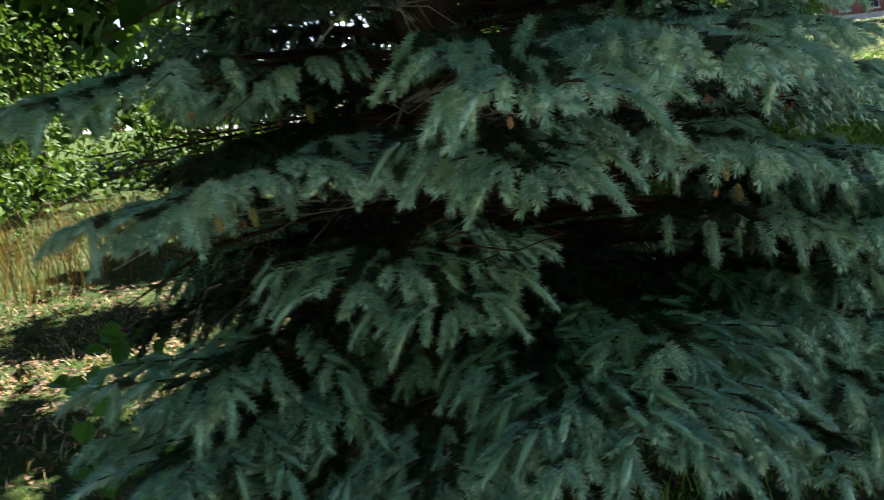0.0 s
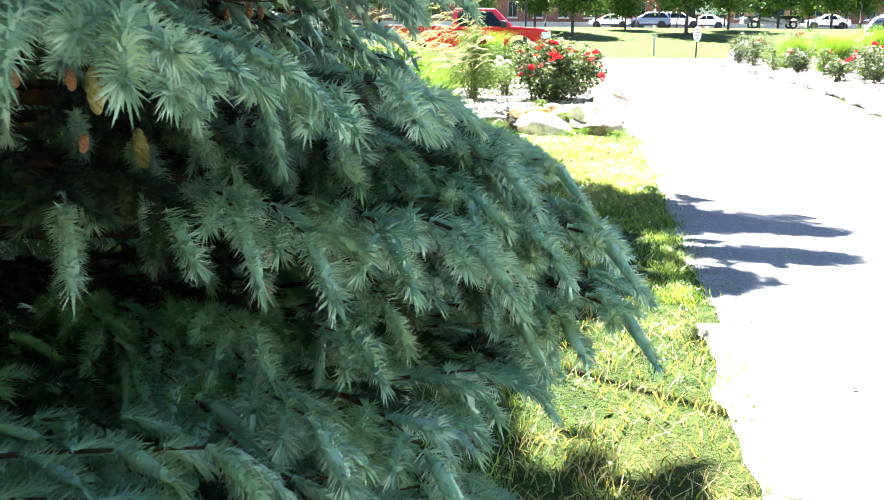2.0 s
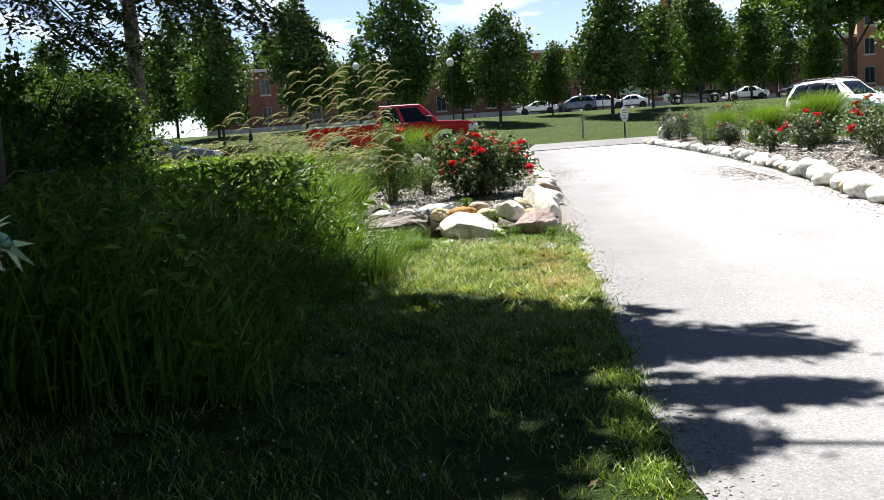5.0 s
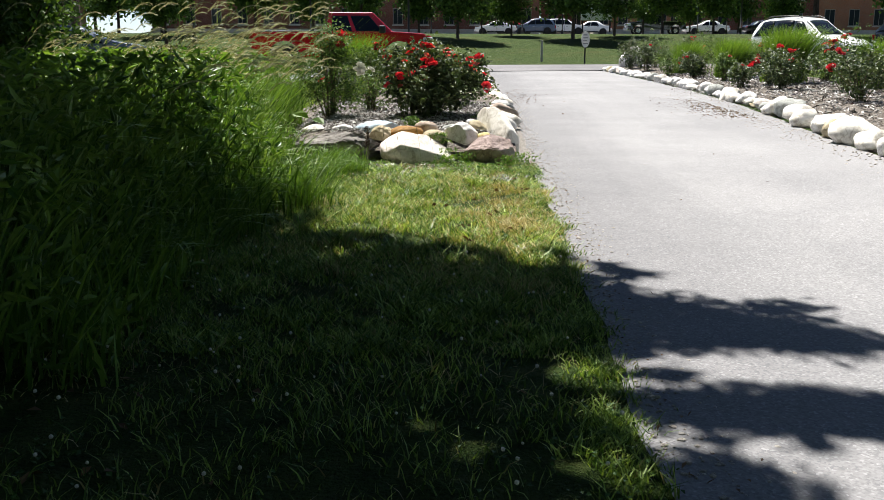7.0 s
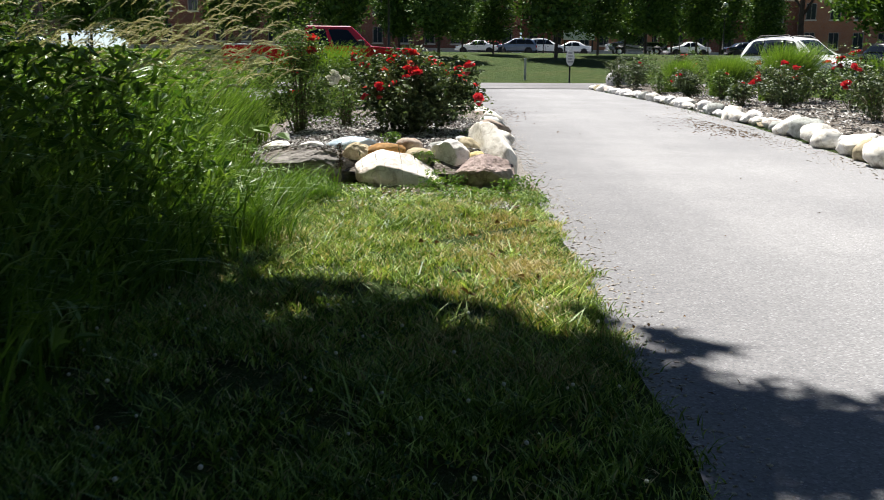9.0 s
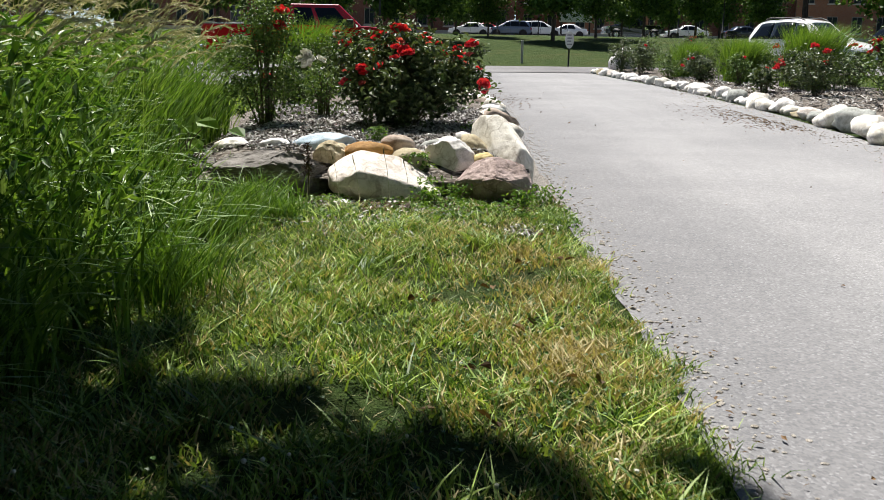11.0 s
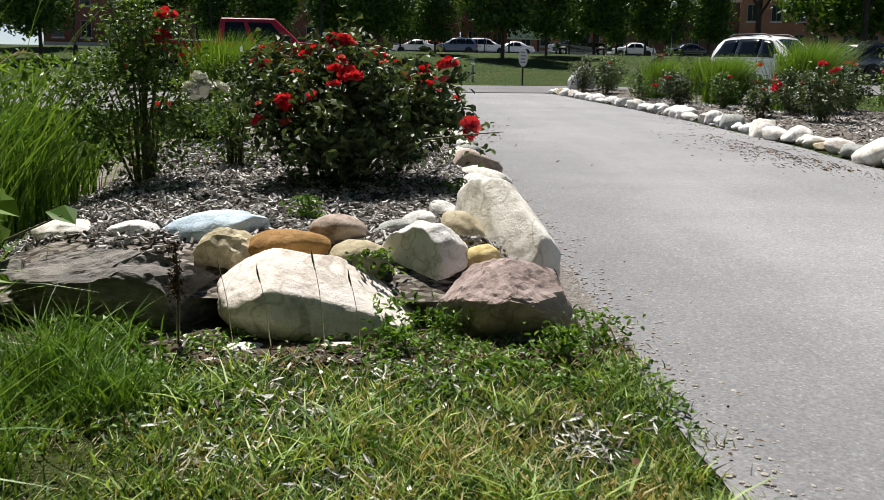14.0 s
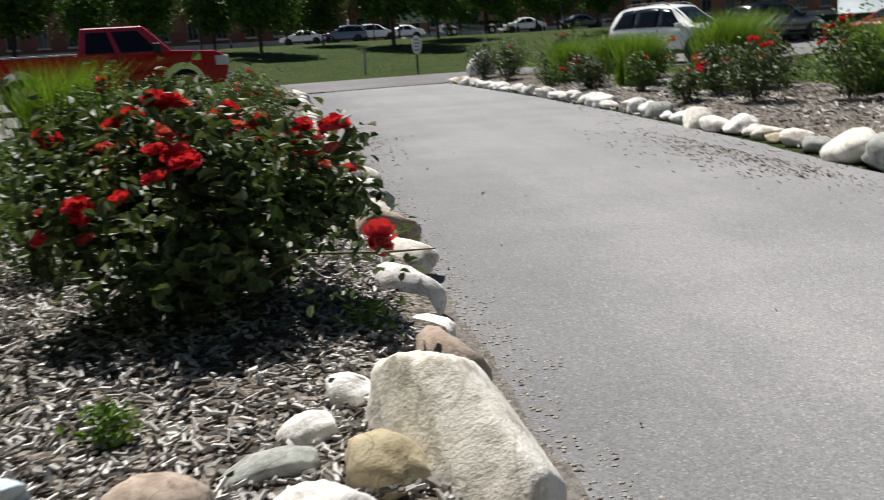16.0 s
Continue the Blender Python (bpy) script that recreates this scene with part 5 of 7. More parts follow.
tagged(put("broad_weeds", leaf_cloud("broad_weeds", rng, p, rng.normal(0, 0.6, (len(p), 3)) + [0.2, -0.5, 0.8], rng.uniform(0.05, 0.13, len(p)), rng.uniform(0.014, 0.035, len(p)), 0.25, 6), WEED_LEAF), "broad-leaved green weeds between the grasses", "weeds", kind="stuff")
# leafy weeds closing the view behind the bed's corner
p = scatter(rng, 5200, -4.2, -1.8, 14.4, 17.4)
p[:, 2] = rng.uniform(0.05, 0.95, len(p))
tagged(put("bank_weeds", leaf_cloud("bank_weeds", rng, p, rng.normal(0, 0.6, (len(p), 3)) + [0.2, -0.5, 0.8], rng.uniform(0.05, 0.12, len(p)), rng.uniform(0.016, 0.036, len(p)), 0.25, 6), WEED_LEAF), "leafy green weeds behind the bed corner", "weeds", kind="stuff")
p = scatter(rng, 2600, -4.0, -1.75, 14.4, 17.4)
tagged(put("bank_grass", bowed(rng, p, rng.uniform(0.6, 1.15, len(p)), rng.uniform(0.008, 0.016, len(p)), 4, (0.2, 0), "bank_grass"), WEED), "tall green grass behind the bed corner", "tall grass", kind="stuff")
# clumps where the weeds meet the lawn
for i, (x, y, r, hh) in enumerate([(-0.85, 12.1, 0.22, 0.42), (-0.95, 13.2, 0.2, 0.36), (-0.88, 13.86, 0.2, 0.3), (-1.1, 11.1, 0.22, 0.45), (-1.25, 10.1, 0.2, 0.4), (-0.7, 13.7, 0.12, 0.18)]):
    m_ = 420
    q = np.stack([x + rng.normal(0, r * 0.5, m_), y + rng.normal(0, r * 0.5, m_), np.zeros(m_)], 1)
    ob = put("grass_clump", blades(rng, q, rng.uniform(0.5, 1.1, m_) * hh, rng.uniform(0.004, 0.008, m_), 0.75, "grass_clump", 4, 0.6), WEED)
    tagged(ob, "arching bright green grass clump at the lawn's edge", "grass clump", "grass clumps", "stuff")
# one plant with large leaves by the bed
burdock = thing("burdock", Matrix.Translation((-1.5, 14.75, 0.05)), "big-leaved green burdock plant at the rocks", "weed plant")
n = 16
bc = np.stack([rng.normal(0, 0.14, n), rng.normal(0, 0.12, n), rng.uniform(0.12, 0.42, n)], 1)
put("leaves", leaf_cloud("leaves", rng, bc, rng.normal(0, 0.5, (n, 3)) + [0.3, -0.5, 0.9], rng.uniform(0.12, 0.2, n), rng.uniform(0.075, 0.12, n), 0.15, 6), WEED_LEAF, burdock)
bm = bmesh.new()
for v in bc:
    tube_bm([(0, 0, 0), tuple(v * [0.4, 0.4, 0.7]), tuple(v)], [0.006, 0.005, 0.003], 4, bm)
part("stalks", bm, CANE, burdock)


def dock(x, y, h):
    d = thing("dock_stalk", Matrix.Translation((x, y, 0)), "dark brown dried dock stalk with seeds", "weed plant", "dock stalks")
    part("stem", tube_bm([(0, 0, 0), (0.01, 0, h * 0.6), (0.0, 0.01, h)], [0.006, 0.005, 0.002], 5), CANE, d)
    g = np.random.default_rng(int(h * 100))
    k = 260
    zz = g.uniform(0.45, 1.0, k) * h
    c = np.stack([g.normal(0, 0.013, k), g.normal(0, 0.013, k), zz], 1)
    put("seed_spike", leaf_cloud("seed_spike", g, c, g.normal(0, 1, (k, 3)), g.uniform(0.01, 0.022, k), g.uniform(0.006, 0.012, k)), DOCK, d)


dock(-1.72, 12.2, 1.13)
dock(-2.3, 11.4, 0.95)
dock(-0.62, 14.28, 0.36)
# thin stalks before the pale boulder
for i, (x, y, h) in enumerate([(-0.12, 14.2, 0.36), (-0.3, 14.22, 0.3), (-0.42, 14.2, 0.32), (0.0, 14.16, 0.3)]):
    st = thing("grass_stalk", Matrix.Translation((x, y, 0)), "thin dry grass stalk with dark spikelets", "grass", "dry stalks")
    part("stem", tube_bm([(0, 0, 0), (-0.02, 0, h * 0.6), (-0.045, 0, h)], [0.0014, 0.0011, 0.0007], 4), WEED_HEAD, st)
    part("spikelet", tube_bm([(-0.035, 0, h * 0.8), (-0.042, 0, h * 0.9), (-0.046, 0, h)], [0.001, 0.003, 0.0005], 5), CANE, st)
# small green weeds between the rocks
for x, y, z, r in [(0.12, 14.42, 0.0, 0.13), (0.02, 14.62, 0.16, 0.08), (0.3, 14.38, 0.0, 0.09), (0.8, 14.3, 0.0, 0.1), (0.66, 14.14, 0.0, 0.09), (0.1, 14.2, 0.0, 0.08), (-0.75, 14.16, 0.0, 0.09), (-0.95, 14.2, 0.0, 0.1), (-0.28, 15.35, 0.26, 0.07), (0.45, 16.15, 0.22, 0.1)]:
    k = 170
    c = np.stack([x + rng.normal(0, r * 0.55, k), y + rng.normal(0, r * 0.4, k), z + rng.uniform(0.01, 0.05 + 0.75 * r, k)], 1)
    ob = put("small_weed", leaf_cloud("small_weed", rng, c, rng.normal(0, 0.6, (k, 3)) + [0, -0.3, 0.8], rng.uniform(0.018, 0.04, k), rng.uniform(0.008, 0.016, k), 0.25, 6), WEED_LEAF)
    tagged(ob, "small leafy green weed growing between rocks", "weed plant", "small weeds", "stuff")

# ---- roses ----
def blossom_mesh(name, r, material, seed, rings=((6, 0.2, 80), (7, 0.5, 58), (8, 0.8, 34), (7, 1.0, 12))):
    """A loose double rose: cupped petals in three rings."""
    g = random.Random(seed)
    bm = bmesh.new()
    for n_, f, up in rings:
        for k in range(n_):
            a = 2 * math.pi * (k + 0.5 * g.random()) / n_
            e = radians(up + g.uniform(-10, 10))
            out = Vector((math.cos(a) * math.cos(e), math.sin(a) * math.cos(e), math.sin(e)))
            sd = Vector((-math.sin(a), math.cos(a), 0))
            nn = out.cross(sd)
            l, w = r * (0.55 + 0.5 * f) * g.uniform(0.85, 1.1), r * (0.24 + 0.26 * f)
            vs = [bm.verts.new(Vector((0, 0, -0.1 * r)))]
            for s, ww, c in ((0.45, 0.8, 0.1), (0.8, 1.0, -0.04), (1.0, 0.6, -0.16)):
                q = out * l * s - nn * c * l
                vs += [bm.verts.new(q - sd * w * ww - nn * 0.1 * l), bm.verts.new(q), bm.verts.new(q + sd * w * ww - nn * 0.1 * l)]
            bm.faces.new((vs[0], vs[1], vs[2])), bm.faces.new((vs[0], vs[2], vs[3]))
            for b_ in (1, 4):
                bm.faces.new((vs[b_], vs[b_ + 3], vs[b_ + 4], vs[b_ + 1]))
                bm.faces.new((vs[b_ + 1], vs[b_ + 4], vs[b_ + 5], vs[b_ + 2]))
    for f in bm.faces:
        f.smooth = True
    me = bpy.data.meshes.new(name)
    bm.to_mesh(me)
    bm.free()
    me.materials.append(material)
    return me


RED = [blossom_mesh("blossom", 0.05, PETAL, s) for s in (1, 2, 3)]
PINK = [blossom_mesh("blossom", 0.036, PINK_PETAL, 5)]
WHITE = [blossom_mesh("blossom", 0.05, WHITE_PETAL, s) for s in (7, 8)]


def rose_bush(x, y, r, h, seed, leaves, flowers, blooms, leaf_mat_=None, label="", squeeze=1.0, leaf=0.036, spots=(), z=None, skirt=0.6, pts=6):
    """A rounded shrub rose: canes, pointed leaves in loose sprays, and open blossoms on top."""
    g = np.random.default_rng(seed)
    gr = random.Random(seed)
    bush = thing("rose_bush", Matrix.Translation((x, y, bed_z(x, y) if z is None else z)), label, "rose bush", "rose bushes")
    bm = bmesh.new()
    tips = []
    for i in range(20):
        a, q = gr.uniform(0, 2 * math.pi), gr.uniform(0.1, 1.08)
        end = Vector((r * q * math.cos(a), r * q * math.sin(a) * squeeze, h * (1.08 - 0.35 * q * q) * gr.uniform(0.75, 1.14)))
        tube_bm([(0.05 * math.cos(a), 0.05 * math.sin(a), -0.03), (end.x * 0.35, end.y * 0.35, end.z * 0.45), (end.x * 0.8, end.y * 0.8, end.z * 0.85), end], [0.008, 0.006, 0.004, 0.002], 4, bm)
        tips.append(end)
    tagged(part("cane_tangle", bm, CANE, bush), kind="stuff")
    # leaf sprays: some fill the crown, some stand round the cane ends
    ns = leaves // 9
    u = g.normal(size=(ns, 3))
    u /= np.linalg.norm(u, axis=1, keepdims=True)
    rad = g.uniform(0.2, 1.0, ns) ** 0.6
    c = u * rad[:, None] * [r * 0.92, r * 0.92 * squeeze, h * 0.48] + [0, 0, h * 0.5]
    far = g.uniform(0, 1, ns) < 0.45
    ends = np.array([tuple(e) for e in tips])[g.integers(0, len(tips), ns)]
    c = np.where(far[:, None], ends * g.uniform(0.75, 1.02, ns)[:, None] + g.normal(0, 0.085 * r / 0.6, (ns, 3)), c)
    c[:, :2] *= (skirt + (1 - skirt) * np.clip(c[:, 2:] / (0.5 * h), 0, 1))
    c = c[(c[:, 2] > 0.05 * h) & (np.sin(9 * c[:, 0] / r + seed) * np.sin(8 * c[:, 1] / r) * np.sin(9 * c[:, 2] / h) < 0.42)]
    cc = np.repeat(c, 9, 0) + g.normal(0, 0.04, (len(c) * 9, 3))
    nn = g.normal(0, 0.6, cc.shape) + [0, -0.1, 0.7] + 0.4 * (cc - [0, 0, h * 0.5]) / r
    put("leaves", leaf_cloud("leaves", g, cc, nn, g.uniform(0.7, 1.3, len(cc)) * leaf, g.uniform(0.45, 0.8, len(cc)) * leaf, 0.18, pts), leaf_mat_ or ROSE_LEAF, bush)
    q = Vector((0, 0, h))
    for i in range(flowers):
        if i < len(spots):
            q = Vector(spots[i]) - bush.matrix_world.translation
        elif i % 3 == 0 or len(tips) == 0:
            # a new cluster at a cane's end or on the crown
            if gr.random() < 0.6:
                q = tips[gr.randrange(len(tips))] * gr.uniform(0.98, 1.08)
            else:
                a, k = gr.uniform(0, 2 * math.pi), gr.uniform(0, 1) ** 0.5
                q = Vector((0.95 * r * k * math.cos(a), 0.95 * r * k * math.sin(a) * squeeze, h * (1.05 - 0.42 * k ** 3) * gr.uniform(0.9, 1.03)))
        else:
            q = q + Vector((gr.gauss(0, 0.06), gr.gauss(0, 0.05), gr.gauss(0, 0.035)))
        f = new("blossom", gr.choice(blooms))
        f.parent = bush
        s = gr.uniform(0.8, 1.25)
        f.matrix_basis = Matrix.Translation(q) @ pose(0, 0, 0, gr.uniform(-35, 45), gr.uniform(-35, 35), gr.uniform(0, 360)) @ Matrix.Diagonal((s, s, s, 1))
    return bush


main_spots = [(0.47, 15.79, 0.645), (0.46, 15.8, 0.6)]
main = rose_bush(-0.14, 16.62, 0.62, 0.68, 3, 7600, 64, RED + RED + PINK, None, "dense rose bush with red blossoms in the mulch bed", 1.0, 0.053, main_spots, skirt=0.92)
part("side_cane", tube_bm([(0.1, -0.1, 0.05), (0.4, -0.6, 0.3), (0.62, -0.95, 0.36), (0.75, -1.05, 0.38)], [0.006, 0.005, 0.004, 0.002], 5), CANE, main)
k = 60
sc = np.stack([rng.uniform(0.35, 0.75, k), rng.uniform(-1.05, -0.5, k), rng.uniform(0.2, 0.4, k)], 1)
put("side_leaves", leaf_cloud("side_leaves", rng, sc, rng.normal(0, 0.5, (k, 3)) + [0, 0, 0.8], rng.uniform(0.03, 0.05, k), rng.uniform(0.018, 0.03, k), 0.2, 6), ROSE_LEAF, main)
rose_bush(-1.3, 16.6, 0.5, 0.9, 9, 4600, 3, RED, ROSE_LIGHT, "loose light green rose bush with few red blossoms", 0.8, 0.034, skirt=0.95)
rose_bush(-0.92, 17.45, 0.34, 0.42, 10, 1000, 6, WHITE, ROSE_LIGHT, "small rose bush with white blossoms", 1, 0.034, [(-0.9, 16.2, 0.84), (-0.87, 16.22, 0.8), (-0.93, 16.2, 0.79), (-0.89, 16.2, 0.76)])
for i, (x, y, r, h, fl) in enumerate([(-0.05, 18.5, 0.5, 0.62, 12), (-1.45, 19.2, 0.45, 0.5, 5), (-0.1, 20.3, 0.5, 0.7, 7), (-1.3, 21.2, 0.55, 0.85, 3), (-0.2, 22.2, 0.5, 0.75, 5), (-1.2, 23.4, 0.5, 0.8, 8), (-0.2, 24.6, 0.5, 0.75, 8), (-1.0, 26.3, 0.5, 0.75, 6), (-0.3, 28.5, 0.5, 0.7, 6)]):
    rose_bush(x, y, r, h * 0.72, 30 + i, 2600, fl, RED, ROSE_LEAF if i % 3 else ROSE_LIGHT, "rose bush with red blossoms in the mulch bed", 0.9, 0.042)
right = [(6.55, 21.3, 0.6, 0.8, 8), (6.45, 24.9, 0.55, 0.72, 10), (7.4, 24.2, 0.65, 0.9, 12), (6.75, 26.7, 0.62, 0.62, 9), (5.9, 25.9, 0.3, 0.4, 3), (6.25, 28.6, 0.28, 0.6, 1), (6.0, 30.6, 0.42, 0.5, 2), (5.75, 32.6, 0.4, 0.5, 1),
         (7.3, 30.6, 0.5, 0.75, 3), (5.75, 36.2, 0.5, 0.85, 1), (6.6, 34.8, 0.6, 0.85, 2), (7.3, 35.8, 0.6, 1.05, 3), (6.5, 38.6, 0.55, 0.9, 2), (5.6, 38.3, 0.45, 0.85, 0), (8.6, 28.6, 0.5, 0.7, 4), (7.6, 22.4, 0.6, 0.85, 7), (8.3, 25.4, 0.55, 0.7, 5),
         (7.0, 19.3, 0.6, 0.75, 7), (8.2, 20.4, 0.6, 0.8, 5), (6.6, 17.4, 0.55, 0.7, 6), (7.9, 17.9, 0.55, 0.8, 5), (8.0, 32.6, 0.5, 0.7, 2)]
for i, (x, y, r, h, fl) in enumerate(right):
    lm = ROSE_LIGHT if i in (5, 7, 8, 11) or i % 5 == 2 else ROSE_LEAF
    rose_bush(x, y, r, h, 60 + i, 1900 if r > 0.4 else 800, fl, RED, lm, "rose bush in the bed across the lane", 0.95, 0.062, pts=4)


def fountain_grass(x, y, r, h, z, n=1500, w=0.014):
    q = np.stack([rng.normal(0, r * 0.2, n), rng.normal(0, r * 0.2, n), np.zeros(n)], 1)
    ob = put("fountain_grass", blades(rng, q, rng.uniform(0.7, 1.15, n) * h * 1.12, rng.uniform(0.6, 1.2, n) * w, 0.62 * r / h, "fountain_grass", 4, 0.35, (0.22 * r / h, 0)), ORN_GRASS)
    ob.matrix_world = Matrix.Translation((x, y, z))
    return tagged(ob, "bright green arching fountain grass clump", "ornamental grass", "fountain grasses")


fountain_grass(7.35, 27.8, 0.85, 1.2, 0.12, 3000)
fountain_grass(6.85, 30.5, 0.68, 0.95, 0.12, 2200)
fountain_grass(6.3, 33.2, 0.6, 0.88, 0.12, 1800)
fountain_grass(8.3, 36.0, 0.8, 0.95, 0.12, 1500)
fountain_grass(8.5, 25.4, 0.75, 1.0, 0.12, 1500)
fountain_grass(-1.75, 21.6, 0.6, 0.95, 0.2, 1500, 0.011)
fountain_grass(-1.6, 25.5, 0.5, 0.65, 0.15, 900, 0.01)

# ---- trees ----
def limb_tree(tree, h, trunk_h, r, bark, seed, n_limbs=9, base=0.16):
    """Trunk and rising limbs of a tree. Returns the limb ends."""
    g = random.Random(seed)
    part("trunk", tube_bm([(0, 0, -0.15), (0.02, 0, trunk_h * 0.6), (0, 0.03, trunk_h), (0.03, 0, h * 0.55), (0, 0, h * 0.85)], [base, base * 0.8, base * 0.7, base * 0.4, base * 0.1], 9), bark, tree)
    ends = []
    for i in range(n_limbs):
        a = 2.4 * i + g.uniform(-0.3, 0.3)
        z0 = trunk_h + (h * 0.55 - trunk_h) * (i / n_limbs)
        L = r * g.uniform(0.6, 0.95)
        e = Vector((L * math.cos(a), L * math.sin(a), z0 + (h - z0) * g.uniform(0.3, 0.6)))
        part("limb", tube_bm([(0, 0, z0), (e.x * 0.4, e.y * 0.4, z0 + (e.z - z0) * 0.5), e], [base * 0.38, base * 0.25, base * 0.06], 6), bark, tree)
        ends.append(e)
    return ends


def crown_mesh(name, h, z0, r, seed, clumps, per, leaf, top=0.5, spread=0.34, leaders=7):
    """Leaves in many clumps along rising leaders; the outline uneven, with gaps."""
    g = np.random.default_rng(seed)
    k = g.integers(0, leaders, clumps)
    la = 2 * np.pi * (np.arange(leaders) + g.uniform(0, 0.7, leaders)) / leaders
    lo = g.uniform(0.35, 0.9, leaders) * r
    lh = h * g.uniform(0.6, 1.0, leaders)
    lo[0], lh[0] = 0.1 * r, h
    t = g.uniform(0, 1, clumps) ** 0.85
    prof = np.clip(np.sin(np.pi * np.clip(t * 0.9 + 0.1, 0, 1)), 0.05, 1) ** top
    a = g.uniform(0, 2 * np.pi, clumps)
    q = np.sqrt(g.uniform(0.05, 1, clumps)) * r * 0.52 * prof
    bow = np.sin(np.pi * np.clip(t * 0.85 + 0.1, 0, 1)) ** 0.6
    c = np.stack([lo[k] * np.cos(la[k]) * bow + q * np.cos(a), lo[k] * np.sin(la[k]) * bow + q * np.sin(a), z0 + (lh[k] - z0) * t], 1)
    cc = np.repeat(c, per, 0) + g.normal(0, spread, (clumps * per, 3)) * [1, 1, 0.8]
    nn = g.normal(0, 0.7, cc.shape) + [0, 0, 0.6]
    return leaf_cloud(name, g, cc, nn, g.uniform(0.7, 1.3, len(cc)) * leaf, g.uniform(0.5, 0.8, len(cc)) * leaf, 0.2)


PEARS = [crown_mesh("crown", 9.6 + 0.5 * s, 1.9, 2.7, 100 + s, 310, 24, 0.36, 0.55, 0.4, 5 + s) for s in range(4)]


def pear(x, y, s, k, turn, label="upright ornamental pear tree with dense dark foliage"):
    t = thing("pear_tree", pose(x, y, ground_z(x, y), 0, 0, turn) @ Matrix.Scale(s, 4), label, "tree", "pear trees")
    limb_tree(t, 9.6, 2.0, 2.2, TREE_BARK, 7 + k, 7, 0.15)
    put("crown", PEARS[k % 4], PEAR_LEAF, t)


PEAR_SPOTS = [(-0.67, 62, 0.68), (6.1, 63, 0.8), (8.95, 66, 0.6), (13.6, 75, 0.82), (-7.2, 70, 0.98), (-13.8, 68, 0.84), (-19.3, 66, 0.73), (-13.1, 86, 0.66), (-3.1, 65, 0.58), (2.6, 66, 0.44), (18.4, 80, 0.72), (15.5, 94, 0.7),
              (-20.8, 50, 0.5), (-19.6, 44, 0.46), (-26, 58, 0.62), (-25, 74, 0.8), (-32, 80, 0.75), (23.5, 92, 0.8), (-11, 104, 0.8), (29, 98, 0.8), (-40, 84, 0.7), (1.0, 104, 0.75), (21.0, 100, 0.7), (-16.5, 58, 0.66)]
for i, (x, y, s) in enumerate(PEAR_SPOTS):
    pear(x, y, s, i, 47 * i)
MAPLES = [crown_mesh("crown", 12, 2.2, 5.0, 140 + s, 280, 26, 0.5, 0.5, 0.5, 9) for s in range(2)]
HIGH = crown_mesh("crown", 12.5, 5.0, 4.6, 155, 260, 26, 0.5, 0.4, 0.5, 9)
# crown of the near maples, mostly out of view, added to block low skylight
SKY_BLOCKER = crown_mesh("crown", 12, 1.2, 5.6, 150, 230, 30, 0.75, 0.5, 0.6, 9)
for i, (x, y, s) in enumerate([(20.6, 64.5, 1.0), (25.5, 62, 1.0), (30, 70, 1.05), (44, 62, 1.0), (-35, 66, 0.5), (-42, 60, 0.5), (36, 84, 1.0), (58, 78, 1.1), (-52, 72, 1.1), (-22, 14, 1.2), (-20, 0, 1.4), (-17, -9, 1.5), (-5, -15, 1.6), (7, -15, 1.6), (18, -9, 1.5), (24, 3, 1.4), (25, 16, 1.2), (0, -22, 1.7), (14, 146, 1.0), (52, 150, 1.2), (-48, 128, 1.1), (-75, 120, 1.2), (-36, 146, 1.2)]):
    t = thing("maple_tree", pose(x, y, ground_z(x, y), 0, 0, 63 * i) @ Matrix.Scale(s, 4), "broad leafy green maple tree, near ones added to block sky", "tree", "maple trees")
    limb_tree(t, 12, 2.4, 4.4, TREE_BARK, 31 + i, 9, 0.22)
    put("crown", HIGH if i < 2 else MAPLES[i % 2] if y > 50 else SKY_BLOCKER, MAPLE_LEAF, t)
# young thin tree and a tall trunk behind the weeds
yt = thing("young_tree", pose(-12.3, 35.0, 0), "slender young tree with an open crown", "tree")
limb_tree(yt, 4.6, 1.3, 1.0, TREE_BARK, 77, 6, 0.06)
put("crown", crown_mesh("crown", 4.9, 1.5, 1.0, 171, 46, 26, 0.1, 0.6, 0.2), PEAR_LEAF, yt)
ft = thing("pine_tree", pose(-12.4, 36.0, 0), "tall tree with a bare reddish trunk", "tree")
part("trunk", tube_bm([(0, 0, -0.2), (0.02, 0, 3), (0.0, 0.05, 7), (0.1, 0, 11)], [0.3, 0.27, 0.22, 0.1], 12), LOCUST_BARK, ft)
for i in range(8):
    a = 0.8 * i
    part("limb", tube_bm([(0, 0, 6 + 0.5 * i), (1.2 * math.cos(a), 1.2 * math.sin(a), 6.6 + 0.5 * i), (2.4 * math.cos(a), 2.4 * math.sin(a), 6.8 + 0.5 * i)], [0.07, 0.05, 0.02], 6), LOCUST_BARK, ft)
put("crown", crown_mesh("crown", 12.5, 6.0, 3.0, 181, 120, 40, 0.16, 0.5, 0.4), LOCUST_LEAF, ft)

# the honey locust whose canopy shades the lawn
locust = thing("honey_locust_tree", pose(-3.4, 10.7, 0), "honey locust tree with feathery drooping foliage shading the lawn", "tree")
part("trunk", tube_bm([(0, 0, -0.2), (0.05, 0.05, 1.6), (-0.05, 0.25, 3.4), (0.1, 0.4, 5.2)], [0.2, 0.17, 0.15, 0.11], 12), LOCUST_BARK, locust)
lg = np.random.default_rng(5)
cot = 1 / math.tan(SUN_EL)
lee = np.array([math.sin(SUN_AZ), -math.cos(SUN_AZ)])


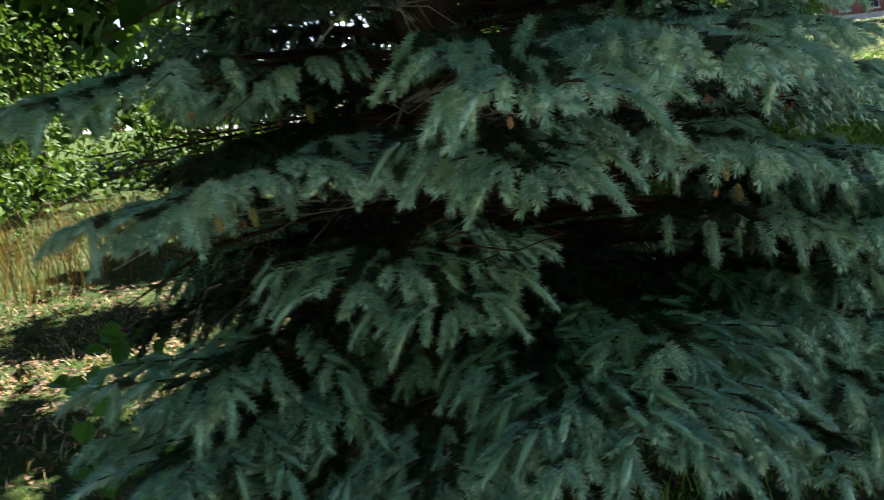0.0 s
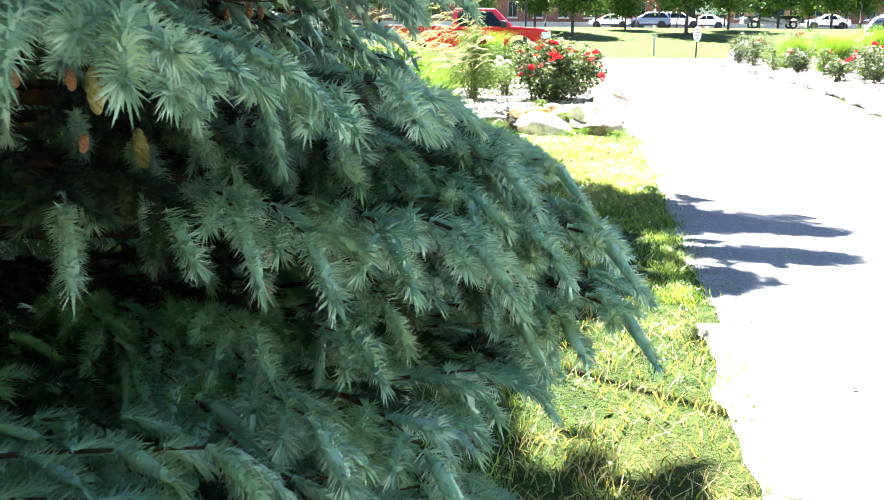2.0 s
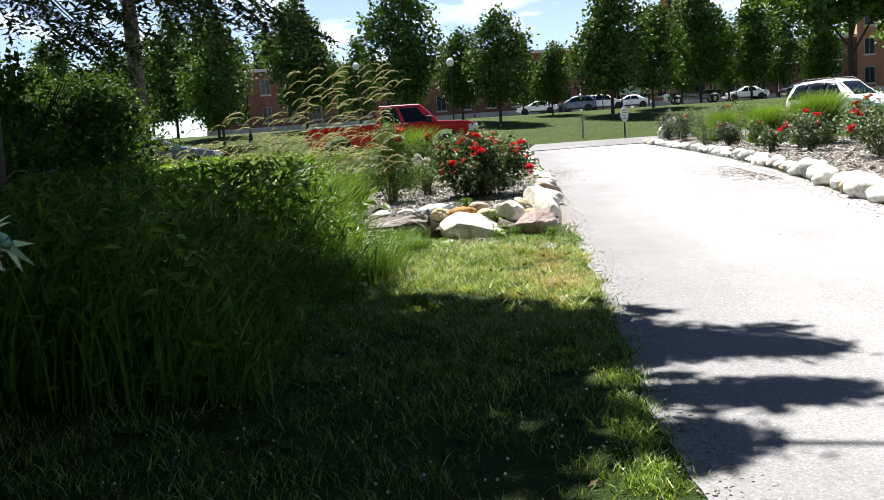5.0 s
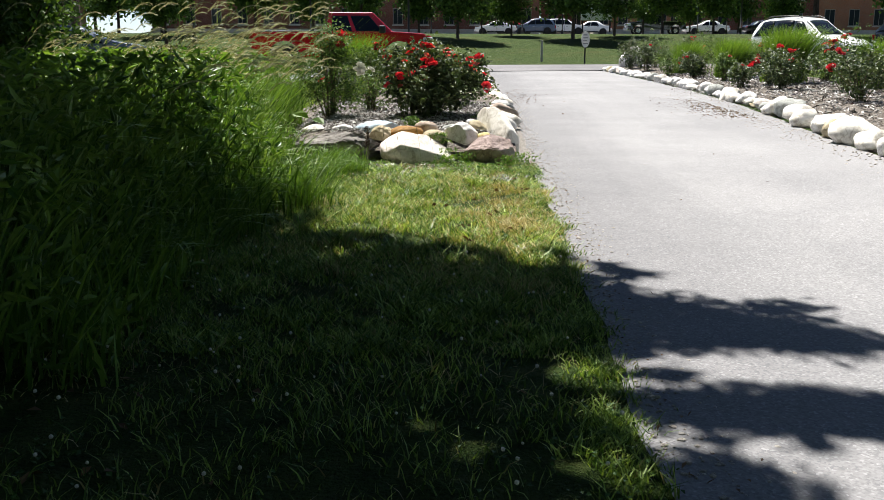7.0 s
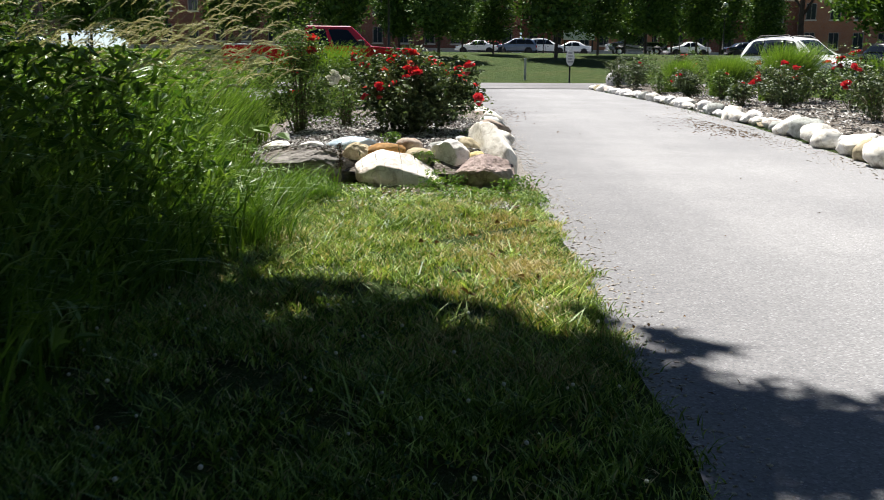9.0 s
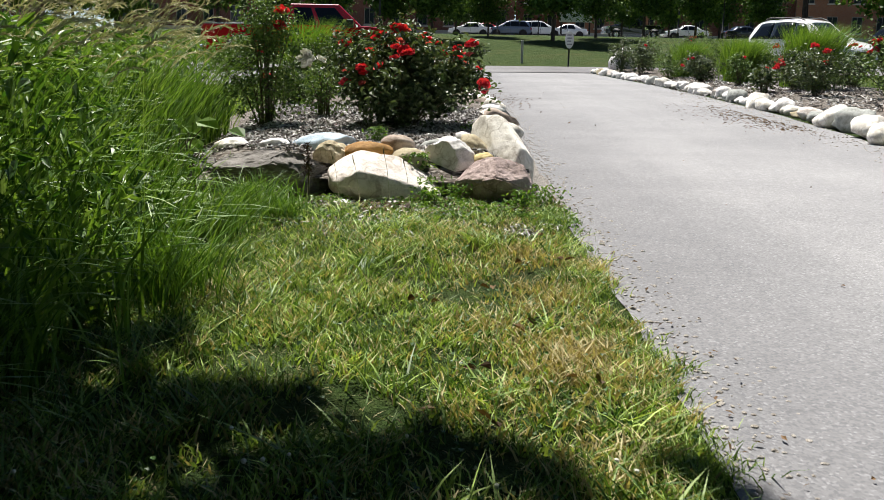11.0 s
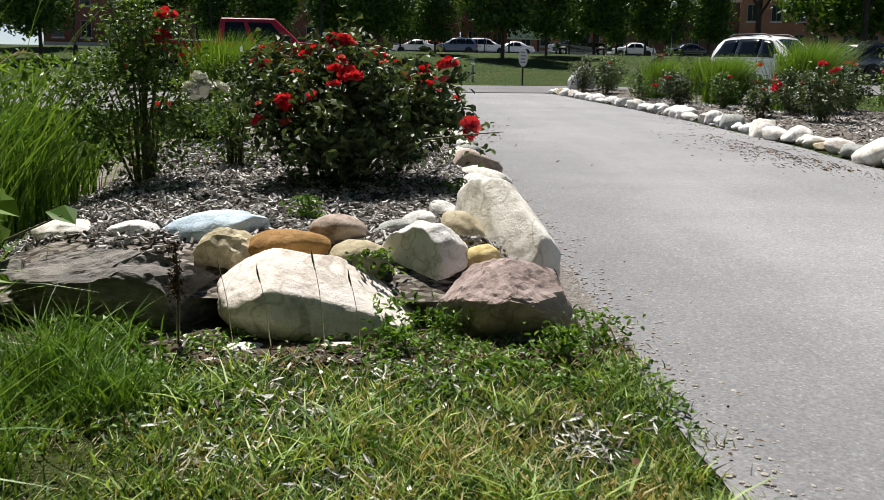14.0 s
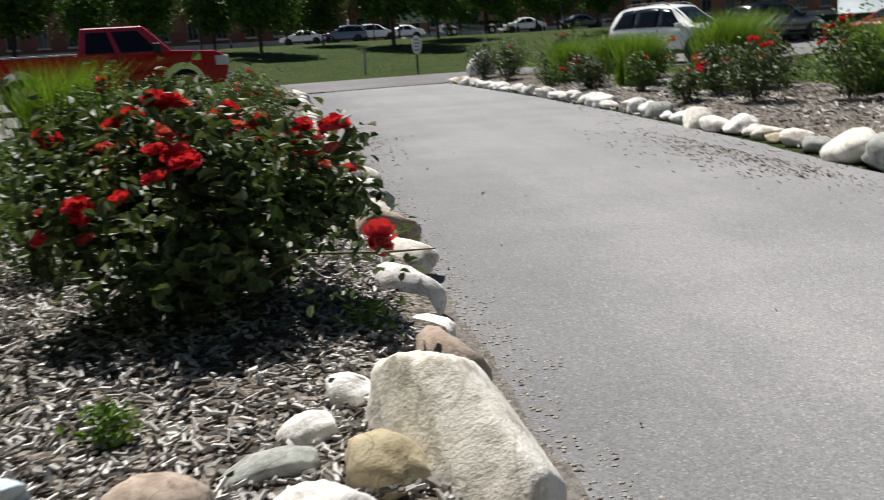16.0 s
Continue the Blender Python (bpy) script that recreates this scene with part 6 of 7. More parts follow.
def shade_edge(x):
    return np.where(x > 0.8, 9.88 - 0.1 * (x - 0.8), 10.3 + 0.42 * np.clip(0.8 - x, 0, 1.9) + 2.6 * np.clip(-2.7 - x, 0, 3.4))


# where the sun comes through on the lawn
FLECKS = [(-0.6, 8.87), (-0.8, 8.55), (0.05, 9.37), (0.0, 8.48), (-0.78, 10.25), (0.15, 7.96), (0.54, 8.22), (0.6, 9.0), (0.66, 9.6), (0.2, 10.1)]
clumps, seq = [], 0
while len(clumps) < 1080:
    seq += 1
    gx, gy, z = -7.5 + 9.3 * ((0.7549 * seq) % 1), 2.0 + 18.0 * ((0.5698 * seq) % 1), lg.uniform(4.2, 8.2)
    if gy > shade_edge(gx) - 0.25 or 5.1 < gy < 7.4 + 0.5 * math.sin(3 * gx) and gx > -0.35 or gy < 5.1 and gx > 0.6:
        continue
    if gx < -2.6 and gy < 7.0 and math.sin(2.1 * gx) * math.sin(1.9 * gy + 1) > -0.8:
        continue
    if gx > 0.75:
        continue
    if -1.4 < gx < 0.95 and gy > 8.4 and math.sin(4.4 * gx + 1.3 * gy) * math.sin(3.9 * gy - gx) > 0.55:
        continue
    if 0.1 < gx < 0.8 and gy < 9.6 and lg.uniform() < 0.6:
        continue
    if any(math.hypot(gx - u, 1.3 * (gy - w)) < 0.23 for u, w in FLECKS):
        continue
    x, y = gx - lee[0] * z * cot, gy - lee[1] * z * cot
    clumps.append((x + 3.4, y - 10.7, z))
clumps = np.array(clumps)
ends = []
for i in range(11):
    a = 2 * math.pi * i / 11
    c = Vector((2.6 * math.cos(a), 0.6 + 2.6 * math.sin(a), 5.4 + 0.5 * math.sin(3 * a)))
    c2 = Vector((4.6 * math.cos(a), 0.6 + 4.2 * math.sin(a), 5.9 + 0.6 * math.sin(2 * a)))
    part("limb", tube_bm([(0, 0.25, 3.2 + 0.15 * (i % 4)), c * 0.5 + Vector((0, 0, 2.0)), c, c2], [0.09, 0.07, 0.045, 0.012], 7), LOCUST_BARK, locust)
per = 76
cc = np.repeat(clumps, per, 0) + lg.normal(0, 0.27, (len(clumps) * per, 3)) * [1, 1, 0.7]
nn = lg.normal(0, 0.6, cc.shape) + [0, 0, 0.9]
put("crown", leaf_cloud("crown", lg, cc, nn, lg.uniform(0.2, 0.36, len(cc)), lg.uniform(0.12, 0.19, len(cc)), 0.2), LOCUST_LEAF, locust)
# outer sprays over the lane: fine leaflets on level twigs, with gaps between
oc = []
for cx, cy, rx_, ry_, n in ((1.12, 9.5, 0.36, 0.4, 60), (1.5, 9.32, 0.3, 0.2, 30), (1.75, 9.2, 0.22, 0.07, 9), (1.4, 8.52, 0.36, 0.16, 40), (1.02, 8.55, 0.14, 0.12, 10), (1.65, 8.45, 0.15, 0.12, 10), (1.02, 7.95, 0.16, 0.24, 22), (1.7, 9.65, 0.16, 0.05, 5), (0.72, 10.1, 0.2, 0.14, 14), (0.1, 10.75, 0.3, 0.12, 16), (-0.5, 11.05, 0.35, 0.2, 24), (-0.75, 11.55, 0.12, 0.25, 12)):
    for _ in range(n):
        a, q, z = lg.uniform(0, 2 * np.pi), math.sqrt(lg.uniform(0, 1)), lg.uniform(4.4, 5.6)
        gx, gy = cx + rx_ * q * math.cos(a), cy + ry_ * q * math.sin(a)
        oc.append((gx - lee[0] * z * cot + 3.4, gy - lee[1] * z * cot - 10.7, z))
oc = np.repeat(np.array(oc), 34, 0)
oc = oc + lg.normal(0, 0.065, oc.shape) * [1.2, 0.8, 1.0]
put("outer_leaves", leaf_cloud("outer_leaves", lg, oc, lg.normal(0, 0.5, oc.shape) + [0, 0, 0.9], lg.uniform(0.05, 0.13, len(oc)), lg.uniform(0.025, 0.06, len(oc)), 0.2), LOCUST_LEAF, locust)
for i in range(9):
    tip = oc[(i * len(oc)) // 9]
    part("twig", tube_bm([(2.0, tip[1] * 0.5, 5.3), ((2.0 + tip[0]) / 2, tip[1] * 0.8, 5.5), tuple(tip)], [0.02, 0.012, 0.004], 5), LOCUST_BARK, locust)
# feathery low boughs that hang into view
fc, fn = [], []
for i in range(30):
    b0 = Vector((lg.uniform(0.3, 2.0), lg.uniform(-0.6, 1.4), lg.uniform(2.05, 2.6)))
    d = Vector((lg.uniform(0.1, 0.6), lg.uniform(-0.3, 0.3), lg.uniform(-0.75, -0.25)))
    l = lg.uniform(0.35, 0.75)
    part("bough", tube_bm([b0 + Vector((-0.5, 0.1, 0.5)), b0, b0 + d * l], [0.008, 0.005, 0.0015], 4), LOCUST_BARK, locust)
    for s in np.linspace(0.0, 1, 16):
        for sd in (-1, 1):
            q = b0 + d * l * s
            for t in np.linspace(0.25, 1, 4):
                o = Vector((sd * 0.16 * t, 0.05 * sd * t, -0.1 * t * t))
                fc.append(q + o + Vector(lg.normal(0, 0.008, 3)))
                fn.append(lg.normal(0, 0.5, 3) + [0, 0, 1])
fc, fn = np.array(fc), np.array(fn)
put("hanging_leaves", leaf_cloud("hanging_leaves", lg, fc, fn, lg.uniform(0.05, 0.09, len(fc)), lg.uniform(0.02, 0.032, len(fc)), 0.2), LOCUST_LEAF, locust)


def shrub(x, y, r, h, seed, label, mat_=None, leaf=0.105, n=90, per=29):
    s = thing("shrub", Matrix.Translation((x, y, ground_z(x, y))), label, "shrub", "background shrubs")
    g = random.Random(seed)
    bm = bmesh.new()
    for i in range(9):
        a = g.uniform(0, 6.28)
        tube_bm([(0.1 * math.cos(a), 0.1 * math.sin(a), -0.05), (0.4 * r * math.cos(a), 0.4 * r * math.sin(a), h * 0.45), (0.8 * r * math.cos(a), 0.8 * r * math.sin(a), h * 0.8)], [0.04, 0.028, 0.01], 5, bm)
    tagged(part("stem_tangle", bm, TREE_BARK, s), kind="stuff")
    put("crown", crown_mesh("crown", h, 0.15, r, seed, n, per, leaf, 0.45, 0.2), mat_ or SHRUB_LEAF, s)


for i, (x, y, r, h) in enumerate([(-7.2, 17.5, 1.4, 2.7), (-8.8, 20.5, 1.5, 2.9), (-11.5, 22.5, 1.8, 3.2), (-6.0, 14.2, 1.1, 2.2), (-14.5, 25, 2.0, 3.4), (-18, 29, 2.4, 4.2), (-5.6, 11.8, 0.9, 1.7), (-9.8, 27.5, 1.6, 3.0), (-12.5, 30, 1.8, 3.2), (-7.0, 20.2, 1.1, 2.0)]):
    shrub(x, y, r, h, 210 + i, "leafy green shrub behind the tall grass", None, 0.125, 150)
for i, (x, y, r, h) in enumerate([(-10.5, 7.2, 1.5, 2.4), (-12.8, 5.0, 1.6, 2.6), (-9.3, 10.0, 1.4, 2.4), (-14.5, 2.2, 1.7, 2.6), (-13.0, 9.5, 1.8, 3.2), (-8.0, 12.6, 1.2, 2.4), (-16, 6.5, 1.8, 3.0)]):
    shrub(x, y, r, h, 230 + i, "sunlit hedge shrub at the lawn's far side", SHRUB_LEAF, 0.115)
p = scatter(rng, 1500, -10.5, -6.5, 5.0, 9.5)
tagged(put("dry_tall_grass", blades(rng, p, rng.uniform(0.3, 0.7, len(p)), rng.uniform(0.008, 0.014, len(p)), 0.5, "dry_tall_grass", 3), BROWN_GRASS), "tall straw-yellow dry grass before the hedge", "tall grass", kind="stuff")

# ---- vehicles ----
def profile_bm(points, half, bevel, taper=0.0, ztaper=1.0):
    """A side outline (x, z) drawn out to both sides, with rounded edges."""
    bm = bmesh.new()
    a = [bm.verts.new((x, -half + (taper * max(0, z - ztaper)), z)) for x, z in points]
    b = [bm.verts.new((x, half - (taper * max(0, z - ztaper)), z)) for x, z in points]
    bm.faces.new(a)
    bm.faces.new(list(reversed(b)))
    n = len(points)
    for i in range(n):
        bm.faces.new((a[i], b[i], b[(i + 1) % n], a[(i + 1) % n]))
    bmesh.ops.recalc_face_normals(bm, faces=bm.faces)
    if bevel:
        es = [e for e in bm.edges if (e.verts[0].co.y < 0) == (e.verts[1].co.y < 0)]
        bmesh.ops.bevel(bm, geom=es, offset=bevel, segments=2, affect="EDGES", profile=0.6)
    return bm


def arch(cx, r, z, n=9):
    return [(cx + r * math.cos(a), z + r * math.sin(a)) for a in np.linspace(0, math.pi, n)]


def panel_bm(a, b, c, d, lift):
    """A pane on the quad a, b, c, d, proud of it, with its own thickness."""
    a, b, c, d = map(Vector, (a, b, c, d))
    n = (b - a).cross(d - a).normalized()
    bm = bmesh.new()
    top = [bm.verts.new(v + n * lift) for v in (a, b, c, d)]
    low = [bm.verts.new(v - n * 0.01) for v in (a, b, c, d)]
    bm.faces.new(top)
    bm.faces.new(list(reversed(low)))
    for i in range(4):
        bm.faces.new((top[i], low[i], low[(i + 1) % 4], top[(i + 1) % 4]))
    bmesh.ops.recalc_face_normals(bm, faces=bm.faces)
    return bm


def wheel(parent, x, y, r, w, material=None):
    wh = new("wheel")
    wh.parent = parent
    wh.matrix_basis = Matrix.Translation((x, y, r))
    bm = bmesh.new()
    prof = [(r * 0.62, -w / 2), (r * 0.94, -w / 2), (r, -w * 0.36), (r, w * 0.36), (r * 0.94, w / 2), (r * 0.62, w / 2)]
    rings = [[bm.verts.new((q * math.cos(2 * math.pi * k / 24), o, q * math.sin(2 * math.pi * k / 24))) for k in range(24)] for q, o in prof]
    for r0, r1 in zip(rings, rings[1:]):
        for k in range(24):
            bm.faces.new((r0[k], r0[(k + 1) % 24], r1[(k + 1) % 24], r1[k])).smooth = True
    part("tyre", bm, TYRE, wh)
    bm = cyl_bm((0, -w * 0.3, 0), (0, w * 0.3, 0), r * 0.2, sides=12)
    for k in range(6):
        a = math.pi * k / 3
        vs = box_bm(r * 0.12, r * 0.64, -w * 0.34, w * 0.34, -r * 0.085, r * 0.085)
        bmesh.ops.rotate(vs, verts=vs.verts, cent=(0, 0, 0), matrix=Matrix.Rotation(a, 3, "Y"))
        tmp = bpy.data.meshes.new("spoke")
        vs.to_mesh(tmp)
        vs.free()
        bm.from_mesh(tmp)
        bpy.data.meshes.remove(tmp)
    part("rim", bm, CHROME, wh)


def greenhouse(parent, paint, belt, roof, x_br, x_bf, x_rr, x_rf, wb, wr, doors, bevel=0.05):
    """Cabin above the belt line: pillars and roof in one piece, panes set on it."""
    bm = bmesh.new()
    lo = [(x_br, -wb, belt), (x_bf, -wb, belt), (x_bf, wb, belt), (x_br, wb, belt)]
    hi = [(x_rr, -wr, roof), (x_rf, -wr, roof), (x_rf, wr, roof), (x_rr, wr, roof)]
    a, b = [bm.verts.new(v) for v in lo], [bm.verts.new(v) for v in hi]
    bm.faces.new(list(reversed(a)))
    bm.faces.new(b)
    for i in range(4):
        bm.faces.new((a[i], a[(i + 1) % 4], b[(i + 1) % 4], b[i]))
    bmesh.ops.bevel(bm, geom=list(bm.edges), offset=bevel, segments=3, affect="EDGES", profile=0.6)
    part("cabin", bm, paint, parent)
    z0, z1 = belt + 0.06, roof - 0.11

    def side(xa, xb, sgn):
        def at(u, z):
            k = (z - belt) / (roof - belt)
            l0, l1 = x_br + (x_rr - x_br) * k, x_bf + (x_rf - x_bf) * k
            return (l0 + (l1 - l0) * u, sgn * (wb + (wr - wb) * k), z)
        q = [at(xa, z0), at(xb, z0), at(xb, z1), at(xa, z1)]
        return q if sgn < 0 else [q[1], q[0], q[3], q[2]]
    for sgn in (-1, 1):
        for u0, u1 in doors:
            part("side_window", panel_bm(*side(u0, u1, sgn), 0.006), CAR_GLASS, parent)

    def end(xb_, xr_, front):
        def at(s, k):
            w = wb + (wr - wb) * k
            return (xb_ + (xr_ - xb_) * k, s * w, belt + (roof - belt) * k)
        s = 0.86
        q = [at(-s, 0.08), at(s, 0.08), at(s, 0.86), at(-s, 0.86)]
        return q if front else [q[1], q[0], q[3], q[2]]
    part("windscreen", panel_bm(*end(x_bf, x_rf, True), 0.008), CAR_GLASS, parent)
    part("rear_window", panel_bm(*end(x_br, x_rr, False), 0.008), CAR_GLASS, parent)


def pickup(x, y, turn, paint, label, z=None):
    t = thing("pickup_truck", pose(x, y, ground_z(x, y) + 0.035 if z is None else z, 0, 0, turn), label, "pickup truck", "parked vehicles")
    low = [(-2.9, 0.55)] + [(-2.45, 0.5)] + list(reversed(arch(-1.85, 0.5, 0.48))) + [(-1.25, 0.42), (1.25, 0.42)] + list(reversed(arch(1.85, 0.5, 0.48))) + [(2.45, 0.42), (2.85, 0.45), (2.92, 0.75), (2.88, 1.12), (2.6, 1.22), (1.62, 1.28), (-0.5, 1.24), (-0.56, 1.27), (-2.86, 1.27), (-2.92, 1.2)]
    part("body", profile_bm(low, 0.98, 0.045, 0.06, 0.9), paint, t)
    part("bed_lining", box_bm(-2.78, -0.62, -0.84, 0.84, 1.1, 1.279), BLACK_TRIM, t)
    for s in (-1, 1):
        part("bed_rail", box_bm(-2.88, -0.6, s * 0.9 - 0.05, s * 0.9 + 0.05, 1.275, 1.31, 0.01), CHROME, t)
    greenhouse(t, paint, 1.22, 1.88, -0.52, 1.7, -0.4, 1.0, 0.94, 0.76, [(0.09, 0.4), (0.46, 0.85)])
    for px in (-1.85, 1.85):
        for s in (-1, 1):
            wheel(t, px, s * 0.86, 0.4, 0.27)
    part("grille", box_bm(2.86, 2.95, -0.62, 0.62, 0.72, 1.1, 0.02), CHROME, t)
    part("front_bumper", box_bm(2.78, 3.0, -0.97, 0.97, 0.45, 0.68, 0.04), CHROME, t)
    part("rear_bumper", box_bm(-3.02, -2.86, -0.95, 0.95, 0.5, 0.68, 0.03), CHROME, t)
    for s in (-1, 1):
        part("headlamp", box_bm(2.62, 2.93, s * 0.8 - 0.2, s * 0.8 + 0.2, 0.86, 1.1, 0.04), LAMP_LENS, t)
        part("tail_lamp", box_bm(-2.94, -2.84, s * 0.88 - 0.09, s * 0.88 + 0.09, 0.85, 1.2, 0.02), DARK_RED_PAINT, t)
        part("door_mirror", box_bm(1.22, 1.42, s * 1.1 - 0.12, s * 1.1 + 0.12, 1.22, 1.46, 0.04), BLACK_TRIM, t)
        for hx in (0.25, -0.3):
            part("door_handle", box_bm(hx - 0.1, hx + 0.1, s * 0.985 - 0.02, s * 0.985 + 0.02, 1.08, 1.12, 0.008), CHROME, t)
        part("door_seam", box_bm(0.42, 0.432, s * 0.972 - 0.012, s * 0.972 + 0.012, 0.5, 1.2), BLACK_TRIM, t)
    return t


def wagon(x, y, turn, paint, label, L=4.6, h=1.7, name="suv", rails=True, low=False, z=None):
    """A sport utility car, or with low a saloon: a lofted body with curved roof, panes set on it."""
    t = thing(name, pose(x, y, ground_z(x, y) + 0.035 if z is None else z, 0, 0, turn), label, "car", "parked vehicles")
    k = L / 4.6
    belt = 1.02 if not low else 0.9
    if low:
        top = [(-2.3, 0.8), (-2.2, 0.93), (-1.6, 0.97), (-0.95, h - 0.06), (-0.3, h), (0.2, h - 0.03), (1.1, 0.98), (1.8, 0.86), (2.2, 0.72), (2.3, 0.55)]
    else:
        top = [(-2.3, 0.85), (-2.24, 1.05), (-1.98, h - 0.16), (-1.5, h - 0.05), (-0.4, h), (0.25, h - 0.07), (1.15, 1.1), (1.8, 0.98), (2.2, 0.82), (2.3, 0.6)]
    half = [(-2.3, 0.72), (-2.1, 0.84), (-1.2, 0.91), (0.6, 0.91), (1.7, 0.88), (2.15, 0.76), (2.3, 0.6)]
    keel = [(-2.3, 0.45), (-2.0, 0.3), (1.9, 0.27), (2.3, 0.4)]

    def section(x_):
        """Half outline at x_: from the keel's middle over sill, waist, belt and roof edge to the roof's middle."""
        w, zr, zk = lerp_table(half, x_), lerp_table(top, x_), lerp_table(keel, x_)
        zb = min(belt, zr - 0.03)
        glassy = smooth01((zr - belt) / 0.5)
        we = w * (0.97 - 0.25 * glassy)
        return [(0, zk), (0.8 * w, zk), (0.97 * w, zk + 0.1), (w, zk + 0.3 * (zb - zk)), (w, zk + 0.7 * (zb - zk)), (0.975 * w, zb), (we, zr - 0.06 * glassy - 0.01), (0.8 * we, zr), (0, zr + 0.02)]
    bm = bmesh.new()
    rows = []
    for x_ in np.linspace(-2.3, 2.3, 33):
        s = section(x_)
        rows.append([bm.verts.new((x_ * k, -a, b)) for a, b in s] + [bm.verts.new((x_ * k, a, b)) for a, b in reversed(s[1:-1])])
    for r0, r1 in zip(rows, rows[1:]):
        for i in range(len(r0)):
            bm.faces.new((r0[i], r1[i], r1[(i + 1) % len(r0)], r0[(i + 1) % len(r0)])).smooth = True
    bm.faces.new(rows[0]), bm.faces.new(list(reversed(rows[-1])))
    bmesh.ops.recalc_face_normals(bm, faces=bm.faces)
    part("body", bm, paint, t)

    def pane(nm, xs0, xs1, place, n=5, m=4):
        """A curved pane: rows run from xs0 below to xs1 above."""
        bm = bmesh.new()
        g = [[bm.verts.new(place(a[0] + (a[1] - a[0]) * i / n, j_ / m)) for i in range(n + 1)] for j_, a in ((q, (xs0[0] + (xs1[0] - xs0[0]) * q / m, xs0[1] + (xs1[1] - xs0[1]) * q / m)) for q in range(m + 1))]
        fs = [bm.faces.new((g[b][a], g[b][a + 1], g[b + 1][a + 1], g[b + 1][a])) for b in range(m) for a in range(n)]
        ex = bmesh.ops.extrude_face_region(bm, geom=fs)
        c = Vector((0, 0, 0.9))
        for v in ex["geom"]:
            if isinstance(v, bmesh.types.BMVert):
                d = (v.co - c) * Vector((0.15, 1, 1))
                v.co += d.normalized() * 0.014
        bmesh.ops.recalc_face_normals(bm, faces=bm.faces)
        for q in bm.faces:
            q.smooth = True
        part(nm, bm, CAR_GLASS, t)

    def on_side(s):
        def place(x_, v):
            a, b = section(x_)[5], section(x_)[6]
            v = 0.1 + 0.84 * v
            return (x_ * k, s * (a[0] + (b[0] - a[0]) * v), a[1] + (b[1] - a[1]) * v)
        return place

    def on_top(x_, v):
        q = section(x_)
        u = 2 * v - 1
        return (x_ * k, u * 0.9 * q[6][0], q[7][1] + 0.015 * (1 - u * u) - 0.04 * u ** 4)
    for s in (-1, 1):
        if low:
            pane("side_window", (-0.95, -0.1), (-0.75, -0.12), on_side(s))
            pane("side_window", (-0.03, 0.92), (-0.05, 0.3), on_side(s))
        else:
            pane("side_window", (-2.02, -1.07), (-1.68, -1.05), on_side(s))
            pane("side_window", (-1.04, -0.1), (-1.02, -0.1), on_side(s))
            pane("side_window", (-0.07, 1.0), (-0.07, 0.34), on_side(s))
    pane("windscreen", (0.36, 1.08), (0.36, 1.08), on_top, 5, 8)
    pane("rear_window", (-1.5, -1.02) if low else (-2.2, -2.02), (-1.5, -1.02) if low else (-2.2, -2.02), on_top, 5, 8)
    wr_ = 0.36 if not low else 0.32
    for px in (-1.38 * k, 1.4 * k):
        for s in (-1, 1):
            # black disc proud of the body stands for the shaded wheel well
            bm = tube_bm([(px, s * 0.6, wr_), (px, s * 0.925, wr_)], [wr_ + 0.07] * 2, 24)
            part("wheel_well_shade", bm, BLACK_TRIM, t)
            wheel(t, px, s * 0.84, wr_, 0.21)
    b = 2.3 * k
    part("grille", box_bm(b - 0.12, b + 0.02, -0.42, 0.42, 0.5, 0.72, 0.02), BLACK_TRIM, t)
    part("front_bumper", box_bm(b - 0.2, b + 0.05, -0.6, 0.6, 0.36, 0.5, 0.04), paint, t)
    part("lower_trim", box_bm(-0.9 * k, 0.9 * k, -0.92, 0.92, 0.25, 0.37, 0.02), BLACK_TRIM, t)
    for s in (-1, 1):
        part("headlamp", box_bm(b - 0.34, b - 0.07, s * 0.66 - 0.12, s * 0.66 + 0.13, 0.64, 0.8, 0.04), LAMP_LENS, t)
        part("tail_lamp", box_bm(-b - 0.005, -b + 0.16, s * 0.7 - 0.09, s * 0.7 + 0.09, 0.72, 0.98 if not low else 0.86, 0.02), DARK_RED_PAINT, t)
        part("door_mirror", box_bm(0.72 * k, 0.9 * k, s * 0.98 - 0.11, s * 0.98 + 0.11, belt, belt + 0.17, 0.05), paint, t)
        if rails:
            part("roof_rail", tube_bm([(-1.6 * k, s * 0.56, h - 0.06), (-1.4 * k, s * 0.56, h + 0.03), (-0.1 * k, s * 0.57, h + 0.04), (0.15 * k, s * 0.57, h - 0.05)], [0.022] * 4, 6), BLACK_TRIM, t)
        for hx in (0.15, -0.8):
            part("door_handle", box_bm(hx * k - 0.09, hx * k + 0.09, s * 0.91 - 0.02, s * 0.91 + 0.02, 0.84, 0.875, 0.008), CHROME, t)
        part("door_seam", box_bm(-0.09 * k - 0.006, -0.09 * k + 0.006, s * 0.905 - 0.012, s * 0.905 + 0.012, 0.42, belt), BLACK_TRIM, t)
    return t


pickup(-4.0, 37.6, 4, RED_PAINT, "red pickup truck with chrome grille on the road")
wagon(12.95, 42.7, -62, WHITE_PAINT, "white sport utility car with dark windows on the road", 4.7, 1.8, z=0.1)
wagon(22.6, 44.5, 14, DARK_RED_PAINT, "dark red saloon car parked on the road", 4.7, 1.42, "saloon_car", False, True)
wagon(22.0, 53.2, 20, BLACK_PAINT, "black sport utility car parked behind the lawn", 4.8, 1.72, "suv_black")
wagon(-11.3, 33.6, 20, BLUE_PAINT, "dark blue-grey saloon car in the parking bay", 4.6, 1.42, "saloon_car_blue", False, True)
SALOON = dict(L=4.6, h=1.45, name="saloon_car", rails=False, low=True)
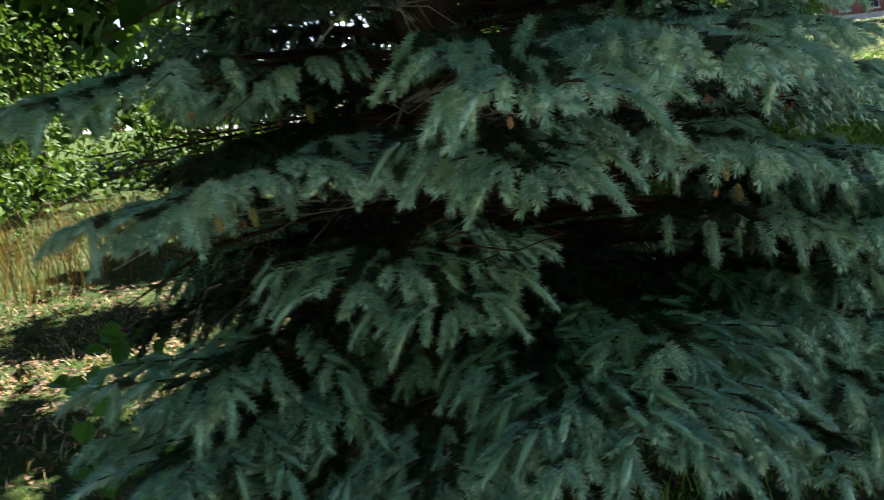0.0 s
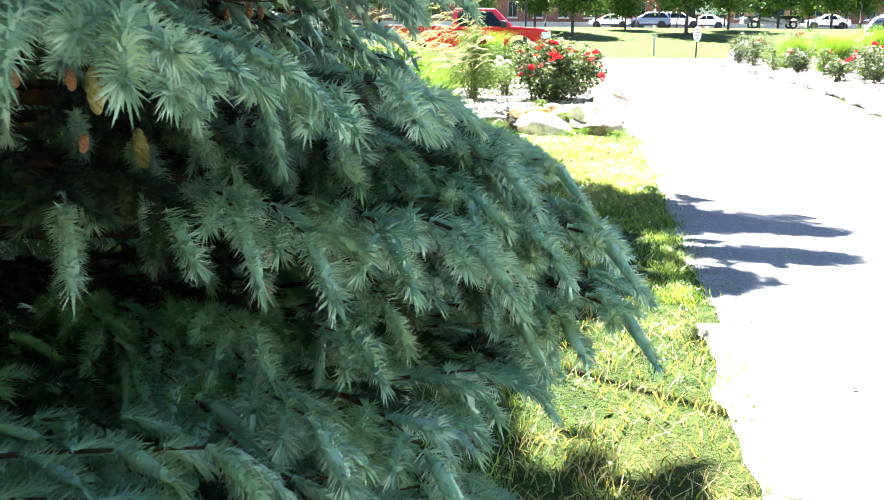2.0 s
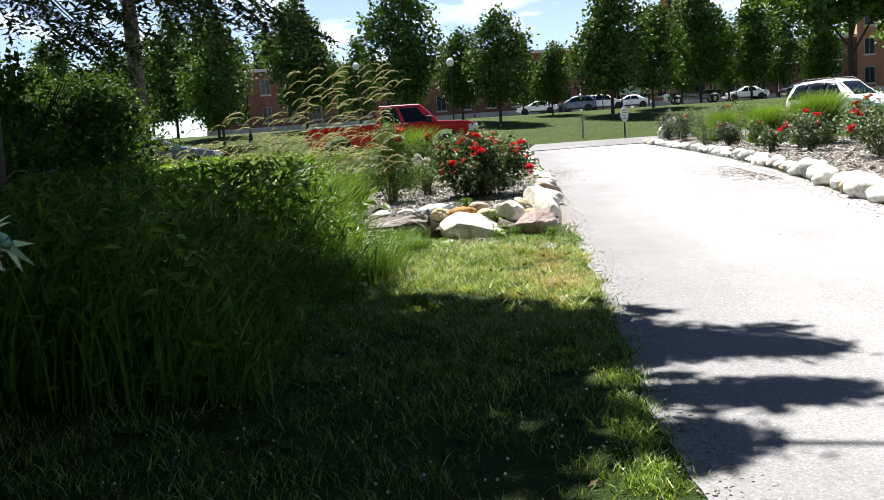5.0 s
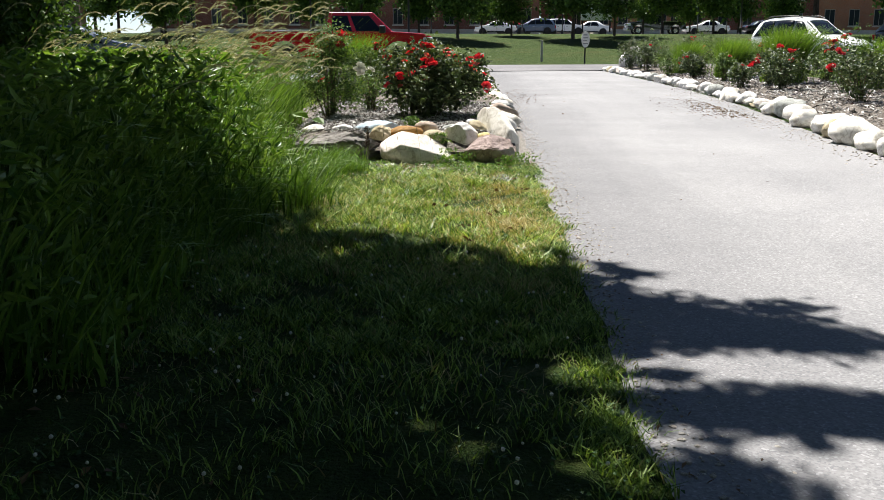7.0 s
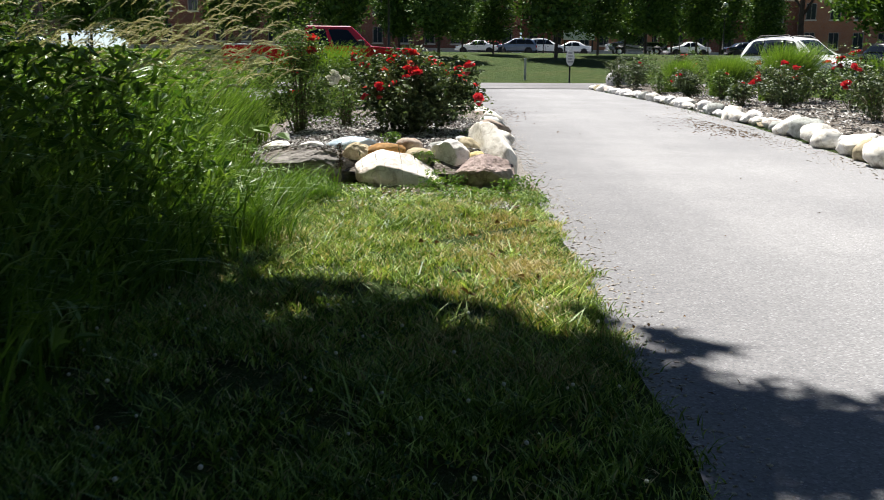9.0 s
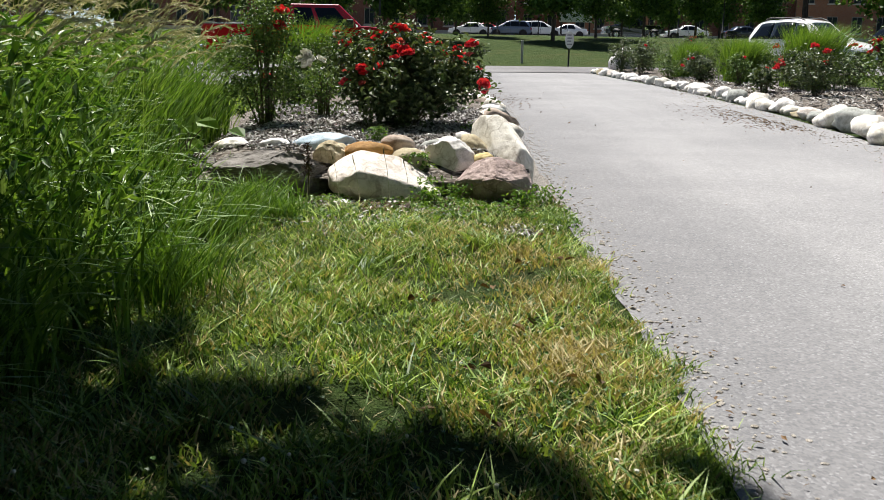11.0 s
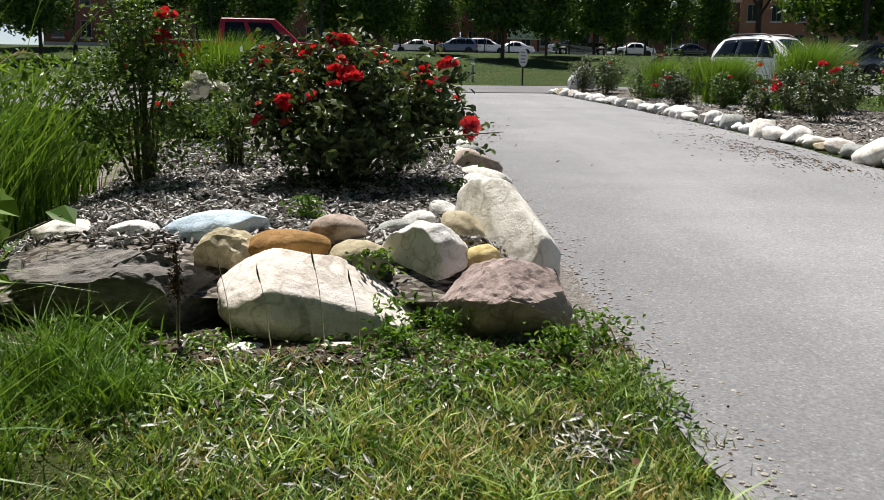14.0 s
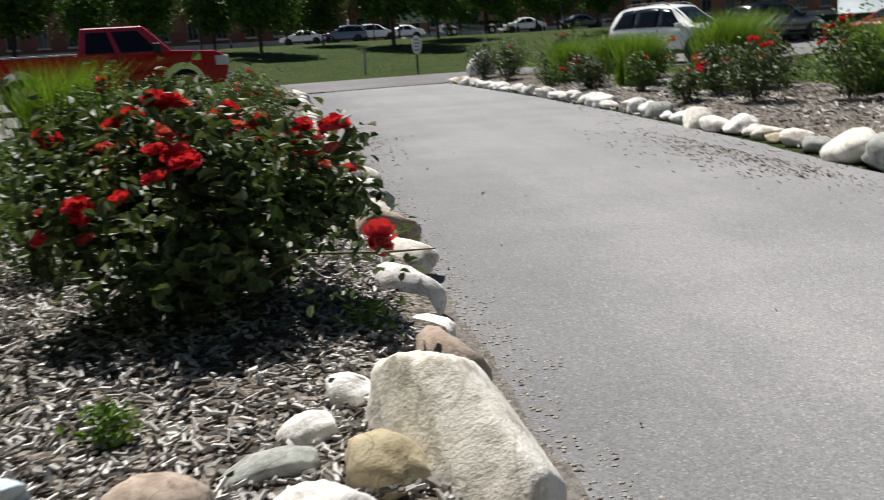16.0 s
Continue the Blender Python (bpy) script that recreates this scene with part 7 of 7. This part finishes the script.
for x, y, tn, pt, lb, kw in [(2.6, 111, 176, WHITE_PAINT, "white saloon car in the far car park", SALOON), (4.6, 113.5, 4, DARK_RED_PAINT, "red saloon car in the far car park", SALOON), (6.7, 111, 180, BLUE_PAINT, "grey-blue sport utility car in the far car park", {}),
                             (10.0, 111.5, 3, WHITE_PAINT, "white sport utility car in the far car park", {}), (12.8, 112, 177, WHITE_PAINT, "white saloon car in the far car park", SALOON), (24.2, 107, 184, WHITE_PAINT, "white saloon car beside dark trucks", SALOON), (30.0, 106, 5, BLACK_PAINT, "black saloon car in the far car park", SALOON)]:
    wagon(x, y, tn, pt, lb, **kw)
pickup(18.4, 104.0, 182, BLACK_PAINT, "black pickup truck in the far car park")

# ---- lamps, signs, posts ----
def street_lamp(x, y, h=4.1):
    l = thing("street_lamp", Matrix.Translation((x, y, ground_z(x, y))), "black street lamp post with a white globe", "street lamp", "street lamps")
    part("base", cyl_bm((0, 0, -0.05), (0, 0, 0.5), 0.16, 0.09, 12), DARK_POST, l)
    part("post", cyl_bm((0, 0, 0.45), (0, 0, h - 0.45), 0.06, 0.045, 10), DARK_POST, l)
    part("collar", cyl_bm((0, 0, h - 0.48), (0, 0, h - 0.36), 0.06, 0.12, 12), DARK_POST, l)
    bm = bmesh.new()
    bmesh.ops.create_uvsphere(bm, u_segments=16, v_segments=10, radius=0.21, matrix=Matrix.Translation((0, 0, h - 0.18)) @ Matrix.Diagonal((1, 1, 1.15, 1)))
    shade(part("globe", bm, GLOBE, l))


for x, y in [(-3.1, 56), (5.2, 106), (9.3, 106), (-4.2, 106), (24.5, 100), (-9.2, 62), (-15.5, 60), (29.3, 70), (19.0, 88), (-1.0, 82), (21.5, 84)]:
    street_lamp(x, y)


def sign_round(x, y):
    s = thing("path_sign", pose(x, y, ground_z(x, y), 0, 0, 8), "small white oval sign on a dark post", "sign")
    part("post", cyl_bm((0, 0, -0.1), (0, 0, 0.85), 0.035, sides=8), DARK_POST, s)
    pts = [(0.18 * math.cos(a), 1.05 + 0.34 * math.sin(a)) for a in np.linspace(0, 2 * math.pi, 20, endpoint=False)]
    bm = bmesh.new()
    f = bm.faces.new([bm.verts.new((px, -0.04, pz)) for px, pz in pts])
    ex = bmesh.ops.extrude_face_region(bm, geom=[f])
    for v in ex["geom"]:
        if isinstance(v, bmesh.types.BMVert):
            v.co.y += 0.03
    bmesh.ops.recalc_face_normals(bm, faces=bm.faces)
    part("board", bm, WHITE_WOOD, s)
    for k in range(4):
        part("print_bar", box_bm(-0.1, 0.1 - 0.03 * (k % 2), -0.048, -0.042, 0.85 + 0.12 * k, 0.9 + 0.12 * k), GREY_MARK, s)


sign_round(5.05, 47.2)
mp = thing("marker_post", pose(3.35, 49.3, 0.02), "short grey marker post at the road edge", "post")
part("post", box_bm(-0.05, 0.05, -0.05, 0.05, -0.1, 0.95, 0.01), STEEL_POST, mp)
part("cap", box_bm(-0.06, 0.06, -0.06, 0.06, 0.94, 0.98, 0.008), STEEL_POST, mp)
nb = thing("notice_board", pose(9.3, 78, ground_z(9.3, 78) + 0.25, 0, 0, -8), "white notice board on two dark posts", "sign board")
part("panel", box_bm(-1.15, 1.15, -0.06, 0.06, 0.75, 1.95, 0.02), WHITE_WOOD, nb)
part("roof", profile_bm([(-1.3, 1.95), (1.3, 1.95), (1.0, 2.3), (-1.0, 2.3)], 0.25, 0.0), ROOF, nb)
for s in (-1, 1):
    part("post", box_bm(s * 1.0 - 0.06, s * 1.0 + 0.06, -0.03, 0.09, -0.1, 1.9), DARK_POST, nb)

# ---- brick buildings ----
def building(x, y, turn, w, d, h, storeys, bays, brick, label, pitched=True, name="brick_building", win=(1.0, 1.7)):
    b = thing(name, pose(x, y, ground_z(x, y), 0, 0, turn), label, "building", "brick buildings")
    part("wall", box_bm(-w / 2, w / 2, 0, d, -0.3, h), brick, b)
    part("plinth", box_bm(-w / 2 - 0.06, w / 2 + 0.06, -0.06, d + 0.06, -0.3, 0.7), LIMESTONE, b)
    part("cornice", box_bm(-w / 2 - 0.25, w / 2 + 0.25, -0.25, d + 0.25, h, h + 0.35), LIMESTONE, b)
    if pitched:
        part("roof", profile_bm([(-w / 2 - 0.4, h + 0.35), (w / 2 + 0.4, h + 0.35), (w / 2 - 2.2, h + 3.0), (-w / 2 + 2.2, h + 3.0)], d / 2 + 0.3, 0.0), ROOF, b).matrix_basis = Matrix.Translation((0, d / 2, 0))
    fr = box_bm(-win[0] / 2 - 0.08, win[0] / 2 + 0.08, -0.05, 0.06, -0.08, win[1] + 0.08)
    frame_me = bpy.data.meshes.new("window")
    fr.to_mesh(frame_me)
    fr.free()
    frame_me.materials.append(WINDOW_TRIM)
    pn = box_bm(-win[0] / 2, -0.03, -0.065, 0.0, 0, win[1])
    box_bm(0.03, win[0] / 2, -0.065, 0.0, 0, win[1], 0, pn)
    pane_me = bpy.data.meshes.new("pane")
    pn.to_mesh(pane_me)
    pn.free()
    pane_me.materials.append(PANE)
    sl = box_bm(-win[0] / 2 - 0.18, win[0] / 2 + 0.18, -0.16, 0.02, -0.24, -0.08)
    sill_me = bpy.data.meshes.new("sill")
    sl.to_mesh(sill_me)
    sl.free()
    sill_me.materials.append(LIMESTONE)
    for s in range(storeys):
        for k in range(bays):
            wv = new("window", frame_me)
            wv.parent = b
            wv.matrix_basis = Matrix.Translation((-w / 2 + w * (k + 0.5) / bays, 0, 1.3 + s * (h - 0.6) / storeys))
            for nm, me in (("pane", pane_me), ("sill", sill_me)):
                o = new(nm, me)
                o.parent = wv
    return b


building(-15, 121, 3, 46, 14, 7.4, 2, 15, BRICK, "two-storey red brick building behind trees", False)
building(31, 134, -6, 44, 14, 7.2, 2, 14, BRICK, "red brick building with a flat roof", False)
building(56.5, 128, -16, 26, 14, 11.5, 3, 9, LIGHT_BRICK, "orange brick building with tall windows", True, "brick_hall", (1.1, 1.9))
building(-62, 106, 12, 36, 14, 7.5, 2, 11, BRICK, "red brick wing behind trees", False)
building(19.0, 122, -4, 9, 8, 3.4, 1, 4, LIGHT_BRICK, "low orange brick annex with a gabled roof")
tw = thing("bell_tower", pose(27.6, 160, -2.9, 0, 0, -22), "square brick bell tower with tall belfry openings", "tower")
part("shaft", box_bm(-3.2, 3.2, -3.2, 3.2, -0.3, 18.2), BRICK, tw)
for sx in (-1, 1):
    for sy in (-1, 1):
        part("pier", box_bm(sx * 2.7 - 0.5, sx * 2.7 + 0.5, sy * 2.7 - 0.5, sy * 2.7 + 0.5, 18.2, 23.2), BRICK, tw)
for k in range(3):
    for face in range(4):
        bm = cyl_bm((-1.3 + 1.3 * k, -3.05, 18.2), (-1.3 + 1.3 * k, -3.05, 23.2), 0.2, 0.17, 8)
        bmesh.ops.rotate(bm, verts=bm.verts, cent=(0, 0, 0), matrix=Matrix.Rotation(face * math.pi / 2, 3, "Z"))
        part("column", bm, LIMESTONE, tw)
# solid black fill stands for the shade inside the open belfry
part("belfry_shade_fill", box_bm(-2.2, 2.2, -2.2, 2.2, 18.0, 23.2), BLACK_TRIM, tw)
part("cornice", box_bm(-3.6, 3.6, -3.6, 3.6, 23.2, 24.2, 0.1), BRICK, tw)
part("string_course", box_bm(-3.35, 3.35, -3.35, 3.35, 17.9, 18.3), LIMESTONE, tw)
